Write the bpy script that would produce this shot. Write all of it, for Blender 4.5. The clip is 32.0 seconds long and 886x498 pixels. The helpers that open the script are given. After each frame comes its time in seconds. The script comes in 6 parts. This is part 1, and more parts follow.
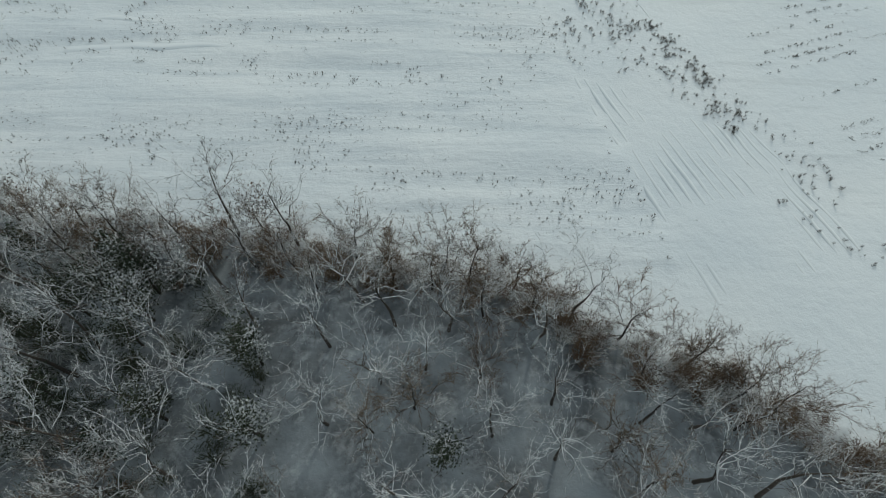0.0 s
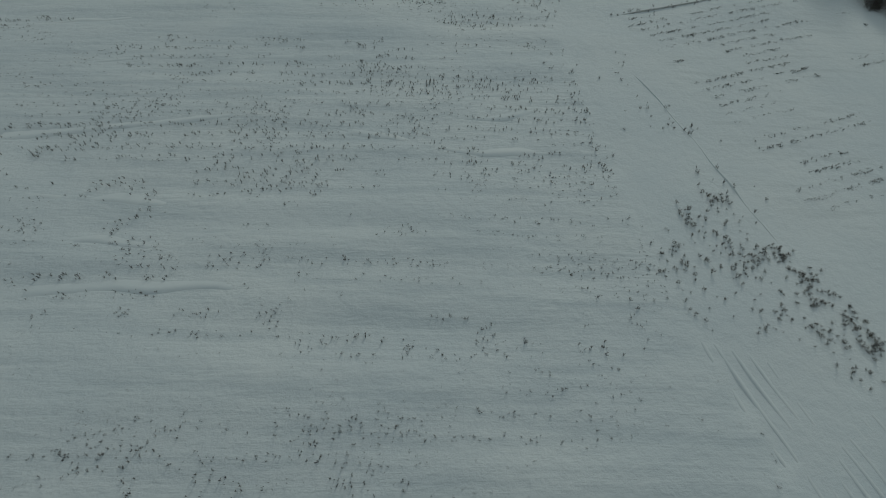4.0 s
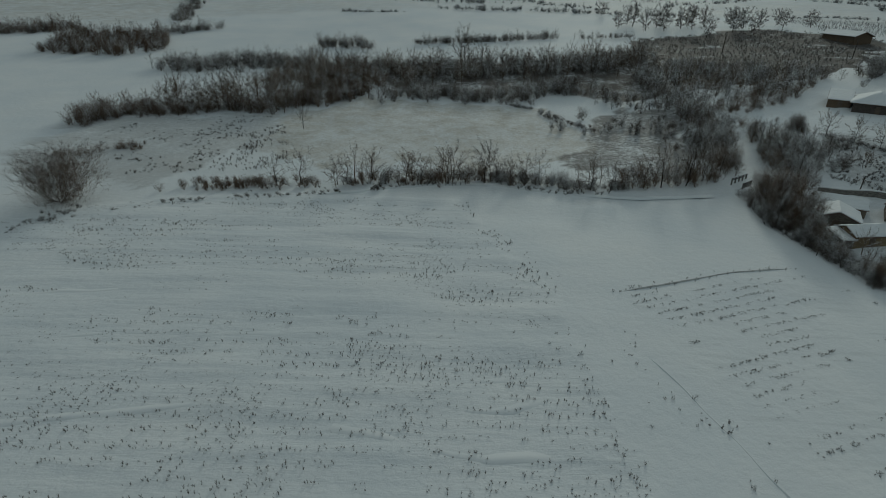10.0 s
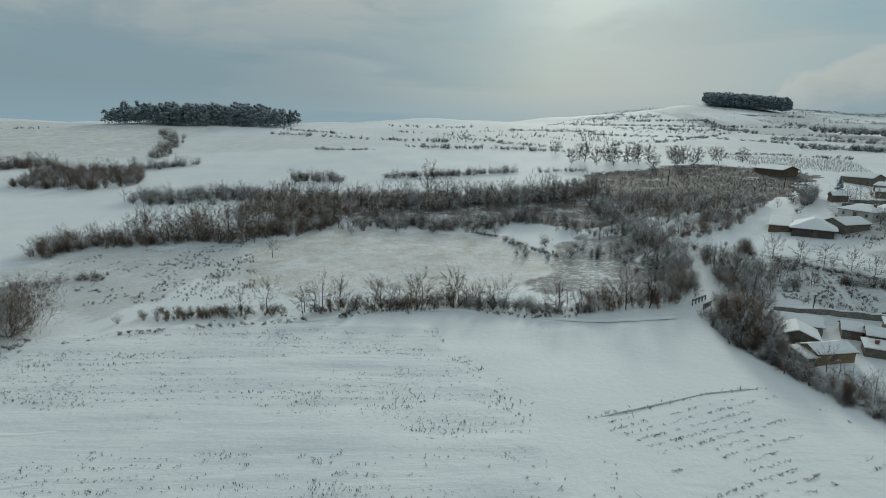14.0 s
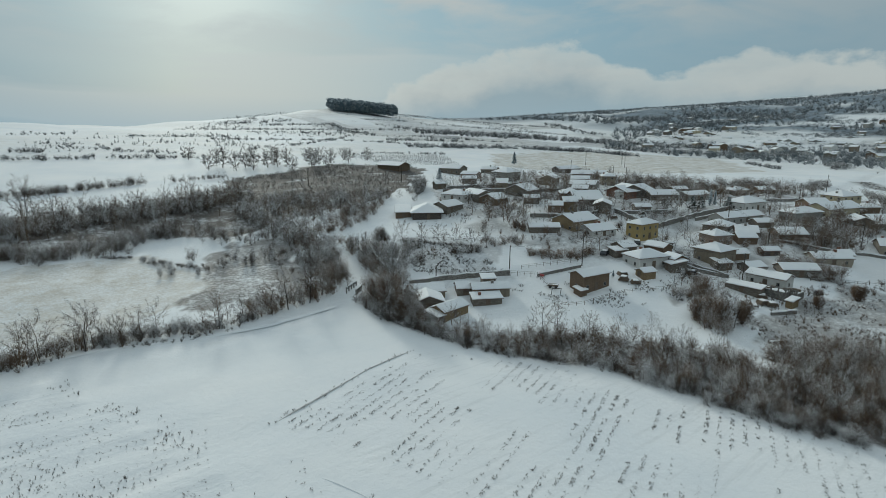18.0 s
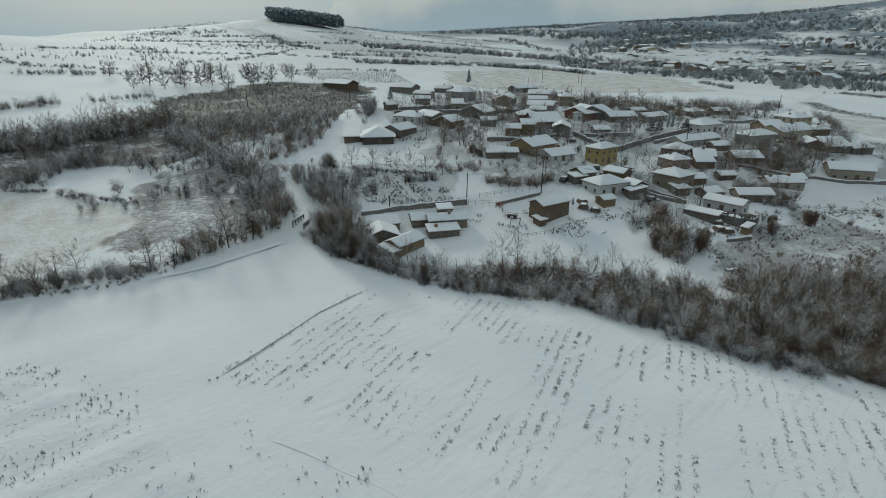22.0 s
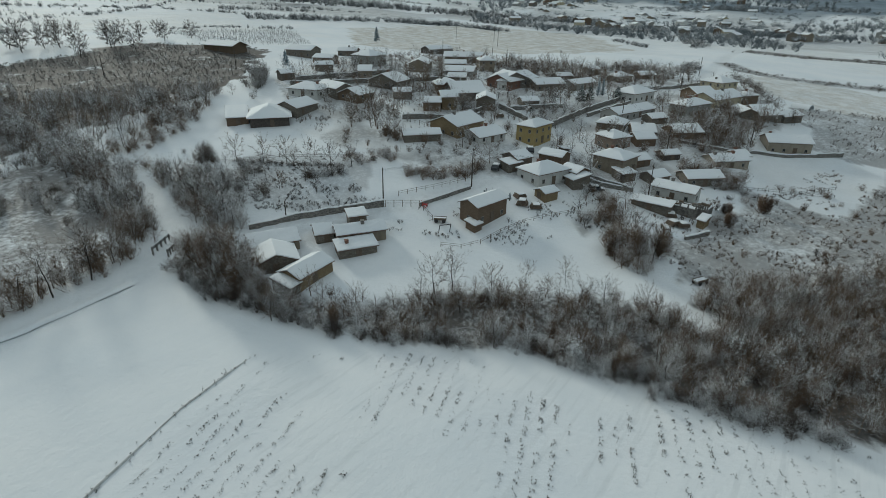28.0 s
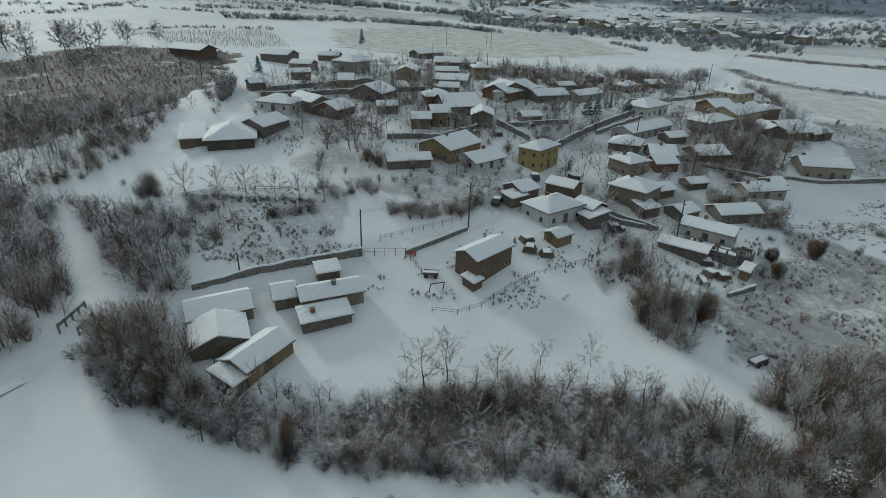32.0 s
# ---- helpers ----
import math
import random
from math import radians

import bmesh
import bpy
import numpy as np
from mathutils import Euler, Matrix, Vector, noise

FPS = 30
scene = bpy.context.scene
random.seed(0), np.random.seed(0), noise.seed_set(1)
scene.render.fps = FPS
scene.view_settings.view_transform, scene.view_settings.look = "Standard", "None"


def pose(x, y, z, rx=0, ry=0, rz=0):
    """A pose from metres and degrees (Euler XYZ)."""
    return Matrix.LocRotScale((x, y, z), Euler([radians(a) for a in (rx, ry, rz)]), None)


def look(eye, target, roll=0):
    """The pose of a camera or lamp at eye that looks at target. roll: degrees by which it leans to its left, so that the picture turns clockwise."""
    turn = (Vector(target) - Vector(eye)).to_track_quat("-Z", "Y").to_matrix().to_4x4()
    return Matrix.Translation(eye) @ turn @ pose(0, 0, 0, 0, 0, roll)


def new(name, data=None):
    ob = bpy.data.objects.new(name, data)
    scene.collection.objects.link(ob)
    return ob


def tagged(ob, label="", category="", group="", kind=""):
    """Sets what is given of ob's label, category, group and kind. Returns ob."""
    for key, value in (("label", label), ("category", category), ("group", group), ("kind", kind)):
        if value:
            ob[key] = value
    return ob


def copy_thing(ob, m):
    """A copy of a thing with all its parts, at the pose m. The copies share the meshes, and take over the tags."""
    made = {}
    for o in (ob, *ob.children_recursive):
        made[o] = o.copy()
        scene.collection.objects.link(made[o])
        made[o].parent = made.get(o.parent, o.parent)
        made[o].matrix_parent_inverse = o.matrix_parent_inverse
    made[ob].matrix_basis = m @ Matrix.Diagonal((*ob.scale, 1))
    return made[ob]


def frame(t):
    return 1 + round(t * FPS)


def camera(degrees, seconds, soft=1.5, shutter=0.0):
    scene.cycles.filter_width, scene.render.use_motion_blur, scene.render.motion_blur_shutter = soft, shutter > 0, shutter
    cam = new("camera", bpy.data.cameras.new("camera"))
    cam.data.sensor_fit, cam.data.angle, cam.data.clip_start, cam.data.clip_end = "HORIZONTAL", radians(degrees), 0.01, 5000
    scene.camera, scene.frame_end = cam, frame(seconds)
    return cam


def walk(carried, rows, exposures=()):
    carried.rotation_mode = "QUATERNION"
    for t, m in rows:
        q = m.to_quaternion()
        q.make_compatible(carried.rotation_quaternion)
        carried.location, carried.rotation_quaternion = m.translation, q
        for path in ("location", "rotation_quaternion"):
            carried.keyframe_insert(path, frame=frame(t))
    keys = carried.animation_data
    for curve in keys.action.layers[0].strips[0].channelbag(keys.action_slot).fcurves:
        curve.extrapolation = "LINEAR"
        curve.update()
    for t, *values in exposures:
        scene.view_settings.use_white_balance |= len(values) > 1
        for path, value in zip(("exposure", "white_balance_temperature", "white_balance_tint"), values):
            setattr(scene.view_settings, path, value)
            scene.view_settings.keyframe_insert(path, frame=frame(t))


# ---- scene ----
cam = camera(79.6, 32.0, soft=0.8)

PATH = [
    (0, (0.0, 0.0, 41.7), (-0.029, 1.088, 40.022), -1.0),
    (0.5, (-1.761, 2.969, 41.685), (-1.784, 4.06, 40.009), -0.9),
    (1, (-3.281, 6.178, 41.681), (-3.303, 7.266, 40.003), -0.8),
    (1.5, (-4.562, 9.552, 41.604), (-4.584, 10.64, 39.926), -0.7),
    (2, (-5.602, 13.0, 41.608), (-5.625, 14.088, 39.93), -0.7),
    (2.5, (-6.562, 16.608, 41.62), (-6.582, 17.696, 39.942), -0.6),
    (3, (-7.201, 20.451, 41.723), (-7.221, 21.591, 40.08), -0.5),
    (3.5, (-7.681, 24.218, 41.738), (-7.701, 25.415, 40.136), -0.4),
    (4, (-8.079, 28.14, 41.841), (-8.098, 29.395, 40.284), -0.2),
    (4.5, (-8.238, 31.344, 41.894), (-8.257, 32.655, 40.384), -0.1),
    (6.5, (-7.939, 37.232, 40.972), (-7.961, 38.76, 39.682), 0.1),
    (7, (-8.012, 37.76, 40.975), (-8.032, 39.331, 39.737), 0.2),
    (7.5, (-8.106, 37.997, 41.025), (-8.123, 39.609, 39.842), 0.3),
    (8, (-8.178, 38.13, 41.086), (-8.194, 39.783, 39.961), 0.5),
    (8.5, (-8.234, 38.255, 41.123), (-8.251, 39.947, 40.058), 0.6),
    (9, (-8.288, 38.411, 41.113), (-8.304, 40.14, 40.109), 0.6),
    (9.5, (-8.316, 38.606, 41.065), (-8.331, 40.371, 40.124), 0.7),
    (10, (-8.297, 38.802, 41.005), (-8.312, 40.6, 40.129), 0.7),
    (10.5, (-8.29, 38.952, 40.968), (-8.303, 40.78, 40.157), 0.8),
    (11, (-8.352, 39.034, 40.973), (-8.363, 40.891, 40.229), 0.9),
    (11.5, (-8.454, 39.049, 40.992), (-8.461, 40.931, 40.315), 0.9),
    (12, (-8.528, 39.039, 40.995), (-8.533, 40.944, 40.387), 1.0),
    (12.5, (-8.544, 39.033, 41.002), (-8.547, 40.959, 40.461), 1.0),
    (13, (-8.507, 39.018, 41.014), (-8.507, 40.961, 40.543), 1.0),
    (13.5, (-8.394, 38.999, 41.013), (-8.392, 40.952, 40.578), 0.9),
    (14, (-8.203, 39.007, 41.018), (-8.107, 40.957, 40.586), 0.7),
    (14.5, (-8.047, 39.051, 41.038), (-7.746, 40.982, 40.611), 0.5),
    (15, (-8.022, 39.123, 41.045), (-7.477, 41.0, 40.623), 0.2),
    (15.5, (-8.095, 39.177, 41.016), (-7.36, 40.989, 40.598), -0.0),
    (17.5, (-8.157, 38.615, 40.911), (-6.989, 40.185, 40.495), -0.2),
    (18, (-8.264, 38.518, 40.958), (-7.015, 40.024, 40.543), -0.4),
    (18.5, (-8.406, 38.601, 40.958), (-7.115, 40.071, 40.545), -0.5),
    (19, (-8.481, 38.808, 40.911), (-7.165, 40.255, 40.498), -0.5),
    (19.5, (-8.307, 39.151, 40.868), (-6.975, 40.583, 40.452), -0.4),
    (20, (-7.761, 39.759, 40.881), (-6.417, 41.178, 40.457), -0.3),
    (20.5, (-6.877, 40.713, 40.979), (-5.53, 42.108, 40.488), -0.1),
    (21, (-5.75, 41.924, 41.114), (-4.405, 43.293, 40.551), -0.0),
    (21.5, (-4.502, 43.245, 41.2), (-3.169, 44.594, 40.566), 0.1),
    (22, (-3.239, 44.644, 41.219), (-1.918, 45.974, 40.521), 0.1),
    (22.5, (-1.963, 46.15, 41.246), (-0.657, 47.457, 40.481), 0.2),
    (23, (-0.62, 47.709, 41.342), (0.67, 48.992, 40.51), 0.3),
    (23.5, (0.794, 49.278, 41.487), (2.126, 50.507, 40.644), 0.3),
    (24, (2.26, 50.886, 41.616), (3.631, 52.075, 40.773), 0.3),
    (24.5, (3.829, 52.551, 41.71), (5.216, 53.721, 40.867), 0.4),
    (25, (5.524, 54.231, 41.81), (6.954, 55.348, 40.969), 0.4),
    (25.5, (7.292, 55.872, 41.947), (8.737, 56.97, 41.107), 0.5),
    (27.5, (15.133, 62.078, 42.748), (16.603, 63.143, 41.91), 0.5),
    (28, (17.258, 63.602, 43.022), (18.733, 64.662, 42.184), 0.6),
    (28.5, (19.41, 65.181, 43.217), (20.889, 66.234, 42.379), 0.7),
    (29, (21.589, 66.842, 43.334), (23.071, 67.891, 42.494), 0.8),
    (29.5, (23.818, 68.539, 43.443), (25.303, 69.583, 42.604), 0.8),
    (30, (26.133, 70.252, 43.579), (27.62, 71.293, 42.739), 0.9),
    (30.5, (28.572, 71.996, 43.7), (30.061, 73.034, 42.861), 0.9),
    (31, (31.099, 73.783, 43.796), (32.589, 74.819, 42.956), 1.0),
    (31.5, (33.624, 75.648, 43.905), (35.117, 76.68, 43.064), 1.0),
    (32, (36.099, 77.628, 44.038), (37.594, 78.655, 43.196), 1.0),
]
walk(cam, [(t, look(eye, target, roll)) for t, eye, target, roll in PATH], exposures=[(0, -0.2, 6150, 0), (1, -0.62, 6130, -1), (2, -1.08, 6090, -4), (3, -1.16, 6080, -4), (4, -1.2, 6080, -5), (7, -1.22, 6120, -5), (10, -1.24, 6120, -4), (11, -0.98, 6120, -4), (13, -0.48, 6120, -3), (15, -0.23, 6130, 0), (19, -0.15, 6080, 0), (21, -0.2, 6100, 0), (23, -0.3, 6150, 0), (25, -0.31, 6150, 0), (28, -0.27, 6120, 0), (32, -0.34, 6060, 0)])

# ---------- world, sun ----------
SUN_AZ, SUN_EL = 17.0, 21.0
world = bpy.data.worlds.new("winter_sky")
scene.world = world
world.use_nodes = True
wt = world.node_tree
wt.nodes.clear()


def wire(tree, kind, **inputs):
    """Adds a node; keyword inputs are values or sockets, named by the socket with underscores, or i0, i1 by number."""
    n = tree.nodes.new("ShaderNode" + kind)
    for key, value in inputs.items():
        if key.startswith("p_"):
            set_prop(n, key[2:], value)
            continue
        s = n.inputs[int(key[1:])] if key[0] == "i" and key[1:].isdigit() else n.inputs[key.replace("_", " ")]
        if isinstance(value, bpy.types.NodeSocket):
            tree.links.new(value, s)
        else:
            s.default_value = value
    return n


def set_prop(n, what, value):
    if what == "operation":
        n.operation = value
    elif what == "blend":
        n.data_type, n.blend_type = "RGBA", value
    elif what == "clamp":
        n.clamp = value
    elif what == "sky":
        n.sky_type = value
    elif what == "attribute":
        n.attribute_name = value
    elif what == "vtype":
        n.vector_type = value


def math_node(tree, op, a, b=0.0, c=0.0):
    return wire(tree, "Math", p_operation=op, i0=a, i1=b, i2=c).outputs[0]


def ramp(tree, fac, stops):
    n = wire(tree, "ValToRGB", Fac=fac)
    els = n.color_ramp.elements
    while len(els) < len(stops):
        els.new(0.5)
    for e, (pos, col) in zip(els, stops):
        e.position = pos
        e.color = (*col, 1) if len(col) == 3 else col
    return n.outputs[0]


def mix(tree, fac, a, b, blend="MIX"):
    n = tree.nodes.new("ShaderNodeMix")
    n.data_type, n.blend_type = "RGBA", blend
    for s, v in ((n.inputs[0], fac), (n.inputs[6], a), (n.inputs[7], b)):
        if isinstance(v, bpy.types.NodeSocket):
            tree.links.new(v, s)
        else:
            s.default_value = v if isinstance(v, (int, float)) else ((*v, 1) if len(v) == 3 else v)
    return n.outputs[2]


# pale winter sky: grey veil, blue gaps, a bank of cumulus low in the east, brightest round the veiled sun
sky = wire(wt, "TexSky", p_sky="NISHITA")
sky.sun_disc = False
sky.sun_elevation, sky.sun_rotation = radians(SUN_EL), radians(SUN_AZ)
sky.air_density, sky.dust_density = 1.6, 2.5
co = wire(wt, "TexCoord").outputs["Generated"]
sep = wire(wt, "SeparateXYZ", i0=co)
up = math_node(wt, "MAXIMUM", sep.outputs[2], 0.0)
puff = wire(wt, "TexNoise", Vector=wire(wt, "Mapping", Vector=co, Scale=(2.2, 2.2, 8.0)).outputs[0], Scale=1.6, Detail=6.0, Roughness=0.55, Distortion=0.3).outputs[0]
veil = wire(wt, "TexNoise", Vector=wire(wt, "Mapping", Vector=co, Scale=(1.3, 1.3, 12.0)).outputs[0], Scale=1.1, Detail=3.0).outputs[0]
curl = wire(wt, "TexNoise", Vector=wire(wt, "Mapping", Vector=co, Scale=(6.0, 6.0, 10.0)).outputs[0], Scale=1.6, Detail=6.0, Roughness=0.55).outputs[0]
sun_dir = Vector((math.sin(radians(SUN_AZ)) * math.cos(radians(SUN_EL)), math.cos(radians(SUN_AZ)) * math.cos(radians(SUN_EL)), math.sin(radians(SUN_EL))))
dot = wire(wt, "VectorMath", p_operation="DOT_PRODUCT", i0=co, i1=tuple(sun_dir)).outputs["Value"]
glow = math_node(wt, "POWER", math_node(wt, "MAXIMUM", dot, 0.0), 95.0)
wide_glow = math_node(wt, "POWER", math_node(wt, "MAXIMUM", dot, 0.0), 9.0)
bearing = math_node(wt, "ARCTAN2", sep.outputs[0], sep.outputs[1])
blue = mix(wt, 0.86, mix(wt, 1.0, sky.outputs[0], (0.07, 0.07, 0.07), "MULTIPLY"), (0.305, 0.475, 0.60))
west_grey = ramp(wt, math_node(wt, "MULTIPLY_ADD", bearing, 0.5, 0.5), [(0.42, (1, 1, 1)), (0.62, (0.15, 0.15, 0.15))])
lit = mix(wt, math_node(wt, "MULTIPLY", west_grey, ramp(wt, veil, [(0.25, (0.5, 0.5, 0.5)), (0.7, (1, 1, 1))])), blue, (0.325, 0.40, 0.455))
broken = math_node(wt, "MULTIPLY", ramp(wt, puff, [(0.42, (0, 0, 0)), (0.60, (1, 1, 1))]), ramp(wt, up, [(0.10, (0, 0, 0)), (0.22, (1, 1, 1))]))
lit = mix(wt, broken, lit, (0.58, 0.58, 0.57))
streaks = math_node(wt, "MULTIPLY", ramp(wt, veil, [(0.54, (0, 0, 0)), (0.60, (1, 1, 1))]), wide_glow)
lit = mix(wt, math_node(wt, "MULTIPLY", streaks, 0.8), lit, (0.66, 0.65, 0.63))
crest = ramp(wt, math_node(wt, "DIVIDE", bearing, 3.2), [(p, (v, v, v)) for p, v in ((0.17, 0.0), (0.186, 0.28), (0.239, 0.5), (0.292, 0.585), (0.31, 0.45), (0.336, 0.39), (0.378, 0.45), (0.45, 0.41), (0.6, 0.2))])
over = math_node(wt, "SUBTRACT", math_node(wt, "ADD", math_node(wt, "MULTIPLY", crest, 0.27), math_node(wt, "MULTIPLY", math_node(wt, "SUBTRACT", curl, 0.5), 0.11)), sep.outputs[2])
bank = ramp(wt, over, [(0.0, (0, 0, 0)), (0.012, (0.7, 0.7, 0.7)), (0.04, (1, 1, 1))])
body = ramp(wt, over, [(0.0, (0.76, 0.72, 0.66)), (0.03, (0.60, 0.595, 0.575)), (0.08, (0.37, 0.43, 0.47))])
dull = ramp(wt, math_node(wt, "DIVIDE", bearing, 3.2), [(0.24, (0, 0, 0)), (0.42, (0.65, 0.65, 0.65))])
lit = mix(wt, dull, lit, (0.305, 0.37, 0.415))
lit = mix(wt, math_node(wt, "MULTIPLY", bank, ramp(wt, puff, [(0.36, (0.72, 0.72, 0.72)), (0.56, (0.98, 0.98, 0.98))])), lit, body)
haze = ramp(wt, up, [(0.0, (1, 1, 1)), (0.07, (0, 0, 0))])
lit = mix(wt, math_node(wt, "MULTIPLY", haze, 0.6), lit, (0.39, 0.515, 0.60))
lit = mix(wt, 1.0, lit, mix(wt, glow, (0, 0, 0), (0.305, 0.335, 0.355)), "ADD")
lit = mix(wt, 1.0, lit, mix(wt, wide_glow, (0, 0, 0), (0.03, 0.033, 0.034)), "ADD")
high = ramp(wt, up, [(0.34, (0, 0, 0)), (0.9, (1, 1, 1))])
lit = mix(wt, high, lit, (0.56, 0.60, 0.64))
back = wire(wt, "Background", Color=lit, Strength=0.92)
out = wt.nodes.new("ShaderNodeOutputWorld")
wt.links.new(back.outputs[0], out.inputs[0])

sun = new("sun", bpy.data.lights.new("sun", "SUN"))
sun.data.energy, sun.data.angle, sun.data.color = 1.7, radians(8), (1.0, 0.93, 0.83)
sun.matrix_world = look(sun_dir * 300, (0, 0, 0))

# ---------- the lie of the land ----------
NEAR_H = [(-9, 0, -0.6), (60, 10, -2.2), (17, 65, -0.3), (-60, 60, 0.6), (17, 110, -0.1), (51, 119, -1.0), (-60, 110, 1.2), (0, 148, 0.8),
          (-75, 128, 1.5), (56, 157, 1.8), (86, 72, -3.6), (70, 112, -2.8), (120, 45, -4.2), (76, 150, 0.6), (105, 120, 0.4), (100, 141, 3.6),
          (110, 152, 6.5), (112, 174, 9.6), (80, 182, 6.0), (133, 113, 3.2), (133, 103, 0.6), (141, 87, -1.2), (163, 81, 1.0), (196, 77, 1.2),
          (192, 67, -0.6), (157, 125, 5.2), (185, 103, 7.0), (207, 133, 11.0), (140, 152, 10.0), (150, 35, -3.4)]
FAR_H = [(148, 240, 18.0), (182, 263, 19.0), (226, 191, 16.0), (223, 99, 9.5), (-50, 200, 4.5), (30, 200, 3.5), (-90, 250, 9.0), (40, 260, 9.5),
         (110, 300, 17.5), (-180, 425, 27.0), (-70, 410, 27.0), (180, 310, 23.0), (230, 420, 29.0), (-260, 540, 45.0), (-90, 600, 48.0), (60, 620, 44.0),
         (-500, 560, 48.0), (-200, 120, 2.0), (300, 800, 62.0), (500, 1000, 97.0), (330, 280, 17.0), (430, 120, 13.0), (560, 137, 11.0), (330, 20, 3.0),
         (-200, -150, 2.0), (150, -200, -4.0), (700, 420, 22.0), (900, 200, 16.0), (-400, -400, 0.0)]
VAST_H = [(800, 700, 55.0), (850, 1150, 80.0), (1500, 900, 110.0), (1500, 300, 75.0), (1500, -200, 60.0), (2600, 700, 190.0), (2600, -100, 270.0),
          (2500, 1700, 160.0), (600, -400, 0.0), (1000, 1900, 70.0), (0, 1500, 30.0), (-900, 1200, 35.0), (-1200, 200, 30.0), (0, -1500, 5.0),
          (-2600, 0, 60.0), (0, 3000, 40.0), (1500, -1800, 60.0), (-2000, -2000, 30.0), (2600, -900, 250.0), (1900, 120, 120.0)]
CTRL = np.array(NEAR_H + FAR_H + VAST_H, float)
COUNT = len(CTRL)
solver = np.zeros((COUNT + 1, COUNT + 1))
solver[:COUNT, :COUNT] = np.sqrt(((CTRL[:, None, :2] - CTRL[None, :, :2]) ** 2).sum(-1) + 144.0) - 1.5 * np.eye(COUNT)
solver[:COUNT, COUNT] = solver[COUNT, :COUNT] = 1
WEIGHT = np.linalg.solve(solver, np.r_[CTRL[:, 2], 0])


def height(x, y):
    """Height of the ground, without its fine relief."""
    x, y = np.asarray(x, float), np.asarray(y, float)
    h = np.full(x.shape, WEIGHT[COUNT])
    for (cx, cy, _), k in zip(CTRL, WEIGHT):
        h = h + k * np.sqrt((x - cx) ** 2 + (y - cy) ** 2 + 144.0)
    return h


def gz(x, y):
    return float(height(x, y))


def near_line(x, y, pts):
    """Distance of points from a polyline."""
    d = np.full(np.shape(x), 1e9)
    for (ax, ay), (bx, by) in zip(pts, pts[1:]):
        ux, uy = bx - ax, by - ay
        t = np.clip(((x - ax) * ux + (y - ay) * uy) / (ux * ux + uy * uy), 0, 1)
        d = np.minimum(d, np.hypot(x - ax - t * ux, y - ay - t * uy))
    return d


def inside(x, y, poly):
    """Which points lie in a polygon."""
    x, y = np.asarray(x, float), np.asarray(y, float)
    r = np.zeros(x.shape, bool)
    for (ax, ay), (bx, by) in zip(poly, poly[1:] + poly[:1]):
        cut = (ay > y) != (by > y)
        r ^= cut & (x < (bx - ax) * (y - ay) / (by - ay + 1e-12) + ax)
    return r


def smooth(a, lo, hi):
    t = np.clip((a - lo) / (hi - lo), 0, 1)
    return t * t * (3 - 2 * t)


def lumps(x, y, size, seed):
    """Cheap value noise, 0 to 1."""
    x, y = np.asarray(x, float) / size, np.asarray(y, float) / size
    xi, yi = np.floor(x), np.floor(y)
    fx, fy = x - xi, y - yi
    fx, fy = fx * fx * (3 - 2 * fx), fy * fy * (3 - 2 * fy)

    def h(a, b):
        v = np.sin(a * 127.1 + b * 311.7 + seed * 74.7) * 43758.5453
        return v - np.floor(v)
    return (h(xi, yi) * (1 - fx) + h(xi + 1, yi) * fx) * (1 - fy) + (h(xi, yi + 1) * (1 - fx) + h(xi + 1, yi + 1) * fx) * fy


# lines of the plan
TRACK = [(20, 146), (40, 149), (52, 152), (58, 155), (63, 158), (67, 168), (71, 187), (84, 190), (101, 199), (125, 214), (145, 232), (160, 250), (175, 274)]
STREET = [(63, 157), (70, 152), (85, 146), (92, 141), (100, 137), (110, 132), (122, 128), (132, 126), (143, 127), (161, 129), (180, 128), (204, 123),
          (232, 117), (254, 114), (276, 116), (295, 119), (340, 122), (379, 125), (488, 133)]
BALK = [(-6, 146), (2, 127), (7, 113), (13, 103), (18, 92), (22, 80), (25, 68), (28, 58), (34, 47), (41, 32), (50, 12)]
BALK_W = [(9, 105), (12, 80), (13, 57), (17, 45), (22, 30), (25, 20)]
EDGE = [(17, 109), (27, 112.5), (39, 117), (52, 120)]
FIELD_E = [(18, 108), (51, 118), (62, 110), (72, 95), (77, 78), (79, 62), (86, 40), (95, 10), (45, 14), (30, 60)]
FIELD_W = [(-110, 40), (-100, 128), (-62, 143), (-32, 146), (-7, 146), (8, 105), (12, 62), (22, 26), (4, 27), (-20, 31), (-45, 33)]
CREEK_F = [(57, 150), (57, 137), (60, 124), (64, 113), (71, 103), (77, 92), (80, 76), (80, 64), (84, 53), (89, 40), (94, 20)]
CREEK_B = [(65, 146), (63, 136), (70, 121), (80, 112), (90, 103), (96, 92), (100, 81), (112, 71), (130, 56), (150, 40), (165, 20)]
MEADOW = [(-62, 172), (-60, 208), (-38, 235), (-20, 226), (8, 222), (22, 218), (34, 194), (28, 172), (-5, 165), (-35, 160)]
BROWN = [(87, 333), (125, 338), (163, 346), (190, 302), (147, 250), (126, 240), (98, 236), (80, 240), (74, 270)]
CLEARING = [(95, 71.5), (96.5, 75), (101.5, 75), (99, 79.5), (98, 83), (104, 84), (111, 82), (115, 77), (106, 75.5), (105.5, 70), (100, 69)]
STUBBLE = [(255, 300), (330, 380), (500, 380), (575, 300), (420, 190), (330, 215), (270, 270)]
STUBBLE_E = [(302, 95), (348, 108), (346, 70), (350, 20), (291, 10), (281, 78)]
PLOUGHED = [(492, 128), (520, 130), (534, 46), (540, -40), (508, -40), (502, 47)]
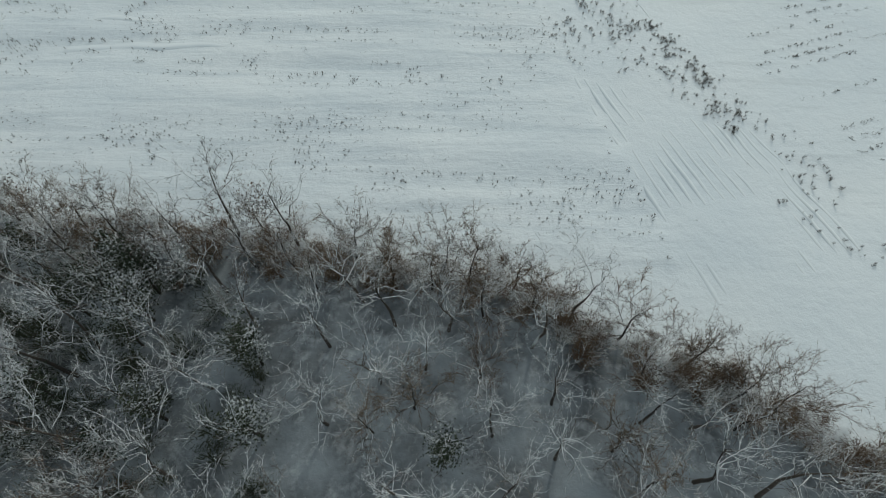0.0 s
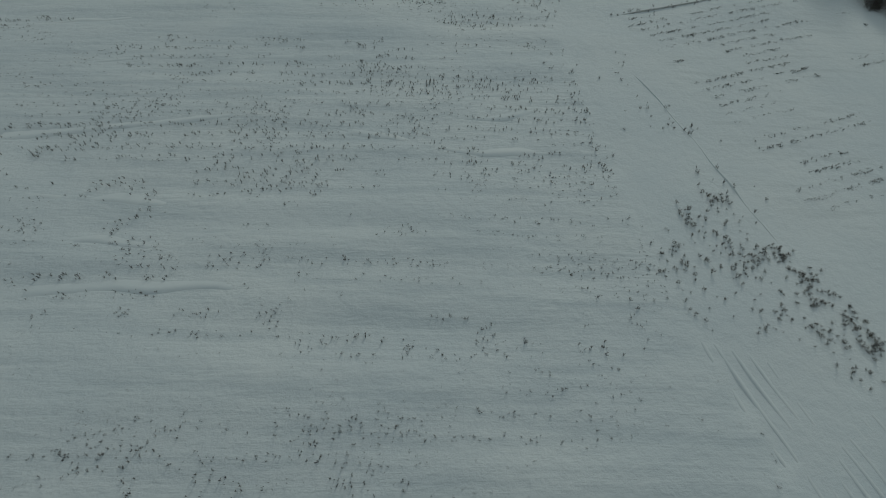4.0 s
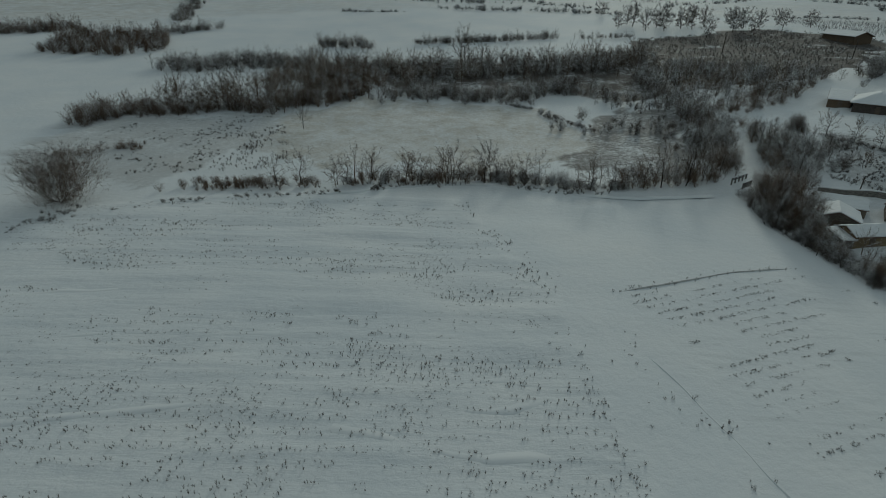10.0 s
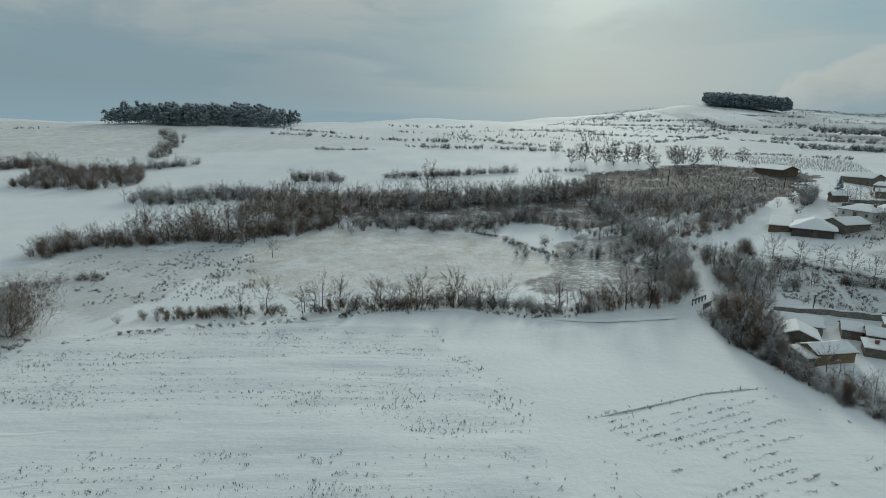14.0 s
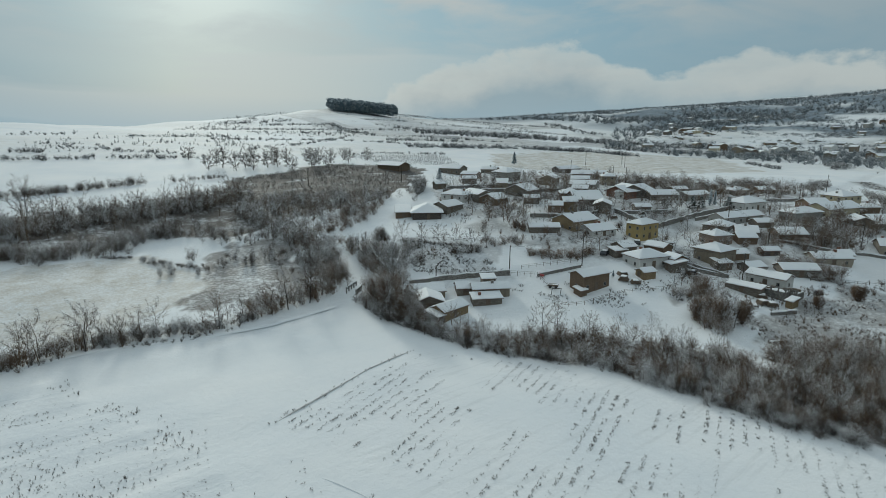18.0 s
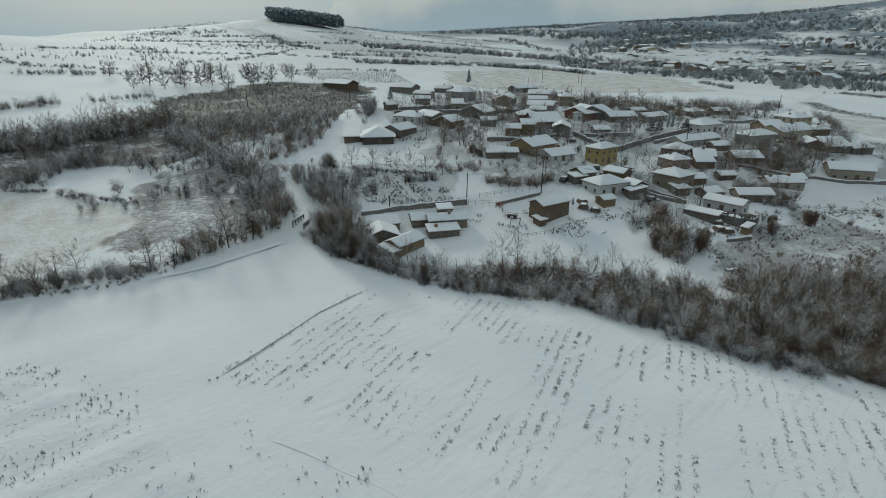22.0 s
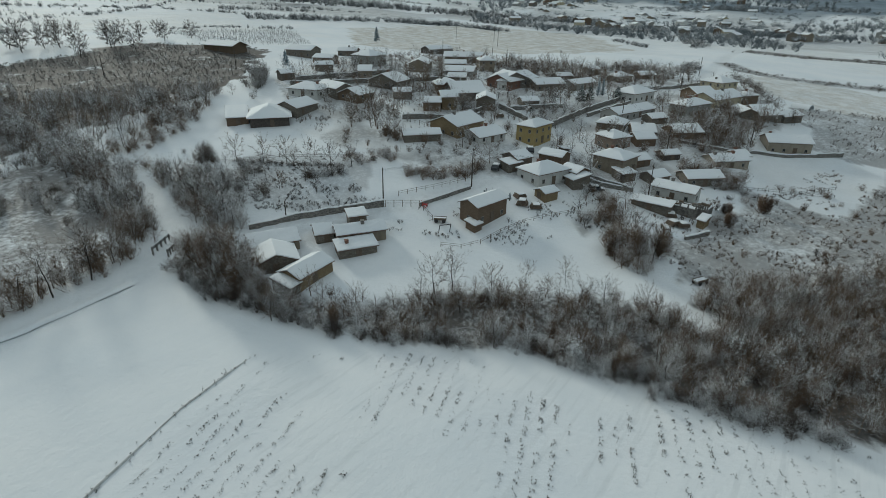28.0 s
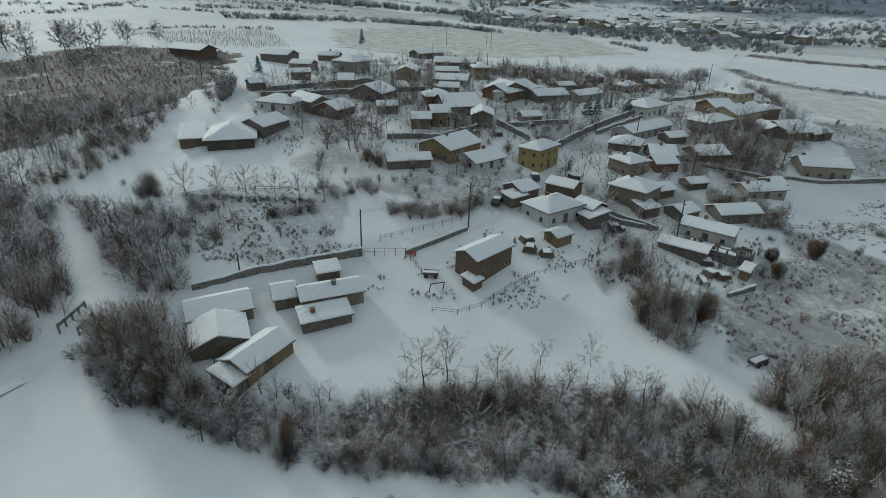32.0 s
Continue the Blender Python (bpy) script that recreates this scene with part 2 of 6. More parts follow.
BANK_E = [(384, 122), (360, 108), (352, 90), (355, 76), (366, 52), (380, 20)]
ROUGH_E = [(270, 77), (288, 55), (292, 15), (236, 20), (222, 36), (221, 65), (252, 71)]
PLOT = [(199, 79), (216, 56), (206, 46), (165, 56), (168, 75)]
EAST = [(112, 78), (124, 88), (138, 84), (152, 76), (170, 70), (186, 56), (215, 50), (235, 20), (200, -20), (160, 10), (140, 48)]
VILLAGE = [(118, 100), (135, 116), (120, 140), (112, 168), (120, 190), (145, 232), (200, 262), (270, 240), (300, 160), (300, 90), (240, 76), (170, 84), (148, 92)]
BANK_N = [(22, 166), (30, 190), (36, 197), (45, 218), (60, 214), (62, 172), (50, 163)]
BELT_G = [(-62, 234), (-40, 252), (-20, 238), (25, 242), (60, 226), (100, 238), (92, 282), (60, 292), (-30, 282), (-62, 272)]
PASTURE = [(-112, 152), (-118, 198), (-62, 207), (-60, 174), (-70, 150)]
BANK_S = [(84, 151), (83, 178), (92, 181), (112, 156), (100, 141)]

# ---------- materials ----------
def material(name, build):
    m = bpy.data.materials.new(name)
    m.use_nodes = True
    t = m.node_tree
    t.nodes.clear()
    col, rough, bump, metal = build(t)
    b = wire(t, "BsdfPrincipled", Base_Color=col if isinstance(col, bpy.types.NodeSocket) else (*col, 1), Roughness=rough, Metallic=metal)
    if bump is not None:
        t.links.new(bump, b.inputs["Normal"])
    o = t.nodes.new("ShaderNodeOutputMaterial")
    t.links.new(b.outputs[0], o.inputs[0])
    return m


def spot(t):
    return wire(t, "NewGeometry").outputs["Position"]


def noise_at(t, scale, detail=3.0, rough=0.55, stretch=(1, 1, 1), turn=0.0):
    v = spot(t)
    if stretch != (1, 1, 1) or turn:
        v = wire(t, "Mapping", Vector=v, Scale=stretch, Rotation=(0, 0, radians(turn))).outputs[0]
    return wire(t, "TexNoise", Vector=v, Scale=scale, Detail=detail, Roughness=rough).outputs[0]


def bumped(t, h, strength=0.3, dist=0.05):
    return wire(t, "Bump", Height=h, Strength=strength, Distance=dist).outputs[0]


def snow_look(t):
    big = noise_at(t, 0.05, 4)
    fine = noise_at(t, 2.5, 5, 0.6)
    c = ramp(t, big, [(0.3, (0.74, 0.765, 0.78)), (0.7, (0.83, 0.835, 0.83))])
    h = math_node(t, "ADD", noise_at(t, 0.7, 4, 0.6), math_node(t, "MULTIPLY", fine, 0.25))
    return c, 0.75, bumped(t, h, 0.35, 0.12), 0.0


def ground_look(t):
    """Snow cover, thin over furrows and grass; the masks are laid on the ground's points."""
    a = wire(t, "Attribute", p_attribute="cover").outputs["Color"]
    s = wire(t, "SeparateColor", i0=a)
    grass, scrub, furrow = s.outputs[0], s.outputs[1], s.outputs[2]
    b = wire(t, "SeparateColor", i0=wire(t, "Attribute", p_attribute="tread").outputs["Color"])
    trodden, shaded_litter, rows_e = b.outputs[0], b.outputs[1], b.outputs[2]
    big = noise_at(t, 0.045, 4)
    c = ramp(t, big, [(0.3, (0.73, 0.76, 0.78)), (0.7, (0.83, 0.835, 0.83))])
    # wind-drawn furrows of the open field
    streak = noise_at(t, 0.55, 5, 0.62, (0.10, 1.0, 1.0), 2.0)
    streak2 = noise_at(t, 1.7, 4, 0.6, (0.16, 1.0, 1.0), -1.5)
    f = ramp(t, streak, [(0.36, (1, 1, 1)), (0.52, (0, 0, 0))])
    c = mix(t, math_node(t, "MULTIPLY", math_node(t, "MULTIPLY", f, furrow), 0.30), c, (0.48, 0.53, 0.57))
    # rows under the snow
    er = noise_at(t, 1.0, 4, 0.6, (0.08, 1.0, 1.0), -21.5)
    er_m = ramp(t, er, [(0.34, (1, 1, 1)), (0.46, (0, 0, 0))])
    c = mix(t, math_node(t, "MULTIPLY", math_node(t, "MULTIPLY", er_m, rows_e), 0.25), c, (0.56, 0.58, 0.58))
    # dead grass standing through
    tuft = noise_at(t, 1.6, 6, 0.75)
    patch = noise_at(t, 0.16, 4, 0.65)
    g_m = ramp(t, math_node(t, "ADD", math_node(t, "MULTIPLY", tuft, 0.6), math_node(t, "MULTIPLY", patch, 0.5)), [(0.42, (0, 0, 0)), (0.66, (1, 1, 1))])
    straw = ramp(t, noise_at(t, 0.4, 3), [(0.3, (0.36, 0.315, 0.25)), (0.7, (0.48, 0.43, 0.345))])
    c = mix(t, math_node(t, "MULTIPLY", g_m, grass), c, straw)
    # brown weeds and brambles
    w_m = ramp(t, math_node(t, "ADD", math_node(t, "MULTIPLY", noise_at(t, 0.9, 6, 0.8), 0.65), math_node(t, "MULTIPLY", noise_at(t, 0.09, 4, 0.6), 0.5)), [(0.43, (0, 0, 0)), (0.60, (1, 1, 1))])
    weed = ramp(t, noise_at(t, 2.0, 4), [(0.3, (0.05, 0.044, 0.039)), (0.7, (0.115, 0.099, 0.086))])
    c = mix(t, math_node(t, "MULTIPLY", w_m, scrub), c, weed)
    # leaf litter under the wood, the canopy's shade put into its dark blue-grey
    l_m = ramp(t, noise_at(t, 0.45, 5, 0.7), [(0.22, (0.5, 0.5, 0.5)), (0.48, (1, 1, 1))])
    c = mix(t, math_node(t, "MULTIPLY", l_m, shaded_litter), c, ramp(t, noise_at(t, 0.22, 4, 0.6), [(0.34, (0.088, 0.092, 0.097)), (0.64, (0.285, 0.308, 0.325))]))
    # far mountain forest, with aerial haze put into its blue-grey colour
    hazed = wire(t, "Attribute", p_attribute="forest").outputs["Fac"]
    c = mix(t, hazed, c, ramp(t, noise_at(t, 0.03, 5, 0.65), [(0.35, (0.12, 0.155, 0.185)), (0.65, (0.22, 0.27, 0.31))]))
    # packed and rutted
    t_m = ramp(t, noise_at(t, 0.8, 5, 0.65), [(0.4, (0.15, 0.15, 0.15)), (0.65, (1, 1, 1))])
    c = mix(t, math_node(t, "MULTIPLY", math_node(t, "MULTIPLY", t_m, trodden), 0.5), c, (0.50, 0.50, 0.49))
    h = math_node(t, "ADD", noise_at(t, 0.8, 5, 0.6), math_node(t, "MULTIPLY", noise_at(t, 4.0, 4, 0.6), 0.22))
    h = math_node(t, "ADD", h, math_node(t, "MULTIPLY", furrow, math_node(t, "ADD", streak, math_node(t, "MULTIPLY", streak2, 0.22))))
    return c, 0.8, bumped(t, h, 0.6, 0.22), 0.0


def wood_look(dark, mid, light, snow_at, snow_much, size=0.26):
    """Bark and twigs, tinted plant by plant, with snow lying on their upper side."""
    def build(t):
        g = wire(t, "NewGeometry")
        nz = wire(t, "SeparateXYZ", i0=g.outputs["Normal"]).outputs[2]
        flat = wire(t, "Mapping", Vector=g.outputs["Position"], Scale=(1, 1, 0.35)).outputs[0]
        patch = wire(t, "TexNoise", Vector=flat, Scale=size, Detail=2.0).outputs[0]
        frost = wire(t, "TexNoise", Vector=flat, Scale=size * 1.5 + 0.03, Detail=2.0).outputs[0]
        wide = wire(t, "TexNoise", Vector=flat, Scale=0.045, Detail=2.0).outputs[0]
        grain = wire(t, "TexNoise", Vector=g.outputs["Position"], Scale=6.0, Detail=3.0).outputs[0]
        rnd = wire(t, "ObjectInfo").outputs["Random"]
        k = math_node(t, "ADD", math_node(t, "MULTIPLY", patch, 0.8), math_node(t, "MULTIPLY", math_node(t, "ADD", rnd, wide), 0.2))
        c = ramp(t, k, [(0.36, dark), (0.52, mid), (0.68, light)])
        c = mix(t, 0.6, c, ramp(t, grain, [(0.25, (0.3, 0.3, 0.3)), (0.7, (1, 1, 1))]), "MULTIPLY")
        lie = math_node(t, "ADD", nz, math_node(t, "MULTIPLY", math_node(t, "SUBTRACT", grain, 0.5), 1.2))
        lie = math_node(t, "ADD", lie, math_node(t, "MULTIPLY", math_node(t, "SUBTRACT", frost, 0.5), 3.2))
        s = ramp(t, lie, [(snow_at, (0, 0, 0)), (min(snow_at + 0.2, 1.0), (1, 1, 1))])
        return mix(t, math_node(t, "MULTIPLY", s, snow_much), c, (0.78, 0.79, 0.80)), 0.9, None, 0.0
    return build


def plaster_look(a, b, stain=0.4):
    def build(t):
        n = noise_at(t, 0.35, 5, 0.65)
        c = ramp(t, n, [(0.3, a), (0.7, b)])
        drip = noise_at(t, 0.9, 4, 0.6, (1, 1, 0.2))
        c = mix(t, math_node(t, "MULTIPLY", ramp(t, drip, [(0.5, (0, 0, 0)), (0.75, (1, 1, 1))]), stain), c, tuple(v * 0.5 for v in a))
        return c, 0.9, bumped(t, noise_at(t, 9.0, 4), 0.3, 0.02), 0.0
    return build


def masonry_look(a, b, mortar, size):
    def build(t):
        v = wire(t, "TexVoronoi", Vector=wire(t, "Mapping", Vector=spot(t), Scale=(1, 1, 1.6)).outputs[0], Scale=1.0 / size)
        c = mix(t, wire(t, "SeparateColor", i0=v.outputs["Color"]).outputs[0], a, b)
        gap = ramp(t, v.outputs["Distance"], [(0.50, (0, 0, 0)), (0.68, (1, 1, 1))])
        c = mix(t, math_node(t, "MULTIPLY", gap, 0.7), c, mortar)
        c = mix(t, 0.5, c, ramp(t, noise_at(t, 0.5, 4), [(0.2, (0.5, 0.5, 0.5)), (0.8, (1, 1, 1))]), "MULTIPLY")
        h = math_node(t, "MULTIPLY", v.outputs["Distance"], -1.0)
        return c, 0.92, bumped(t, h, 0.6, 0.05), 0.0
    return build


def plain_look(a, b, scale=3.0, rough=0.7, metal=0.0):
    return lambda t: (ramp(t, noise_at(t, scale, 4, 0.6), [(0.3, a), (0.7, b)]), rough, bumped(t, noise_at(t, scale * 4, 3), 0.15, 0.01), metal)


SNOW = material("snow", snow_look)
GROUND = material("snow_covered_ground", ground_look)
BARK = material("winter_bark", wood_look((0.022, 0.019, 0.017), (0.045, 0.037, 0.031), (0.075, 0.062, 0.052), 0.52, 0.95))
TWIG = material("winter_twigs", wood_look((0.050, 0.040, 0.033), (0.13, 0.093, 0.065), (0.20, 0.145, 0.10), 0.74, 0.75))
FROST = material("frosted_twigs", wood_look((0.06, 0.053, 0.048), (0.12, 0.102, 0.088), (0.17, 0.145, 0.125), 0.40, 0.9))
BOUGH = material("snow_lined_boughs", wood_look((0.045, 0.038, 0.032), (0.08, 0.066, 0.055), (0.13, 0.105, 0.085), 0.28, 0.95))
RUSSET = material("russet_twigs", wood_look((0.075, 0.052, 0.038), (0.145, 0.095, 0.062), (0.21, 0.142, 0.095), 0.76, 0.75))
HEDGE = material("hedge_twigs", wood_look((0.050, 0.037, 0.028), (0.15, 0.098, 0.063), (0.23, 0.165, 0.118), 0.76, 0.8))
TANBOUGH = material("tan_boughs", wood_look((0.10, 0.08, 0.064), (0.18, 0.138, 0.105), (0.27, 0.21, 0.16), 0.62, 0.85))
BRAMBLE = material("bramble_twigs", wood_look((0.040, 0.034, 0.030), (0.105, 0.086, 0.072), (0.16, 0.128, 0.104), 0.58, 0.8))
LEAF = material("withered_leaves", wood_look((0.10, 0.062, 0.036), (0.15, 0.09, 0.05), (0.19, 0.115, 0.062), 0.60, 0.8))
SNOWLEAF = material("snow_laden_leaves", wood_look((0.30, 0.28, 0.26), (0.45, 0.44, 0.43), (0.6, 0.6, 0.6), 0.1, 0.95))
IVY = material("ivy_leaves", wood_look((0.020, 0.030, 0.017), (0.035, 0.048, 0.026), (0.06, 0.07, 0.04), 0.75, 0.5))
# needles lightened and blued: the haze of distance is in this colour
PINE = material("hazed_pine_needles", wood_look((0.13, 0.20, 0.235), (0.18, 0.25, 0.285), (0.24, 0.30, 0.33), 0.40, 0.45, 0.12))
STALK = material("dry_stalks", wood_look((0.066, 0.063, 0.060), (0.108, 0.099, 0.09), (0.155, 0.14, 0.122), 0.80, 0.45))
# grey-blue of distant haze mixed into the scrub's base colour
FARWOOD = material("hazed_scrub", wood_look((0.095, 0.105, 0.112), (0.13, 0.138, 0.142), (0.165, 0.168, 0.167), 0.62, 0.8, 0.11))
# far forest, haze painted in as a pale blue-grey
HAZED_WOOD = material("hazed_forest", wood_look((0.13, 0.16, 0.18), (0.165, 0.197, 0.215), (0.21, 0.235, 0.25), 0.78, 0.5, 0.03))
TILE = material("old_roof_tiles", masonry_look((0.16, 0.085, 0.06), (0.24, 0.13, 0.09), (0.08, 0.05, 0.04), 0.3))
GLASS = material("window_glass", plain_look((0.02, 0.025, 0.03), (0.05, 0.055, 0.06), 1.0, 0.12))
PAINT = material("window_paint", plain_look((0.20, 0.18, 0.155), (0.34, 0.315, 0.28)))
TIMBER = material("weathered_timber", plain_look((0.10, 0.075, 0.055), (0.20, 0.155, 0.115), 4.0, 0.85))
POLE_WOOD = material("pole_timber", plain_look((0.055, 0.047, 0.04), (0.10, 0.085, 0.07), 3.0, 0.9))
IRON = material("dark_iron", plain_look((0.03, 0.03, 0.032), (0.07, 0.065, 0.06), 5.0, 0.6, 0.4))
RED = material("red_paint", plain_look((0.38, 0.03, 0.03), (0.5, 0.05, 0.045), 3.0, 0.5))
CAR = material("dark_car_paint", plain_look((0.03, 0.034, 0.04), (0.05, 0.055, 0.06), 2.0, 0.3))
RUBBER = material("tyre_rubber", plain_look((0.02, 0.02, 0.02), (0.04, 0.04, 0.04)))
FIELDSTONE = material("dry_stone", masonry_look((0.20, 0.19, 0.17), (0.30, 0.28, 0.25), (0.10, 0.095, 0.09), 0.45))
WALLS = {
    "tan": material("tan_plaster", plaster_look((0.20, 0.165, 0.12), (0.28, 0.235, 0.18))),
    "stone": material("rubble_stone", masonry_look((0.155, 0.135, 0.11), (0.25, 0.22, 0.18), (0.15, 0.13, 0.11), 0.4)),
    "ochre": material("ochre_mud_brick", masonry_look((0.24, 0.175, 0.095), (0.31, 0.235, 0.14), (0.22, 0.16, 0.09), 0.3)),
    "brown": material("brown_brick", masonry_look((0.145, 0.10, 0.066), (0.21, 0.148, 0.098), (0.18, 0.13, 0.09), 0.28)),
    "white": material("whitewash", plaster_look((0.50, 0.49, 0.46), (0.62, 0.61, 0.585), 0.3)),
    "cream": material("cream_plaster", plaster_look((0.44, 0.385, 0.26), (0.52, 0.465, 0.335), 0.25)),
    "yellow": material("yellow_plaster", plaster_look((0.33, 0.245, 0.10), (0.40, 0.305, 0.14), 0.3)),
    "pink": material("pale_brick", masonry_look((0.25, 0.185, 0.145), (0.33, 0.255, 0.20), (0.30, 0.24, 0.2), 0.28)),
    "grey": material("grey_render", plaster_look((0.27, 0.265, 0.245), (0.37, 0.36, 0.335))),
    "brick": material("red_brick", masonry_look((0.20, 0.095, 0.065), (0.27, 0.135, 0.095), (0.2, 0.15, 0.12), 0.26)),
    "beige": material("beige_render", plaster_look((0.29, 0.25, 0.195), (0.38, 0.335, 0.27))),
    "dark": material("dark_boards", plain_look((0.06, 0.05, 0.045), (0.12, 0.10, 0.085), 2.0, 0.85)),
}


# ---------- mesh tools ----------
class Shape:
    """Gathers vertices and faces for one mesh."""

    def __init__(self):
        self.v, self.f = [], []

    def add(self, verts, faces):
        k = len(self.v)
        self.v += [tuple(map(float, p)) for p in verts]
        self.f += [tuple(i + k for i in f) for f in faces]
        return self

    def box(self, x0, y0, z0, x1, y1, z1):
        return self.add([(x0, y0, z0), (x1, y0, z0), (x1, y1, z0), (x0, y1, z0), (x0, y0, z1), (x1, y0, z1), (x1, y1, z1), (x0, y1, z1)],
                        [(0, 3, 2, 1), (4, 5, 6, 7), (0, 1, 5, 4), (1, 2, 6, 5), (2, 3, 7, 6), (3, 0, 4, 7)])

    def rod(self, a, b, r0, r1=None, n=6):
        a, b = Vector(a), Vector(b)
        d = (b - a).normalized()
        u = d.orthogonal().normalized()
        w = d.cross(u)
        r1 = r0 if r1 is None else r1
        vs = [a + (u * math.cos(k * math.tau / n) + w * math.sin(k * math.tau / n)) * r0 for k in range(n)]
        vs += [b + (u * math.cos(k * math.tau / n) + w * math.sin(k * math.tau / n)) * r1 for k in range(n)]
        return self.add(vs, [(k, (k + 1) % n, n + (k + 1) % n, n + k) for k in range(n)] + [tuple(range(n - 1, -1, -1)), tuple(range(n, 2 * n))])

    def mesh(self, name, mat):
        me = bpy.data.meshes.new(name)
        me.from_pydata(self.v, [], self.f)
        me.materials.append(mat)
        me.update()
        return me


def array_mesh(name, verts, tris, mat):
    """A mesh from arrays of vertices and triangles."""
    me = bpy.data.meshes.new(name)
    nv, nt = len(verts), len(tris)
    me.vertices.add(nv)
    me.vertices.foreach_set("co", np.ascontiguousarray(verts, np.float32).ravel())
    me.loops.add(nt * 3)
    me.loops.foreach_set("vertex_index", np.ascontiguousarray(tris, np.int32).ravel())
    me.polygons.add(nt)
    me.polygons.foreach_set("loop_start", np.arange(0, nt * 3, 3, dtype=np.int32))
    me.materials.append(mat)
    me.update(calc_edges=True)
    return me


def part(name, shape, mat, parent, label=""):
    ob = new(name, shape.mesh(name, mat) if isinstance(shape, Shape) else shape)
    ob.parent = parent
    if label:
        ob["label"] = label
    return ob


# ---------- ground ----------
def steps(lo, hi, fine, reach):
    """Coordinates: even between lo and hi, then ever wider out to reach."""
    mid = list(np.arange(lo, hi, fine))
    out, d, p = [], fine, hi
    while p < reach:
        out.append(p)
        d *= 1.085
        p += d
    back, d, p = [], fine, lo
    while p > -reach:
        d *= 1.085
        p -= d
        back.append(p)
    return np.array(back[::-1] + mid + out + [reach])


def lay_ground():
    xs, ys = steps(-75, 390, 1.5, 4600), steps(-20, 300, 1.5, 4600)
    X, Y = np.meshgrid(xs, ys)
    Z = height(X, Y)
    near = np.exp(-(np.maximum(0, np.hypot(X - 40, Y - 90) - 160) / 120) ** 2)
    west = inside(X, Y, FIELD_W)
    Z += near * (lumps(X / 9, Y, 2.4, 3) - 0.5) * 0.5 * west
    Z += near * (lumps(X, Y, 6, 5) - 0.5) * 0.25
    Z += (lumps(X, Y, 45, 9) - 0.5) * 1.0 * (1 - west) * smooth(np.hypot(X - 40, Y - 60), 60, 140)
    far = smooth(np.hypot(X, Y), 500, 900)
    Z += far * ((lumps(X, Y, 210, 2) - 0.5) * 16 + (lumps(X, Y, 80, 4) - 0.5) * 7)
    for line, depth, wide in ((BALK, 0.05, 1.3), (BALK_W, 0.10, 0.9)):
        Z -= depth * np.exp(-(near_line(X, Y, line) / wide) ** 2)
    mid_creek = [((a + c) / 2, (b + d) / 2) for (a, b), (c, d) in zip(CREEK_F, CREEK_B)]
    Z -= 1.6 * np.exp(-(near_line(X, Y, mid_creek) / 3.0) ** 2)
    for line, wide in ((STREET, 3.0), (TRACK, 2.6)):
        d = near_line(X, Y, line)
        Z -= 0.25 * (d < wide) * 1.0
    n = X.size
    idx = np.arange(n).reshape(X.shape)
    a, b, c, d = idx[:-1, :-1].ravel(), idx[:-1, 1:].ravel(), idx[1:, 1:].ravel(), idx[1:, :-1].ravel()
    me = array_mesh("ground", np.stack([X.ravel(), Y.ravel(), Z.ravel()], 1), np.concatenate([np.stack([a, b, c], 1), np.stack([a, c, d], 1)]), GROUND)
    me.polygons.foreach_set("use_smooth", np.ones(len(me.polygons), bool))
    x, y = X.ravel(), Y.ravel()
    soft = lambda poly, k: k * inside(x + (lumps(x, y, 5, 1) - 0.5) * 7 + (lumps(x, y, 17, 3) - 0.5) * 9, y + (lumps(x, y, 5, 2) - 0.5) * 7 + (lumps(x, y, 17, 4) - 0.5) * 9, poly)  # noqa: E731
    east = soft(EAST, 1.0)
    grass = np.maximum.reduce([soft(MEADOW, 0.78), soft(STUBBLE, 0.95), soft(STUBBLE_E, 0.7), 0.35 * (np.hypot(x, y) > 430) * smooth(lumps(x, y, 110, 7), 0.3, 0.8),
                               soft(VILLAGE, 0.22), soft(PASTURE, 0.2), 0.3 * east,
                               0.6 * smooth(-x, 170, 200) * smooth(y, 330, 380) * (y < 600)])
    scrub = np.maximum.reduce([soft(BROWN, 2.0), 0.6 * east, 0.95 * inside(x, y, CREEK_F + CREEK_B[::-1]), soft(BANK_S, 0.34),
                               0.35 * (lumps(x, y, 70, 11) * 0.6 + lumps(x, y, 260, 12) * 0.5 > 0.64) * (np.hypot(x, y) > 620) * (x > 350) * (x < 1000), soft(PLOUGHED, 1.3), soft(ROUGH_E, 0.6),
                               0.75 * smooth(-near_line(x, y, BANK_E), -9, -3), 0.5 * inside(x, y, VILLAGE) * smooth(lumps(x, y, 9, 17), 0.3, 0.6), soft(PASTURE, 0.26),
                               soft(BANK_N, 0.8), soft(BELT_G, 1.2)])
    scrub = np.where(inside(x, y, CLEARING) | inside(x, y, PLOT), 0.05, scrub)
    grass = np.where(inside(x, y, PLOT), 0.1, grass)
    # where the far forest takes its painted haze colour
    hazed = smooth(x, 850, 1150) * smooth(lumps(x, y, 190, 13) * 0.6 + lumps(x, y, 70, 14) * 0.4, 0.26, 0.42) * (1 - 0.8 * (lumps(x, y, 55, 15) > 0.80))
    furrow = np.where(west.ravel(), 1.0, 0.12)
    cover = np.stack([grass, scrub, furrow, np.ones(n)], 1)
    at = me.attributes.new("cover", "FLOAT_COLOR", "POINT")
    at.data.foreach_set("color", cover.astype(np.float32).ravel())
    tread = np.maximum(smooth(-near_line(x, y, STREET), -3.5, -1.5) * 0.8, smooth(-near_line(x, y, TRACK), -3, -1) * 0.35)
    shaded_litter = 1.0 * (y < np.interp(x, [-120, -45, -20, 3, 20, 34, 60], [34, 31, 29, 24, 16, 8, -10]))
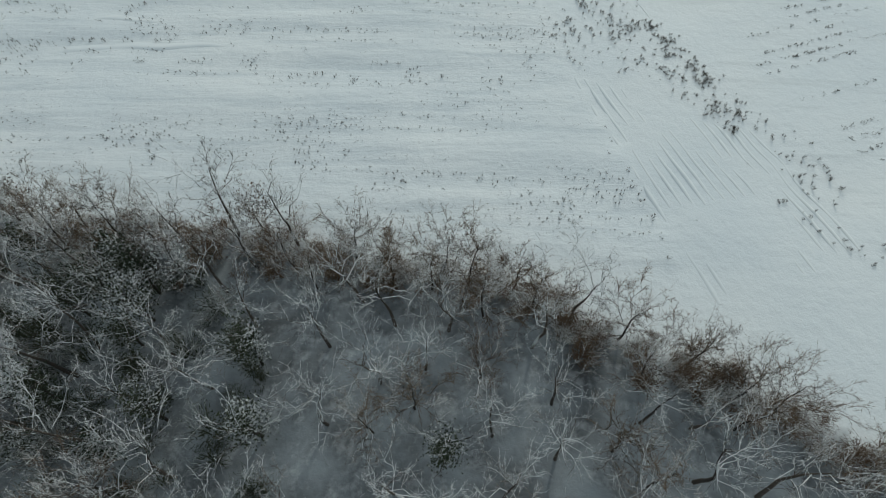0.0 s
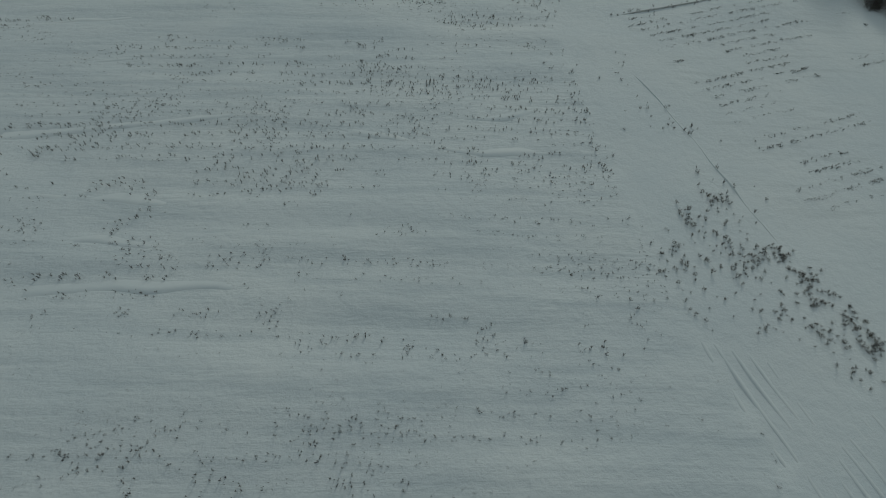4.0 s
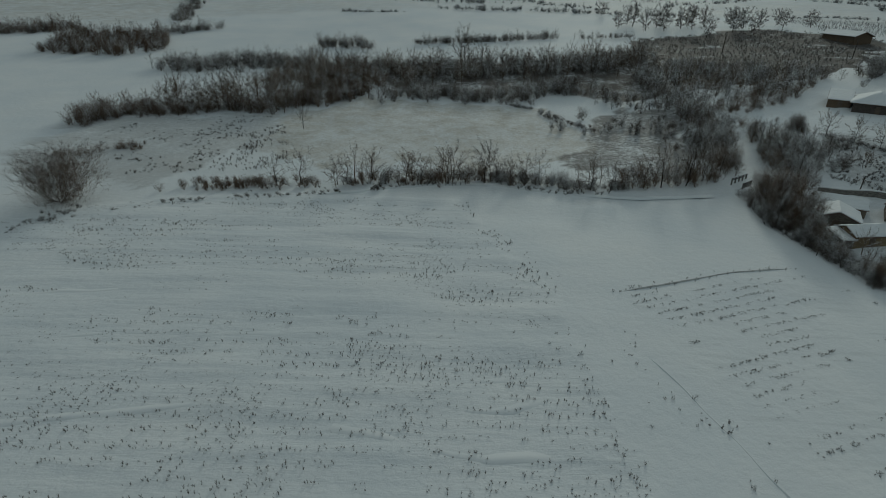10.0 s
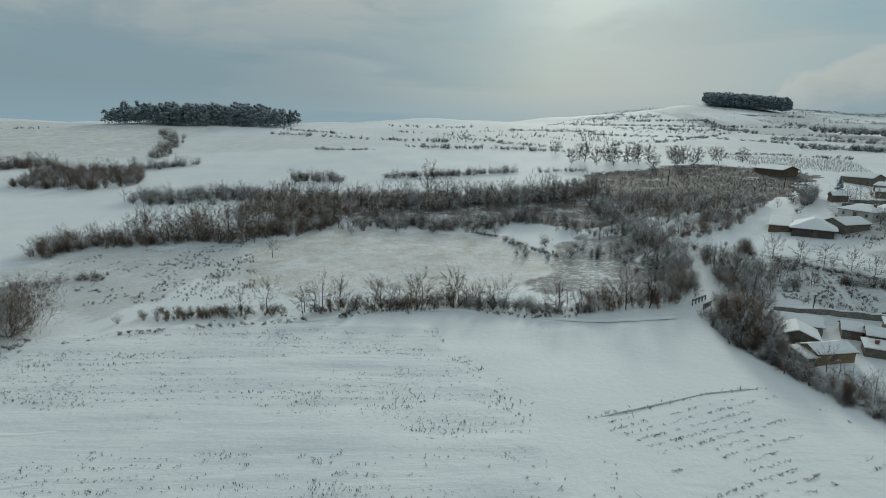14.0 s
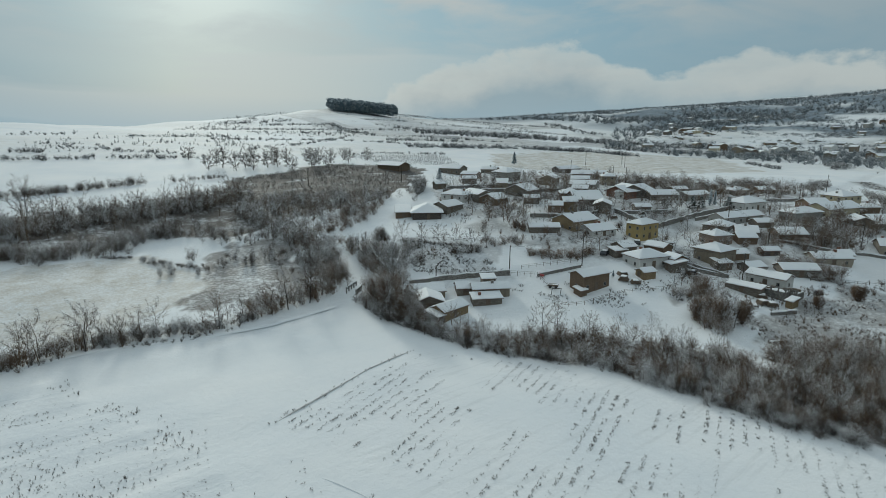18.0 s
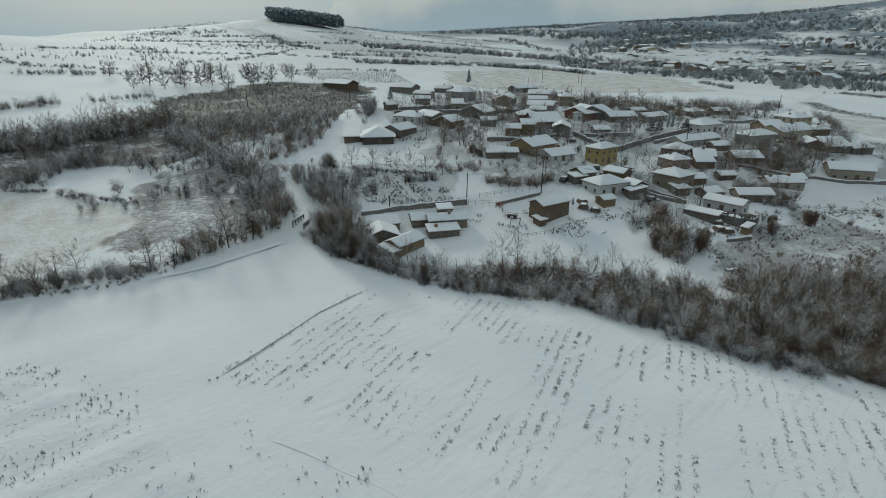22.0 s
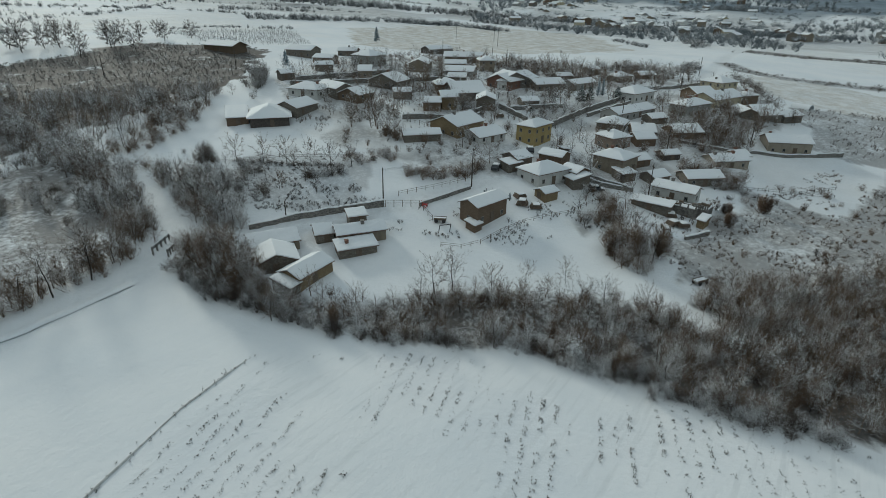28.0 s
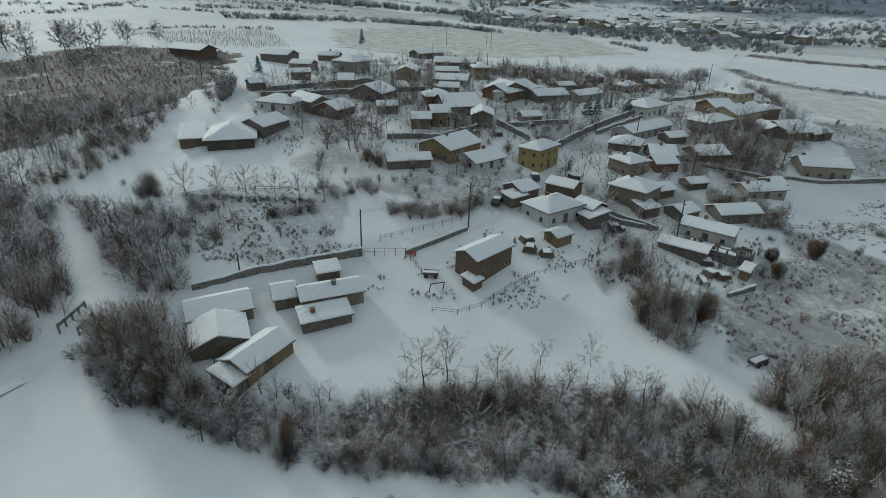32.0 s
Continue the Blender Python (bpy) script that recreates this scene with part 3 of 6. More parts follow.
    rows_e = 1.0 * inside(x, y, FIELD_E)
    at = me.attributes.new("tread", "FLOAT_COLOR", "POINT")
    at.data.foreach_set("color", np.stack([tread, shaded_litter, rows_e, np.ones(n)], 1).astype(np.float32).ravel())
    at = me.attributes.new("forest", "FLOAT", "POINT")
    at.data.foreach_set("value", hazed.astype(np.float32))
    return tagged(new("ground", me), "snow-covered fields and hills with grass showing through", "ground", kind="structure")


lay_ground()

# ---------- houses ----------
def roof_height(kind, w, d, h, rise):
    if kind == "gx":
        return lambda x, y: h + rise * (1 - abs(y) / (d / 2))
    if kind == "gy":
        return lambda x, y: h + rise * (1 - abs(x) / (w / 2))
    if kind == "hip":
        s = min(w, d) / 2
        return lambda x, y: h + rise * min(1.0, (w / 2 - abs(x)) / s, (d / 2 - abs(y)) / s)
    return lambda x, y: h + rise * (y + d / 2) / d


def roof_grid(kind, w, d, top, over, lift, thick, wobble, rng, cells=10):
    """A roof skin: the sloped top on a fine grid, with sides down to the eaves."""
    W, D = w / 2 + over, d / 2 + over
    xs = [W * (2 * i / cells - 1) for i in range(cells + 1)]
    ys = [D * (2 * j / cells - 1) for j in range(cells + 1)]
    s = Shape()
    vs, fs = [], []
    for j, y in enumerate(ys):
        for i, x in enumerate(xs):
            rim = i in (0, cells) or j in (0, cells)
            z = top(x, y) + lift + thick * (0.72 if rim else 1.0) + rng.uniform(-wobble, wobble)
            vs.append((x + (rng.uniform(-wobble, wobble) if rim else 0), y + (rng.uniform(-wobble, wobble) if rim else 0), z))
    n = cells + 1
    fs += [(j * n + i, j * n + i + 1, (j + 1) * n + i + 1, (j + 1) * n + i) for j in range(cells) for i in range(cells)]
    ring = [i for i in range(n)] + [j * n + cells for j in range(1, n)] + [cells * n + i for i in range(cells - 1, -1, -1)] + [j * n for j in range(cells - 1, 0, -1)]
    base = len(vs)
    for k in ring:
        x, y, _ = vs[k]
        vs.append((x, y, top(xs[k % n], ys[k // n]) + lift))
    m = len(ring)
    fs += [(ring[k], base + k, base + (k + 1) % m, ring[(k + 1) % m]) for k in range(m)]
    under = [(x, y, top(x, y) + lift - 0.02) for x, y in ((-W, -D), (W, -D), (W, D), (-W, D))]
    return s.add(vs, fs), under


def wall_shell(kind, w, d, low, h, top):
    s = Shape()
    a, b = w / 2, d / 2
    vs = [(-a, -b, low), (a, -b, low), (a, b, low), (-a, b, low)]
    if kind == "gx":
        up = [(-a, -b, h), (a, -b, h), (a, b, h), (-a, b, h), (-a, 0, top(0, 0)), (a, 0, top(0, 0))]
        return s.add(vs + up, [(0, 1, 5, 4), (2, 3, 7, 6), (1, 2, 6, 9, 5), (3, 0, 4, 8, 7)])
    if kind == "gy":
        up = [(-a, -b, h), (a, -b, h), (a, b, h), (-a, b, h), (0, -b, top(0, 0)), (0, b, top(0, 0))]
        return s.add(vs + up, [(0, 1, 5, 8, 4), (1, 2, 6, 5), (2, 3, 7, 9, 6), (3, 0, 4, 7)])
    up = [(x, y, top(x, y)) for x, y in ((-a, -b), (a, -b), (a, b), (-a, b))]
    return s.add(vs + up, [(0, 1, 5, 4), (1, 2, 6, 5), (2, 3, 7, 6), (3, 0, 4, 7)])


def window(parent, cx, cz, side, w, d, width, tall):
    """A framed window, set proud on one wall of its house."""
    turn = {"front": 0, "right": 90, "left": -90, "back": 180}[side]
    reach = d / 2 if side in ("front", "back") else w / 2
    m = pose(0, 0, 0, 0, 0, turn) @ Matrix.Translation((cx, -reach, cz))
    f = Shape()
    a, b, t = width / 2, tall / 2, 0.09
    f.box(-a, -0.07, -b, -a + t, 0.03, b).box(a - t, -0.07, -b, a, 0.03, b).box(-a + t, -0.07, b - t, a - t, 0.03, b)
    f.box(-a - 0.06, -0.12, -b - 0.05, a + 0.06, 0.03, -b + t).box(-0.03, -0.06, -b + t, 0.03, 0.03, b - t)
    win = part("window", f, PAINT, parent)
    win.matrix_local = m
    g = Shape().box(-a + t, -0.03, -b + t, a - t, 0.005, b - t)
    part("pane", g, GLASS, win)


def door(parent, cx, low, w, d, mat, tall=2.0):
    top = min(2.0, tall)
    f = Shape().box(-0.5, -0.05, 0, 0.5, 0.03, top).box(-0.58, -0.08, 0, -0.5, 0.03, top + 0.08).box(0.5, -0.08, 0, 0.58, 0.03, top + 0.08).box(-0.5, -0.08, top, 0.5, 0.03, top + 0.08)
    o = part("door", f, mat, parent)
    o.matrix_local = Matrix.Translation((cx, -d / 2, low))
    part("door_handle", Shape().box(0.34, -0.12, 0.95, 0.42, -0.05, 1.02), IRON, o)


HOUSE_WORDS = {"tan": "tan plastered", "stone": "rough stone", "ochre": "ochre mud-brick", "brown": "brown brick", "white": "whitewashed", "cream": "cream plastered",
               "yellow": "yellow two-storey", "pink": "pale brick", "grey": "grey rendered", "brick": "red brick", "beige": "beige rendered", "dark": "dark boarded"}


FOOT = []


def free(x, y, margin=0.8):
    """Which places are clear of the buildings, the street and the lane."""
    x, y = np.asarray(x, float), np.asarray(y, float)
    ok = (near_line(x, y, STREET) > 2.4) & (near_line(x, y, TRACK) > 2.2)
    for hx, hy, turn, w, d in FOOT:
        c, s = math.cos(radians(turn)), math.sin(radians(turn))
        ok &= (np.abs((x - hx) * c + (y - hy) * s) >= w / 2 + margin) | (np.abs((y - hy) * c - (x - hx) * s) >= d / 2 + margin)
    return ok


def house(x, y, turn, w, d, h, kind, colour, chimneys=0, windows=1, name="house"):
    """A building with its front along the local -y side; the ground carries it."""
    rng = random.Random(int(x * 31 + y * 57))
    root = new(name)
    FOOT.append((x, y, turn, w, d))
    r = radians(turn)
    corners = [(x + sx * math.cos(r) - sy * math.sin(r), y + sx * math.sin(r) + sy * math.cos(r)) for sx in (-w / 2, w / 2) for sy in (-d / 2, d / 2)]
    levels = [gz(*c) for c in corners]
    front = (levels[0] + levels[2]) / 2
    root.matrix_world = pose(x, y, front, 0, 0, turn)
    low = min(levels) - front - 0.7
    rise = {"gx": 0.40 * d / 2, "gy": 0.40 * w / 2, "hip": 0.42 * min(w, d) / 2, "shed": 0.16 * d}[kind]
    top = roof_height(kind, w, d, h, rise)
    part("wall", wall_shell(kind, w, d, low, h, top), WALLS[colour], root)
    over = 0.9 if w * d > 140 else 0.45 if h > 2.5 else 0.35
    skin, _ = roof_grid(kind, w, d, top, over, 0.02, 0.10, 0.0, rng, 4 if kind != "hip" else 10)
    roof = part("roof", skin, TILE, root, "old clay tile roof under snow")
    cap, _ = roof_grid(kind, w, d, top, over - 0.05, 0.125, 0.26, 0.035, rng, 10 if w * d < 90 else 14)
    part("snow_layer", cap, SNOW, roof, "thick snow lying on the roof")
    for k in range(chimneys):
        cx, cy = (rng.uniform(-0.3, 0.3) + (k - 0.5) * 0.3) * w, rng.uniform(-0.12, 0.2) * d
        z = top(cx, cy)
        c = Shape().box(-0.32, -0.32, -0.3, 0.32, 0.32, 0.95).box(-0.4, -0.4, 0.95, 0.4, 0.4, 1.05)
        ch = part("chimney", c, WALLS["brick"] if rng.random() < 0.5 else FIELDSTONE, roof)
        ch.location = (cx, cy, z)
    if windows:
        storeys = 2 if h > 4.0 else 1
        for fl in range(storeys):
            z = 1.3 + fl * 2.5
            if z + 0.6 > h:
                continue
            for side, span in (("front", w), ("left", d), ("right", d)):
                n = max(1, int(span / 3.0)) if span > 2.6 else 0
                for k in range(n):
                    at = (k + 0.5) / n * span - span / 2
                    if side == "front" and fl == 0 and k == n // 2 and n > 1:
                        door(root, at, 0.05, w, d, TIMBER, h - 0.25)
                    else:
                        window(root, at, z, side, w, d, 0.85, 1.0)
    elif w > 3:
        door(root, rng.uniform(-0.25, 0.25) * w, 0.05, w, d, TIMBER, h - 0.25)
    what = "farm shed" if name != "house" else "village house"
    return tagged(root, f"{HOUSE_WORDS[colour]} {what} with snow-covered tiled roof", "house" if name == "house" else "shed")


house(74.2, 145.1, -28, 9.0, 6.3, 1.8, "gx", "tan", windows=0, name="shed")
house(70.2, 139.3, -31, 7.5, 7.0, 1.9, "gy", "stone", windows=0, name="barn")
house(70.9, 131.8, 6, 8.2, 5.0, 2.1, "gx", "ochre", windows=0, name="barn")
house(65.9, 131.0, 6, 2.3, 4.2, 1.4, "shed", "stone", windows=0, name="shed")
house(82.7, 140.3, -33, 3.4, 5.2, 1.8, "gx", "stone", windows=0, name="shed")
house(87.0, 134.3, -33, 9.6, 4.8, 2.3, "gx", "tan", chimneys=1, windows=0, name="shed")
house(82.9, 131.4, -31, 7.4, 3.6, 1.6, "shed", "stone", chimneys=1, windows=0, name="shed")
house(90.6, 138.6, -33, 3.6, 3, 2.0, "shed", "stone", windows=0, name="shed")
house(110.2, 119.7, -10, 9.4, 5.0, 4.2, "gx", "brown")
# big barn: the shade on its front is put into the dark wall colour
house(115.1, 196.7, -38, 10.6, 14, 2.9, "hip", "dark", windows=0, name="barn")
house(109.2, 203.9, -35, 5.8, 10, 2.1, "shed", "brown", windows=0, name="shed")
house(125.0, 196.5, 13, 10.4, 8, 2.1, "gx", "stone", windows=0, name="shed")
house(140.1, 207.5, -77, 11.5, 8, 2.6, "hip", "white", chimneys=2)
house(147.0, 202.7, -102, 12.8, 7, 2.5, "gx", "stone", chimneys=1)
house(147.2, 193.0, -85, 8.7, 8, 2.1, "gy", "brown")
house(149.3, 230.7, -20, 5.0, 5, 2.3, "gx", "stone", windows=0, name="shed")
house(193.6, 272.1, -76, 13.7, 8, 3.3, "gx", "stone")
house(188.3, 251.5, -71, 9.3, 6, 2.5, "gx", "pink")
house(200.8, 237.2, -90, 11.0, 10, 4.1, "hip", "grey", chimneys=1)
house(175.2, 215.2, -49, 5.0, 8, 2.8, "gx", "tan")
house(170.1, 198.5, 11, 10.1, 12, 2.5, "gx", "stone", chimneys=1)
house(207.3, 213.1, -60, 8.0, 14, 3.3, "gy", "tan")
house(271.4, 251.8, -13, 16.7, 8, 2.5, "gx", "dark", windows=0, name="barn")
house(248.4, 218.3, -61, 17.8, 8, 2.9, "gx", "tan", chimneys=1)
house(229.0, 193.7, -48, 6.4, 9, 4.9, "hip", "tan", chimneys=1)
house(210.5, 194.4, -69, 12.4, 8, 2.0, "gx", "grey")
house(181.2, 180.9, -43, 8.3, 9, 2.9, "hip", "brown", chimneys=1)
house(179.1, 171.6, -36, 10.8, 13, 2.9, "gx", "stone")
house(174.4, 159.4, -58, 6.1, 10, 3.3, "gy", "stone")
house(208.0, 169.6, -122, 10.2, 12, 2.8, "gx", "stone")
house(201.3, 168.1, -63, 4.8, 6, 3.3, "hip", "white", chimneys=1)
house(209.2, 169.0, -3, 19.7, 10, 3.3, "gx", "brick")
house(214.9, 157.3, -34, 12.5, 8, 2.5, "gx", "stone")
house(162.9, 167.1, -42, 5.1, 7, 3.8, "gx", "ochre")
house(156.8, 168.9, -51, 5.5, 6, 2.5, "gx", "brown", windows=0, name="shed")
house(145.1, 150.9, -5, 12.1, 10, 3.4, "gx", "ochre", chimneys=1)
house(146.6, 143.0, -14, 10.3, 8, 2.0, "gx", "white", chimneys=2)
house(159.1, 133.2, -6, 9.3, 6, 5.2, "hip", "yellow", chimneys=1)
house(135.4, 118.2, -20, 10.2, 7.6, 3.2, "hip", "white", chimneys=1)
house(138.3, 110.3, -119, 3.4, 5, 2.0, "shed", "stone", windows=0, name="shed")
house(147.4, 120.9, -93, 6.6, 5, 2.5, "gx", "brown", windows=0, name="shed")
house(138.2, 127.2, -18, 5.1, 6, 2.5, "gx", "stone", windows=0, name="shed")
house(126.7, 112.9, -110, 3.5, 4, 1.8, "gy", "ochre", windows=0, name="shed")
house(156.6, 107.5, -10, 8, 8.6, 4.2, "hip", "tan", chimneys=1)
house(152.2, 103.4, -30, 4.3, 4, 2.1, "shed", "stone", windows=0, name="shed")
house(163.4, 103.7, -33, 4.6, 5, 2.0, "gx", "brown", windows=0, name="shed")
house(170.7, 113.6, -26, 7, 7, 3.6, "hip", "pink", chimneys=3)
house(185.0, 119.0, -82, 8.2, 8, 2.1, "hip", "stone", windows=0, name="shed")
house(183.1, 109.3, -61, 6.6, 8, 2.5, "gx", "brown", chimneys=1, windows=0, name="shed")
house(177.1, 107.2, -47, 5.8, 6, 2.5, "gx", "brown", windows=0, name="shed")
house(198.7, 118.9, -17, 20.0, 7, 2.5, "gx", "grey")
house(222.7, 125.2, -15, 13.1, 9, 3.3, "hip", "white")
house(217.8, 104, -22, 13, 7, 3.9, "hip", "grey", chimneys=2)
house(240.8, 100.0, -20, 17.8, 9, 3.8, "gx", "cream", chimneys=2)
house(241.5, 106.9, -37, 8.5, 9, 3.6, "gx", "brown")
house(273.6, 105.9, -23, 10.8, 10, 4.9, "hip", "cream", chimneys=1)
house(256.7, 92.9, -34, 6.8, 6, 3.8, "hip", "brown", chimneys=1)
house(232.5, 89.4, -59, 5.8, 10, 2.8, "gy", "stone")
house(237.5, 85.1, -42, 8.9, 12, 2.8, "gx", "stone")
house(243.4, 77.1, -29, 9.8, 6, 2.5, "gx", "stone")
house(212.2, 73.4, -64, 12.3, 8, 3.6, "gx", "beige", chimneys=1)
house(181.6, 84.8, -44, 10.5, 6, 2.6, "gx", "beige", chimneys=2)
house(193.3, 99.9, -45, 8.9, 8, 2.5, "gx", "brown")
house(150.8, 89.9, -95, 10, 5, 2.9, "gx", "white", chimneys=1)
house(141.9, 92.7, -92, 9, 2.8, 1.6, "shed", "stone", windows=0, name="shed")
house(163.5, 87.5, -47, 9.6, 6, 2.3, "gx", "stone")
house(156.5, 96.8, -27, 5.4, 5, 2.0, "gx", "stone", windows=0, name="shed")
house(172.6, 302.1, -85, 20, 8, 2.9, "gx", "brown", windows=0, name="barn")
house(141.3, 81.1, -99, 1.6, 3, 1.6, "shed", "ochre", windows=0, name="shed")
house(104.7, 118.6, -10, 2.2, 2.6, 1.5, "shed", "brown", windows=0, name="shed")
house(186.6, 82.6, -44, 4.0, 5, 3.3, "gx", "beige", chimneys=1, windows=0, name="shed")
house(131.5, 153.5, -42, 10, 5, 2.0, "gx", "stone", windows=0, name="shed")
house(141.5, 112.4, -20, 4.6, 5.2, 3.0, "gy", "brown")
house(266, 159, -30, 6, 5, 2.6, "gx", "stone", windows=0, name="shed")
house(258, 143, -25, 9, 6, 2.6, "hip", "beige", chimneys=1)
house(277, 138, -40, 8, 6, 2.2, "gx", "brown", windows=0, name="shed")
house(226, 148, -18, 13, 6, 2.6, "gx", "grey", windows=0, name="shed")
house(236, 160, -35, 7, 5, 2.3, "gx", "stone", windows=0, name="shed")
house(196, 186, -60, 7, 6, 2.4, "gx", "stone", windows=0, name="shed")
house(187, 150, -40, 6, 5, 2.1, "gx", "stone", windows=0, name="shed")
house(222, 205, -55, 9, 6, 2.6, "gx", "tan", windows=0, name="shed")
house(160, 184, -45, 6, 5, 2.2, "gx", "stone", windows=0, name="shed")
house(173, 236, -40, 7, 5, 2.4, "gx", "stone", windows=0, name="shed")
house(213, 262, -60, 9, 6, 2.8, "gx", "stone", chimneys=1)
house(250, 96, -25, 5, 4, 2.2, "shed", "stone", windows=0, name="shed")
house(198, 110, -35, 6, 5, 2.2, "gx", "stone", windows=0, name="shed")
house(172, 98, -40, 5, 4, 2.0, "gx", "dark", windows=0, name="shed")
house(134, 126.5, -18, 4.5, 3.2, 1.9, "shed", "stone", windows=0, name="shed")
house(156.0, 122.0, 60, 2.4, 2.0, 1.6, "shed", "dark", windows=0, name="shed")

# ---------- plants ----------
def tubes(segs, sides):
    """Tapered tubes from rows of x0 y0 z0 x1 y1 z1 r0 r1; r1 = 0 gives a pointed twig."""
    if not len(segs):
        return np.zeros((0, 3)), np.zeros((0, 3), int)
    s = np.asarray(segs, float)
    p, q, r0, r1 = s[:, :3], s[:, 3:6], s[:, 6], s[:, 7]
    d = q - p
    d /= np.linalg.norm(d, axis=1, keepdims=True) + 1e-9
    u = np.cross(d, np.where(np.abs(d[:, 2:3]) < 0.9, [[0, 0, 1.0]], [[1.0, 0, 0]]))
    u /= np.linalg.norm(u, axis=1, keepdims=True) + 1e-9
    w = np.cross(d, u)
    ang = np.arange(sides) * math.tau / sides
    ringv = u[:, None] * np.cos(ang)[None, :, None] + w[:, None] * np.sin(ang)[None, :, None]
    pointed = bool((r1 == 0).all())
    a = p[:, None] + ringv * r0[:, None, None]
    n = len(s)
    if pointed:
        v = np.concatenate([a, q[:, None]], 1)
        k = np.arange(n)[:, None] * (sides + 1)
        i = np.arange(sides)
        t = np.stack([k + i, k + (i + 1) % sides, np.broadcast_to(k + sides, (n, sides))], -1)
        return v.reshape(-1, 3), t.reshape(-1, 3)
    b = q[:, None] + ringv * r1[:, None, None]
    v = np.concatenate([a, b], 1)
    k = np.arange(n)[:, None] * (2 * sides)
    i = np.arange(sides)
    j = (i + 1) % sides
    t = np.concatenate([np.stack([k + i, k + j, k + sides + j], -1), np.stack([k + i, k + sides + j, k + sides + i], -1)], 1)
    return v.reshape(-1, 3), t.reshape(-1, 3)


def join(*pieces):
    vs, ts, k = [], [], 0
    for v, t in pieces:
        vs.append(v)
        ts.append(t + k)
        k += len(v)
    return np.concatenate(vs), np.concatenate(ts)


def bent(rng, d, spread):
    """Directions turned away from d by a chance amount."""
    v = np.array(d) + rng.normal(0, spread, 3)
    return v / (np.linalg.norm(v) + 1e-9)


def bare_tree(seed, tall, limbs=9, subs=6, twigs=6, fork=0.38, slim=1.0, ends=2, fat=1.0, reach=1.0, crook=0.42):
    """A leafless tree: trunk and limbs in one mesh, twigs in another."""
    rng = np.random.default_rng(seed)
    thick, fine = [], []
    p, d = np.zeros(3), np.array([0, 0, 1.0])
    nodes = []
    n = 7
    for k in range(n):
        d = bent(rng, d * 3 + np.array([0, 0, 1.0]), 0.35)
        q = p + d * tall * 0.75 / n
        r0, r1 = tall * 0.015 * slim * (1 - k / n * 0.85), tall * 0.015 * slim * (1 - (k + 1) / n * 0.85)
        thick.append((*p, *q, r0, r1))
        nodes.append((p, q, r1))
        p = q
    mid, half, wide = tall * (fork * 0.75 + 1) / 2, tall * (1 - fork * 0.75) / 2, tall * 0.37 * reach
    for k in range(limbs):
        f = fork + (0.98 - fork) * (k + rng.random()) / limbs
        i = min(n - 1, int(f * n))
        a, b, rad = nodes[i]
        o = a + (b - a) * (f * n - i)
        az = k * 2.4 + rng.uniform(-0.5, 0.5)
        el = -0.25 + 1.6 * (k + 0.5) / limbs + rng.uniform(-0.25, 0.25)
        tip = np.array([math.cos(az) * math.cos(el) * wide, math.sin(az) * math.cos(el) * wide, mid + half * math.sin(el)])
        tip[:2] *= rng.uniform(0.8, 1.1)
        tip[2] = max(tip[2], o[2] + 0.06 * tall)
        length = float(np.linalg.norm(tip - o))
        knee = o + (tip - o) * [0.62, 0.62, 0.30]
        r = max(rad * 0.5, tall * 0.0028)
        m_n = 5
        line = [o]
        for m in range(1, m_n + 1):
            q = m / m_n
            line.append(o * (1 - q) ** 2 + knee * 2 * q * (1 - q) + tip * q * q + rng.normal(0, crook * 0.11 * length, 3) * (q < 1))
        for m in range(m_n):
            o, e = line[m], line[m + 1]
            d = (e - o) / (np.linalg.norm(e - o) + 1e-9)
            thick.append((*o, *e, r * (1 - m * 0.17), r * (0.83 - m * 0.165)))
            out = (e - [0, 0, mid * 0.8]) / (np.linalg.norm(e - [0, 0, mid * 0.8]) + 1e-9)
            for _ in range(int(subs / m_n + rng.random())):
                s = o + (e - o) * rng.random()
                sd = bent(rng, d * 0.6 + out * 0.6 + np.array([0, 0, 0.12]), 0.42)
                sl = length * rng.uniform(0.22, 0.42)
                st = s + sd * sl
                fine.append((*s, *st, (r * 0.34 + 0.010) * fat, 0))
                for _ in range(twigs):
                    c = s + (st - s) * rng.uniform(0.15, 1.0)
                    td = bent(rng, sd + np.array([0, 0, 0.1]), 0.6)
                    tl = sl * rng.uniform(0.3, 0.65)
                    ct = c + td * tl
                    fine.append((*c, *ct, (r * 0.12 + 0.011) * fat, 0))
                    for _ in range(ends):
                        c2 = c + (ct - c) * rng.uniform(0.3, 1.0)
                        fine.append((*c2, *(c2 + bent(rng, td, 0.7) * tl * rng.uniform(0.4, 0.8)), 0.015 * fat, 0))
    return tubes(thick, 5), tubes(fine, 3)


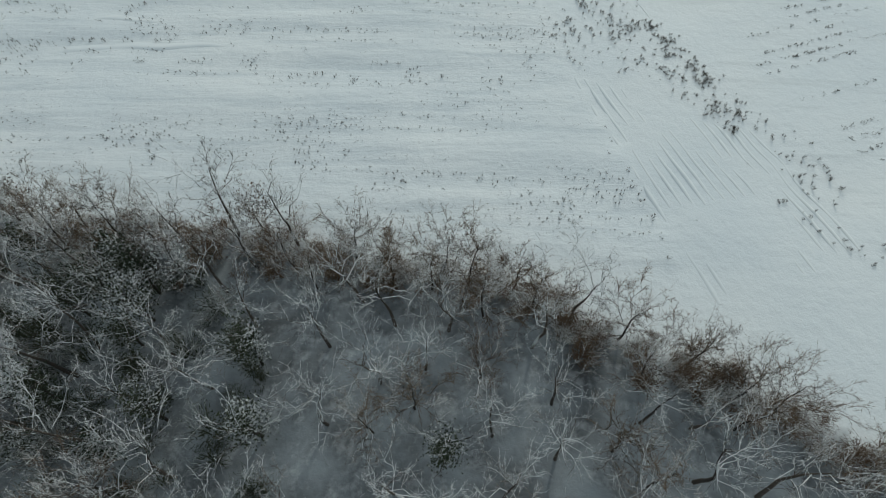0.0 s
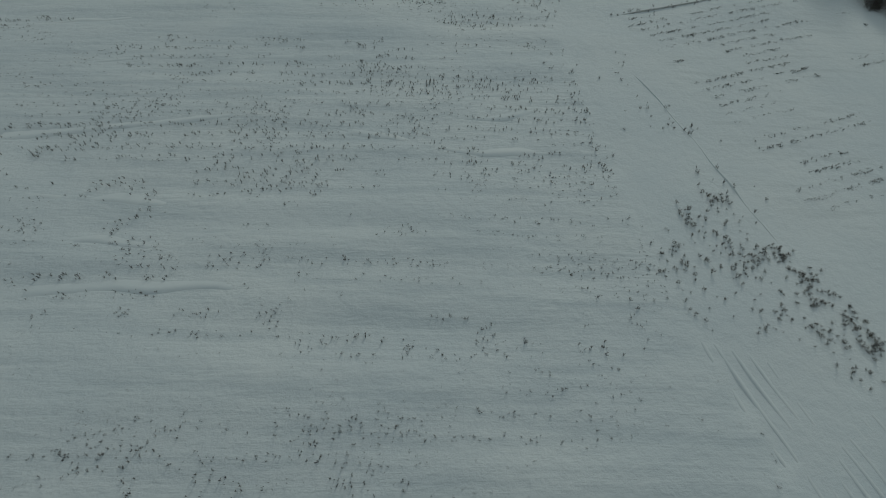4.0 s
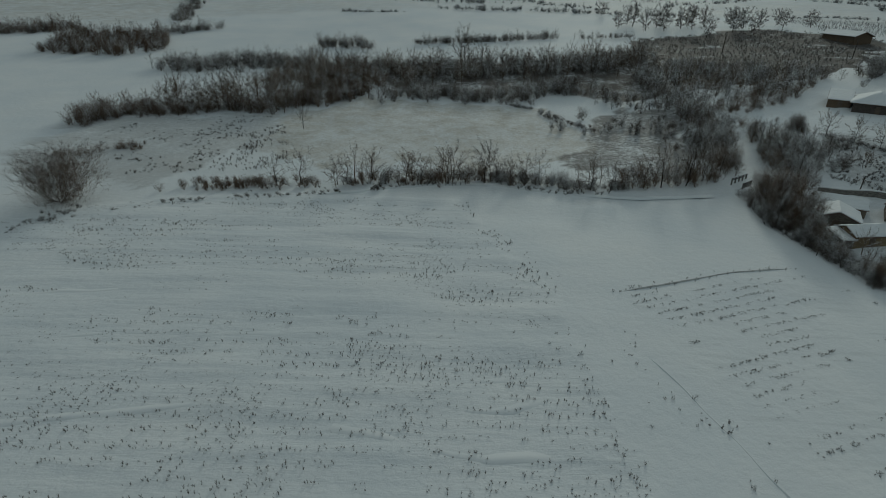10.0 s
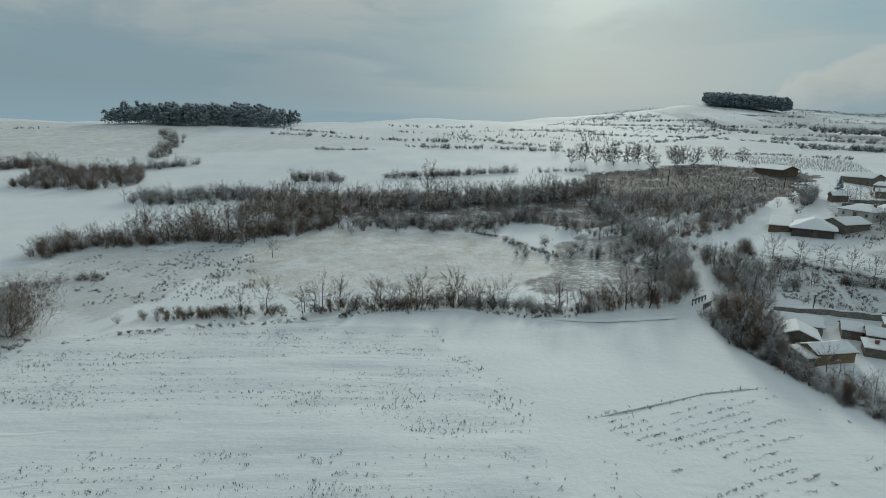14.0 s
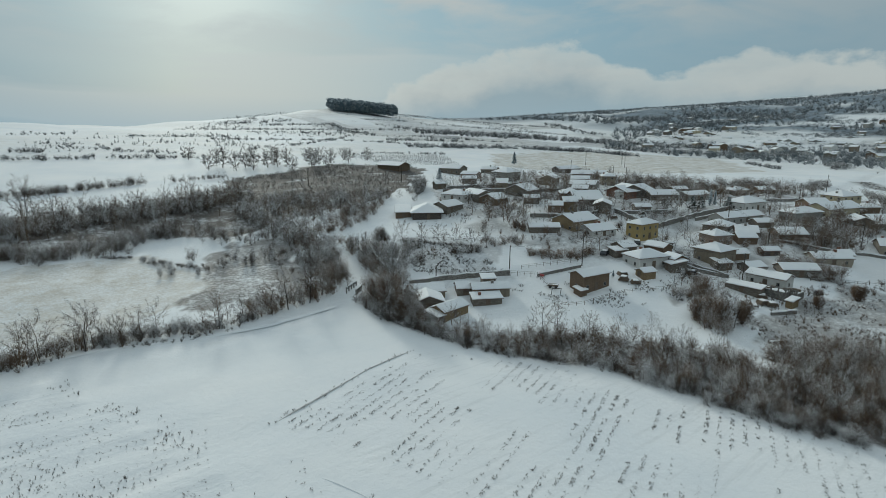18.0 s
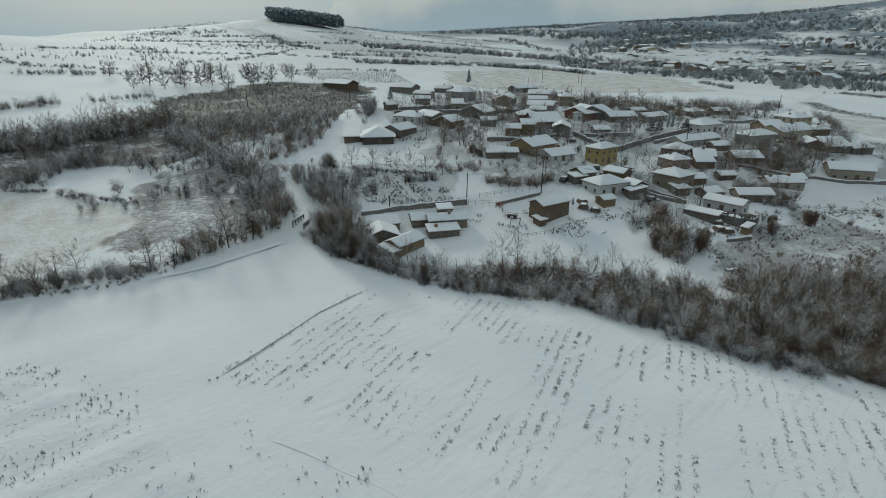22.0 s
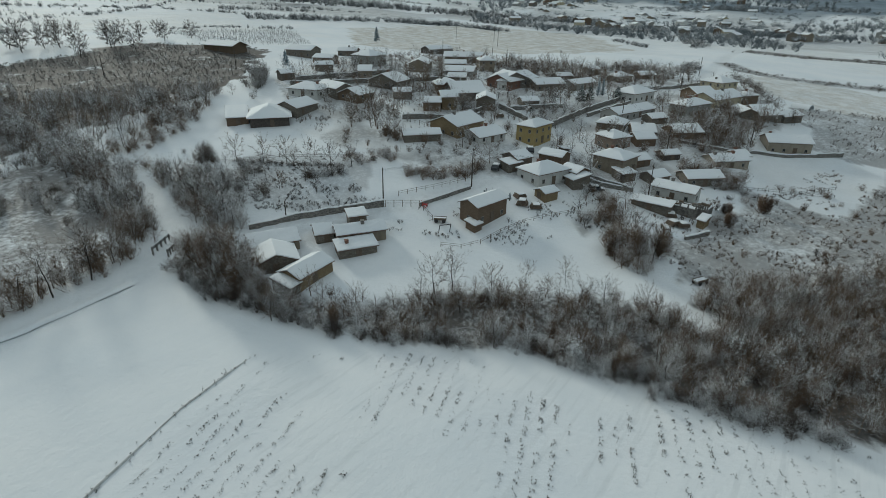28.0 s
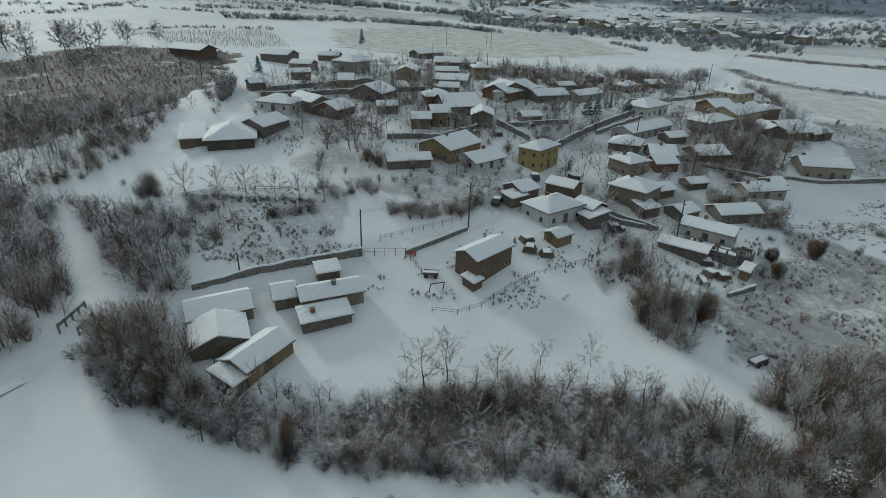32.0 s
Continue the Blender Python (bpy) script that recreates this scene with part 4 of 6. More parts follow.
def bush(seed, tall, stems=9, branchlets=50, twigs=230, wide=0.5, r=0.03):
    """A rounded, twiggy shrub as arrays: stems, branchlets, and twigs that fill an uneven dome."""
    rng = np.random.default_rng(seed)
    fine = []
    lobes = [(rng.uniform(-0.35, 0.35), rng.uniform(-0.35, 0.35), rng.uniform(0.55, 0.8), rng.uniform(0.24, 0.40)) for _ in range(5)]
    spots = []
    for _ in range(stems + branchlets + twigs):
        lx, ly, lz, lr = lobes[rng.integers(5)]
        v = rng.normal(0, 1, 3)
        v *= lr * rng.uniform(0.45, 1.0) / (np.linalg.norm(v) + 1e-9)
        c = np.array([lx + v[0], ly + v[1], max(0.04, lz + v[2] - rng.random() ** 2 * 0.45)])
        spots.append(c * [2 * wide * tall, 2 * wide * tall, tall])
    for c in spots[:stems]:
        o = np.array([c[0] * 0.15, c[1] * 0.15, -0.2])
        fine.append((*o, *c, r * 1.5, 0))
    for c in spots[stems:stems + branchlets]:
        o = np.array([c[0] * 0.45, c[1] * 0.45, c[2] * 0.45])
        fine.append((*o, *c, r, 0))
    for c in spots[stems + branchlets:]:
        out = np.array([c[0], c[1], c[2] * 0.4]) / (tall * wide + 1e-9)
        d = bent(rng, out * 0.7 + np.array([0, 0, 0.55]), 0.55)
        fine.append((*(c - d * tall * 0.10), *(c + d * tall * rng.uniform(0.06, 0.16)), r * 0.6, 0))
    return tubes(fine, 3)


def leaf_cloud(seed, count, rx, rz, z0, size):
    """Small bent leaves spread through an uneven crown."""
    rng = np.random.default_rng(seed)
    c = rng.normal(0, 0.45, (count, 3)) * [rx, rx, rz] + [0, 0, z0]
    c = c[c[:, 2] > 0.1]
    n = len(c)
    a = rng.normal(0, 1, (n, 3))
    a /= np.linalg.norm(a, axis=1, keepdims=True)
    b = np.cross(a, rng.normal(0, 1, (n, 3)))
    b /= np.linalg.norm(b, axis=1, keepdims=True)
    up_ = np.cross(a, b) * size * 0.35
    v = np.stack([c - a * size, c + b * size * 0.6 + up_, c + a * size, c - b * size * 0.6 + up_], 1).reshape(-1, 3)
    k = np.arange(n)[:, None] * 4
    return v, np.concatenate([k + [0, 1, 2], k + [0, 2, 3]], 0)


def conifer(seed, tall, tiers=8, spokes=7):
    """A conifer of drooping boughs on a stem."""
    rng = np.random.default_rng(seed)
    segs = [(0, 0, -0.3, 0, 0, tall, tall * 0.022, 0)]
    for k in range(tiers):
        z = tall * (0.16 + 0.8 * k / tiers)
        reach = tall * 0.33 * (1 - k / tiers) ** 0.7 + 0.15
        for j in range(spokes):
            az = j * math.tau / spokes + k * 0.7 + rng.uniform(-0.3, 0.3)
            L = reach * rng.uniform(0.75, 1.15)
            segs.append((0, 0, z + 0.05 * tall, math.cos(az) * L, math.sin(az) * L, z - L * rng.uniform(0.1, 0.4), tall * 0.055 * (1 - 0.6 * k / tiers), 0))
    return tubes(segs, 4)


def round_pine(seed, tall):
    """A pine with a bare stem and a rounded, lobed crown of needle sprays."""
    rng = np.random.default_rng(seed)
    segs = [(0, 0, -0.3, 0, 0, tall * 0.8, tall * 0.02, 0)]
    for _ in range(7):
        az, up_ = rng.uniform(0, math.tau), rng.uniform(0.2, 0.86)
        lobe = np.array([math.cos(az), math.sin(az), 0]) * tall * 0.17 * (1.25 - up_) + [0, 0, tall * up_]
        for _ in range(13):
            d = rng.normal(0, 1, 3)
            d *= tall * rng.uniform(0.10, 0.17) / (np.linalg.norm(d) + 1e-9)
            segs.append((*(lobe - d * 0.2), *(lobe + d), tall * 0.045, 0))
    return tubes(segs, 3)


def spread(template_list, places, rng, lo=0.8, hi=1.2, sink=0.0, squash=(0.85, 1.2)):
    """Copies of arrays at places (x, y), turned and sized by chance, as one pair of arrays."""
    vs, ts, k = [], [], 0
    if not len(places):
        return np.zeros((0, 3)), np.zeros((0, 3), int)
    P = np.asarray(places, float)
    zs = height(P[:, 0], P[:, 1])
    for (x, y), z in zip(P[:, :2], zs):
        v, t = template_list[rng.integers(len(template_list))]
        a, s = rng.uniform(0, math.tau), rng.uniform(lo, hi)
        ca, sa = math.cos(a) * s, math.sin(a) * s
        w = np.empty_like(v)
        w[:, 0] = v[:, 0] * ca - v[:, 1] * sa + x
        w[:, 1] = v[:, 0] * sa + v[:, 1] * ca + y
        w[:, 2] = v[:, 2] * s * rng.uniform(*squash) + z - sink
        vs.append(w)
        ts.append(t + k)
        k += len(v)
    return np.concatenate(vs), np.concatenate(ts)


def along(rng, pts, width, per_m, gaps=0.0):
    """Chance places along a polyline."""
    res = []
    for (ax, ay), (bx, by) in zip(pts, pts[1:]):
        n = int(math.hypot(bx - ax, by - ay) * per_m + rng.random())
        f = rng.random(n)
        x, y = ax + (bx - ax) * f + rng.normal(0, width / 2.5, n), ay + (by - ay) * f + rng.normal(0, width / 2.5, n)
        ok = (lumps(x, y, 7, 21) >= gaps) & free(x, y)
        res += list(zip(x[ok].tolist(), y[ok].tolist()))
    return res


def within(rng, poly, count, gaps=0.0, size=9):
    """Chance places in a polygon, thinned out in patches."""
    P = np.array(poly, float)
    lo, hi = P.min(0), P.max(0)
    res = []
    while len(res) < count:
        q = rng.uniform(lo, hi, (count * 3, 2))
        q = q[inside(q[:, 0], q[:, 1], poly) & (lumps(q[:, 0], q[:, 1], size, 33) >= gaps)]
        q = q[free(q[:, 0], q[:, 1])]
        res += [tuple(p) for p in q.tolist()]
    return res[:count]


def stuff(name, arrays, mat, label, category):
    ob = new(name, array_mesh(name, *arrays, mat))
    return tagged(ob, label, category, kind="stuff")


def tree_kind(name, seed, tall, label, bark, twig, group, extra=None, leafage=None, leaf_label="withered brown leaves still hanging", **how):
    """A first tree of its kind, with trunk and crown; copies follow it."""
    (tv, tt), crown = bare_tree(seed, tall, **how)
    root = new(name)
    part("trunk", array_mesh("trunk", tv, tt, bark), None, root)
    part("crown", array_mesh("crown", *crown, twig), None, root)
    if extra:
        part("leaves", array_mesh("leaves", *leaf_cloud(seed, *extra), leafage or LEAF), None, root, leaf_label)
    return tagged(root, label, "tree", group)


class Grove:
    """Puts trees of a few kinds; the first one placed of each kind is the prototype itself."""

    def __init__(self, kinds, seed):
        self.kinds, self.used, self.rng = kinds, set(), np.random.default_rng(seed)

    def put(self, x, y, size=1.0, which=None):
        k = int(self.rng.integers(len(self.kinds))) if which is None else which
        m = pose(x, y, gz(x, y) - 0.1, 0, 0, float(self.rng.uniform(0, 360)))
        s = size * float(self.rng.uniform(0.85, 1.15))
        ob = self.kinds[k]
        if k in self.used:
            ob = copy_thing(ob, m)
        self.used.add(k)
        ob.matrix_basis = m @ Matrix.Diagonal((s, s, s * float(self.rng.uniform(0.9, 1.1)), 1))
        return ob


# the wood that the flight begins over
wood = Grove([tree_kind("tree", 11 + k, 11.0, "bare woodland tree with snow-lined boughs over snowy leaf litter", BOUGH, FROST, "trees of the wood",
                        limbs=9, subs=6, twigs=5, fork=0.5, ends=1, slim=1.05, fat=1.1, reach=0.82, crook=0.62) for k in range(5)]
             + [tree_kind("tree", 21 + k, 8.5, "bare brown-twigged tree at the wood's edge", BARK, RUSSET if k < 2 else TWIG, "trees of the wood", limbs=12, subs=9, twigs=6, fork=0.22, ends=2, fat=1.1) for k in range(4)]
             + [tree_kind("tree", 31, 7.5, "oak holding withered brown leaves under snow", BARK, TWIG, "trees of the wood", (420, 2.0, 2.0, 5.2, 0.12), limbs=12, subs=6, twigs=4, fork=0.2),
                tree_kind("tree", 33, 9.5, "dead tree clad in dark ivy", BARK, FROST, "trees of the wood", (900, 1.5, 3.2, 4.6, 0.13), IVY, "dark ivy leaves climbing the tree", limbs=8, subs=4, twigs=4, fork=0.4),
                tree_kind("tree", 34, 7.5, "young oak with its leaves laden with snow", BARK, FROST, "trees of the wood", (700, 1.9, 1.8, 5.0, 0.15), SNOWLEAF, "snow-laden leaves", limbs=11, subs=5, twigs=4, fork=0.25)], 5)
rng = np.random.default_rng(8)
EDGE_X, EDGE_Y = [-120, -45, -20, 3, 20, 34, 60], [32.5, 29.4, 28.8, 24.4, 16.6, 8.5, -12]
placed = []
for _ in range(4000):
    x, y = float(rng.uniform(-58, 50)), float(rng.uniform(-12, 33))
    depth = float(np.interp(x, EDGE_X, EDGE_Y)) - y
    gap = 2.3 if depth < 5 or x < -22 else 3.3
    if depth < 0 or any((x - a) ** 2 + (y - b) ** 2 < gap * gap for a, b in placed) or len(placed) > 230:
        continue
    placed.append((x, y))
    r = float(rng.random())
    if depth < 4.5:
        wood.put(x, y, 0.95, 9 if r < 0.08 else int(rng.integers(0, 5)) if r > 0.8 else int(rng.integers(5, 9)))
    else:
        wood.put(x, y, 0.95, 10 if r < (0.46 if x < -12 else 0.08) else int(rng.integers(0, 5)) if r < 0.86 else int(rng.integers(5, 9)))
wood.put(-24.5, 24.5, 1.0, 11)
wood.put(-33, 13, 0.8, 11)

# undergrowth along that wood
SHRUBS = [bush(40 + k, 2.4, 8, 40, 190, 0.55, 0.032) for k in range(4)]
LOW = [bush(50 + k, 1.2, 8, 30, 120, 0.75, 0.028) for k in range(3)]
edge_pts = [(a, b - 1.5) for a, b in zip(EDGE_X, EDGE_Y)][1:-1]
stuff("undergrowth", spread(SHRUBS, along(rng, edge_pts, 3.5, 2.0), rng, 0.65, 1.25), RUSSET, "brown leafless undergrowth along the wood's edge", "undergrowth")

BOUGHS = [join(bare_tree(510 + k, 5.6, limbs=11, subs=4, twigs=0, fork=0.15, slim=1.3, reach=1.15)[0], bare_tree(510 + k, 5.6, limbs=11, subs=9, twigs=1, ends=0, fork=0.15, fat=1.7, reach=1.15)[1]) for k in range(4)]


BELT_NEAR = [join(*bare_tree(560 + k, 8.0, limbs=10, subs=6, twigs=5, fork=0.2, ends=1, fat=1.3, slim=1.2)) for k in range(4)]

stuff("undergrowth", spread(SHRUBS, within(rng, [(-58, 28), (-30, 26), (-14, 22), (-12, 0), (-20, -12), (-58, -12)], 230, 0.3, 6), rng, 0.7, 1.5), IVY, "dark evergreen undergrowth among the trees", "undergrowth")

# hedges and scrub belts
BIG = [bush(60 + k, 4.2, 10, 64, 300, 0.52, 0.038) for k in range(4)] + [join(*bare_tree(65 + k, 5.6, limbs=12, subs=6, twigs=4, fork=0.08, ends=1, fat=1.2)) for k in range(2)]
FARB = [bush(70 + k, 4.6, 6, 34, 120, 0.55, 0.085) for k in range(4)] + [join(*bare_tree(75 + k, 6.5, limbs=8, subs=4, twigs=4, fork=0.15, ends=1, fat=2.2)) for k in range(2)]
MID = [bush(80 + k, 4.2, 8, 45, 170, 0.52, 0.052) for k in range(4)] + [join(*bare_tree(85 + k, 5.6, limbs=11, subs=6, twigs=4, fork=0.1, ends=1, fat=1.5)) for k in range(2)]


def hedge(pts, width, per_m, kinds, mat, label, lo=0.7, hi=1.2, gaps=0.0, name="hedge"):
    return stuff(name, spread(kinds, along(rng, pts, width, per_m, gaps), rng, lo, hi), mat, label, "hedge")


hedge([(-66, 147), (-52, 150), (-38, 152)], 3.4, 3.6, SHRUBS + LOW + SHRUBS, HEDGE, "bare brown hedge between snowy field and meadow", 0.42, 0.92)
hedge([(-31, 153), (-19, 156), (-1, 158)], 3.4, 3.6, BIG[:2] + SHRUBS + SHRUBS + LOW, HEDGE, "bare brown hedge between snowy field and meadow", 0.42, 0.92)
hedge([(-1, 160), (9, 157), (20, 153), (31, 153)], 3.4, 3.4, BIG[:2] + SHRUBS + SHRUBS, BRAMBLE, "dark tangled hedge with snow on top", 0.42, 0.92)
hedge([(31, 155), (45, 157), (55, 162)], 4.5, 2.3, BIG, HEDGE, "tall bare hedge by the field corner", 0.5, 0.95)
DITCH = [(-88, 122), (-82, 131), (-64, 140), (-36, 146), (-13, 154), (1, 156), (17, 150), (34, 148), (50, 150)]
hedge(DITCH, 1.3, 1.7, LOW, STALK, "low dry weeds along the field ditch", 0.25, 0.7, 0.25, "ditch_weeds")
hedge([(x, y + 4) for x, y in DITCH[:6]], 1.6, 1.0, LOW, STALK, "low dry weeds beyond the field ditch", 0.25, 0.7, 0.45, "ditch_weeds")
hedge([(-103, 164), (-96, 169), (-86, 172)], 4, 1.5, SHRUBS, HEDGE, "low scattered thorn scrub in snow", 0.5, 1.0)
hedge([(-112, 190), (-115, 200), (-95, 206), (-69, 213), (-53, 222), (-38, 239)], 7, 2.6, MID, HEDGE, "dark belt of bare trees and scrub", 0.7, 1.25)
hedge([(-122, 264), (-95, 274), (-64, 272), (-45, 265)], 11, 2.8, FARB, BRAMBLE, "dark belt of bare scrub", 0.7, 1.2)
hedge([(-72, 250), (-50, 250), (-34, 246)], 12, 3.0, FARB, HEDGE, "brown belt of bare trees", 0.8, 1.5)
hedge([(-30, 232), (-10, 234), (7, 230), (24, 237), (41, 246)], 8, 3.0, MID, BRAMBLE, "dark bramble belt above the meadow", 0.6, 1.1)
hedge([(-43, 264), (-30, 270), (-5, 268), (20, 274), (46, 278), (75, 288)], 15, 3.2, FARB, BRAMBLE, "broad thicket of bare scrub", 0.7, 1.3)
hedge([(-71, 316), (-48, 315)], 6, 2.0, FARB, BRAMBLE, "dark thorn hedge at a field's edge", 0.7, 1.1)
hedge([(-25, 324), (8, 331), (46, 339)], 3.5, 2.0, FARB, BRAMBLE, "trimmed hedge along a snowy field", 0.5, 0.8)
hedge([(55, 337), (88, 338)], 2.0, 1.0, FARB, BRAMBLE, "trimmed hedge along a snowy field", 0.3, 0.6, 0.3)
hedge([(72, 285), (66, 245), (65, 222), (68, 202), (65, 184), (58, 168)], 8, 1.0, MID, BRAMBLE, "thicket along the stream", 0.7, 1.25)
hedge([(75, 268), (95, 252), (112, 236), (122, 228)], 9, 1.6, MID, BRAMBLE, "thicket beside the lane", 0.6, 1.1)
hedge([(66, 246), (85, 236), (98, 216)], 9, 0.8, MID, HEDGE, "scrub on the bank above the lane", 0.5, 1.0, 0.3)
hedge([(12, 226), (20, 220), (28, 207), (36, 197)], 1.8, 2.2, LOW, BRAMBLE, "low hedge across the meadow", 0.7, 1.0)
hedge([(28, 198), (40, 202), (52, 200), (61, 188)], 10, 2.0, MID[:2] + SHRUBS, BRAMBLE, "scattered scrub on the bank", 0.5, 1.0, 0.35)
hedge([(40, 236), (53, 222), (66, 214)], 10, 1.2, MID, BRAMBLE, "scrub along the stream's bank", 0.6, 1.0)
stuff("copse", spread(FARB, within(rng, [(-188, 281), (-150, 284), (-140, 300), (-154, 332), (-196, 326)], 260), rng, 0.7, 1.35), RUSSET, "russet copse on the hillside", "copse")
hedge([(-160, 330), (-150, 345), (-140, 352)], 6, 1.6, FARB, BRAMBLE, "scrub above the copse", 0.6, 1.1)
hedge([(-262, 318), (-239, 320), (-222, 326), (-212, 345)], 12, 2.8, FARB, HEDGE, "dark hedge on the hillside", 0.7, 1.1)
hedge([(-166, 375), (-180, 420), (-186, 445), (-213, 487)], 6, 0.9, FARB, BRAMBLE, "scrub along the hill track", 0.6, 1.1)
hedge([(78, 181), (86, 176), (92, 170)], 5, 1.8, MID, BRAMBLE, "thorn clump on the bank", 0.5, 0.9)
hedge([(70, 163), (74, 172), (82, 172), (80, 160)], 6, 1.5, BIG, BRAMBLE, "scrub between lane and garden", 0.6, 1.1)
hedge([(114, 142), (117, 136.5), (122, 132.5), (128, 132)], 2.2, 3.4, SHRUBS, HEDGE, "garden bushes beside the street", 0.6, 1.1)
hedge([(108, 160), (112, 155), (118, 150)], 4, 1.4, SHRUBS, HEDGE, "garden bushes below the lane", 0.6, 1.1)
hedge([(122, 214), (140, 232), (150, 250)], 4, 0.9, MID, BRAMBLE, "bushes beside the uphill lane", 0.5, 0.9)
hedge([(134, 226), (146, 242)], 4, 1.6, MID, BRAMBLE, "thorn thicket by the uphill lane", 0.7, 1.1)
hedge([(112, 150), (140, 146), (165, 150), (190, 160)], 12, 0.5, SHRUBS, HEDGE, "garden shrubs among the houses", 0.5, 1.0)
hedge([(230, 170), (250, 150), (275, 135), (300, 150)], 16, 1.1, FARB, HEDGE, "bare garden trees at the village edge", 0.6, 1.1)
hedge([(215, 210), (250, 200), (275, 180)], 14, 0.8, FARB, HEDGE, "bare garden trees at the village edge", 0.6, 1.0)
hedge([(190, 90), (215, 92), (240, 95)], 10, 1.0, MID, HEDGE, "bare orchard scrub between the houses", 0.6, 1.1)
hedge([(170, 104), (185, 96), (205, 96)], 8, 0.8, BIG, HEDGE, "bare garden thicket", 0.6, 1.0)
hedge([(90, 180), (98, 168), (106, 156)], 1.5, 2.6, LOW, BRAMBLE, "low hedge under the row of fruit trees", 0.7, 1.1)
hedge([(96, 161), (99, 158), (103, 155)], 1.5, 3.2, SHRUBS, BRAMBLE, "dark clump of garden bushes", 0.6, 0.9)
hedge([(127, 163), (128, 157), (131, 149)], 3.0, 2.0, SHRUBS + BIG[:1], HEDGE, "bushes round a low shed", 0.7, 1.1)
hedge([(246, 190), (249, 178), (249, 162)], 5, 1.6, MID, BRAMBLE, "dark thorn hedge above the village", 0.7, 1.1)
hedge([(286, 158), (297, 143), (305, 130)], 6, 1.6, MID, BRAMBLE, "dark thorn hedge by the road", 0.7, 1.2)
hedge([(312, 128), (330, 132), (348, 132)], 5, 1.2, FARB, BRAMBLE, "roadside thicket east of the village", 0.5, 0.9)
hedge(BANK_E, 9, 1.5, LOW, BRAMBLE, "overgrown bank between two snowy fields", 0.6, 1.3, 0.25)
hedge([(476, 132), (484, 100), (498, 60), (510, 20)], 4, 0.8, FARB, BRAMBLE, "thin hedge along the ploughed strip", 0.25, 0.5, 0.3)
hedge([(250, 82), (290, 92), (330, 110)], 5, 0.7, FARB, BRAMBLE, "hedge along the field east of the village", 0.4, 0.8)

LANE_W = [(70, 212), (67.5, 194), (65, 178), (62, 166), (57, 161), (55, 168), (59, 178), (63, 190), (64, 210)]
LANE_E = [(74, 191.5), (79, 190), (77, 176), (78, 162), (72, 151), (67, 156), (70, 166), (72.5, 178)]
stuff("thicket", spread(BIG, within(rng, LANE_W, 52), rng, 0.6, 1.25), HEDGE, "dense dark brush beside the lane", "thicket")
stuff("thicket", spread(BIG, within(rng, LANE_E, 42), rng, 0.6, 1.15), HEDGE, "dense brush between lane and bank", "thicket")
stuff("thicket", spread(BIG, within(rng, [(78, 201), (98, 208), (112, 222), (104, 226), (84, 216), (74, 206)], 70), rng, 0.5, 1.0), HEDGE, "brush above the lane", "thicket")
stuff("thicket", spread(SHRUBS + BIG[:2], within(rng, [(86, 195), (90, 190), (88, 181), (83, 184)], 26), rng, 0.6, 0.9), BRAMBLE, "dark bramble clump inside the lane's bend", "thicket")
stuff("snowy_boughs", spread(BOUGHS, within(rng, LANE_W, 26) + within(rng, LANE_E, 24) + within(rng, [(60, 215), (76, 206), (112, 222), (80, 262), (62, 240)], 60), rng, 0.8, 1.4), BOUGH, "snow-lined boughs rising from the brush", "branches")
stuff("thicket", spread(BIG, along(rng, [(136, 104), (129, 97), (118, 92), (111, 85)], 4.5, 2.0), rng, 0.45, 0.95), HEDGE, "overgrown brown hedge running down the slope", "thicket")
stuff("thicket", spread(BIG + SHRUBS, within(rng, [(160, 90), (163, 76), (174, 79), (170, 95)], 45), rng, 0.5, 1.0), HEDGE, "bare thicket behind the white house", "thicket")
GROVE = [join(*bare_tree(540 + k, 7.5, limbs=11, subs=7, twigs=5, fork=0.16, ends=1, fat=1.45, slim=1.2)) for k in range(4)]
GROVE_POLY = [(176, 104), (181, 90), (200, 80), (232, 82), (232, 96), (204, 110)]
stuff("village_grove", spread(GROVE, within(rng, GROVE_POLY, 24), rng, 0.7, 1.15), TWIG, "dark tangled bare trees between the houses", "trees")
stuff("village_grove", spread(BIG, within(rng, GROVE_POLY, 55), rng, 0.4, 0.8), RUSSET, "russet undergrowth between the houses", "shrubs")
stuff("snowy_boughs", spread(BOUGHS, within(rng, VILLAGE, 90, 0.25, 14), rng, 0.6, 1.2), BOUGH, "snow-lined boughs of garden trees", "branches")
stuff("village_grove", spread(GROVE, within(rng, [(150, 172), (160, 190), (186, 205), (196, 190), (170, 176)], 13) + within(rng, [(120, 172), (140, 186), (150, 176), (132, 160)], 8) + within(rng, [(196, 140), (200, 160), (232, 190), (262, 170), (250, 130)], 26), rng, 0.6, 1.15), TWIG, "bare trees in the upper gardens", "trees")

# gardens of the village
stuff("garden_trees", spread(GROVE, within(rng, VILLAGE, 75, 0.2, 11), rng, 0.4, 0.8), BRAMBLE, "small bare trees in the village gardens", "trees")
stuff("garden_hedges", spread(SHRUBS, along(rng, [(150, 150), (165, 160), (182, 178), (200, 200)], 3, 1.4) + along(rng, [(150, 190), (175, 184), (200, 176)], 3, 1.3) + along(rng, [(160, 215), (185, 226), (205, 250)], 3, 1.2) + along(rng, [(176, 140), (200, 146), (222, 160)], 3, 1.2), rng, 0.5, 1.0), BRAMBLE, "low dark hedges between the gardens", "hedge")
WEEDS = [bush(210 + k, 0.8, 5, 14, 34, 0.65, 0.035) for k in range(4)]
stuff("garden_shrubs", spread(SHRUBS, within(rng, VILLAGE, 300, 0.4, 8), rng, 0.4, 1.1), HEDGE, "bare garden shrubs among the houses", "shrubs")
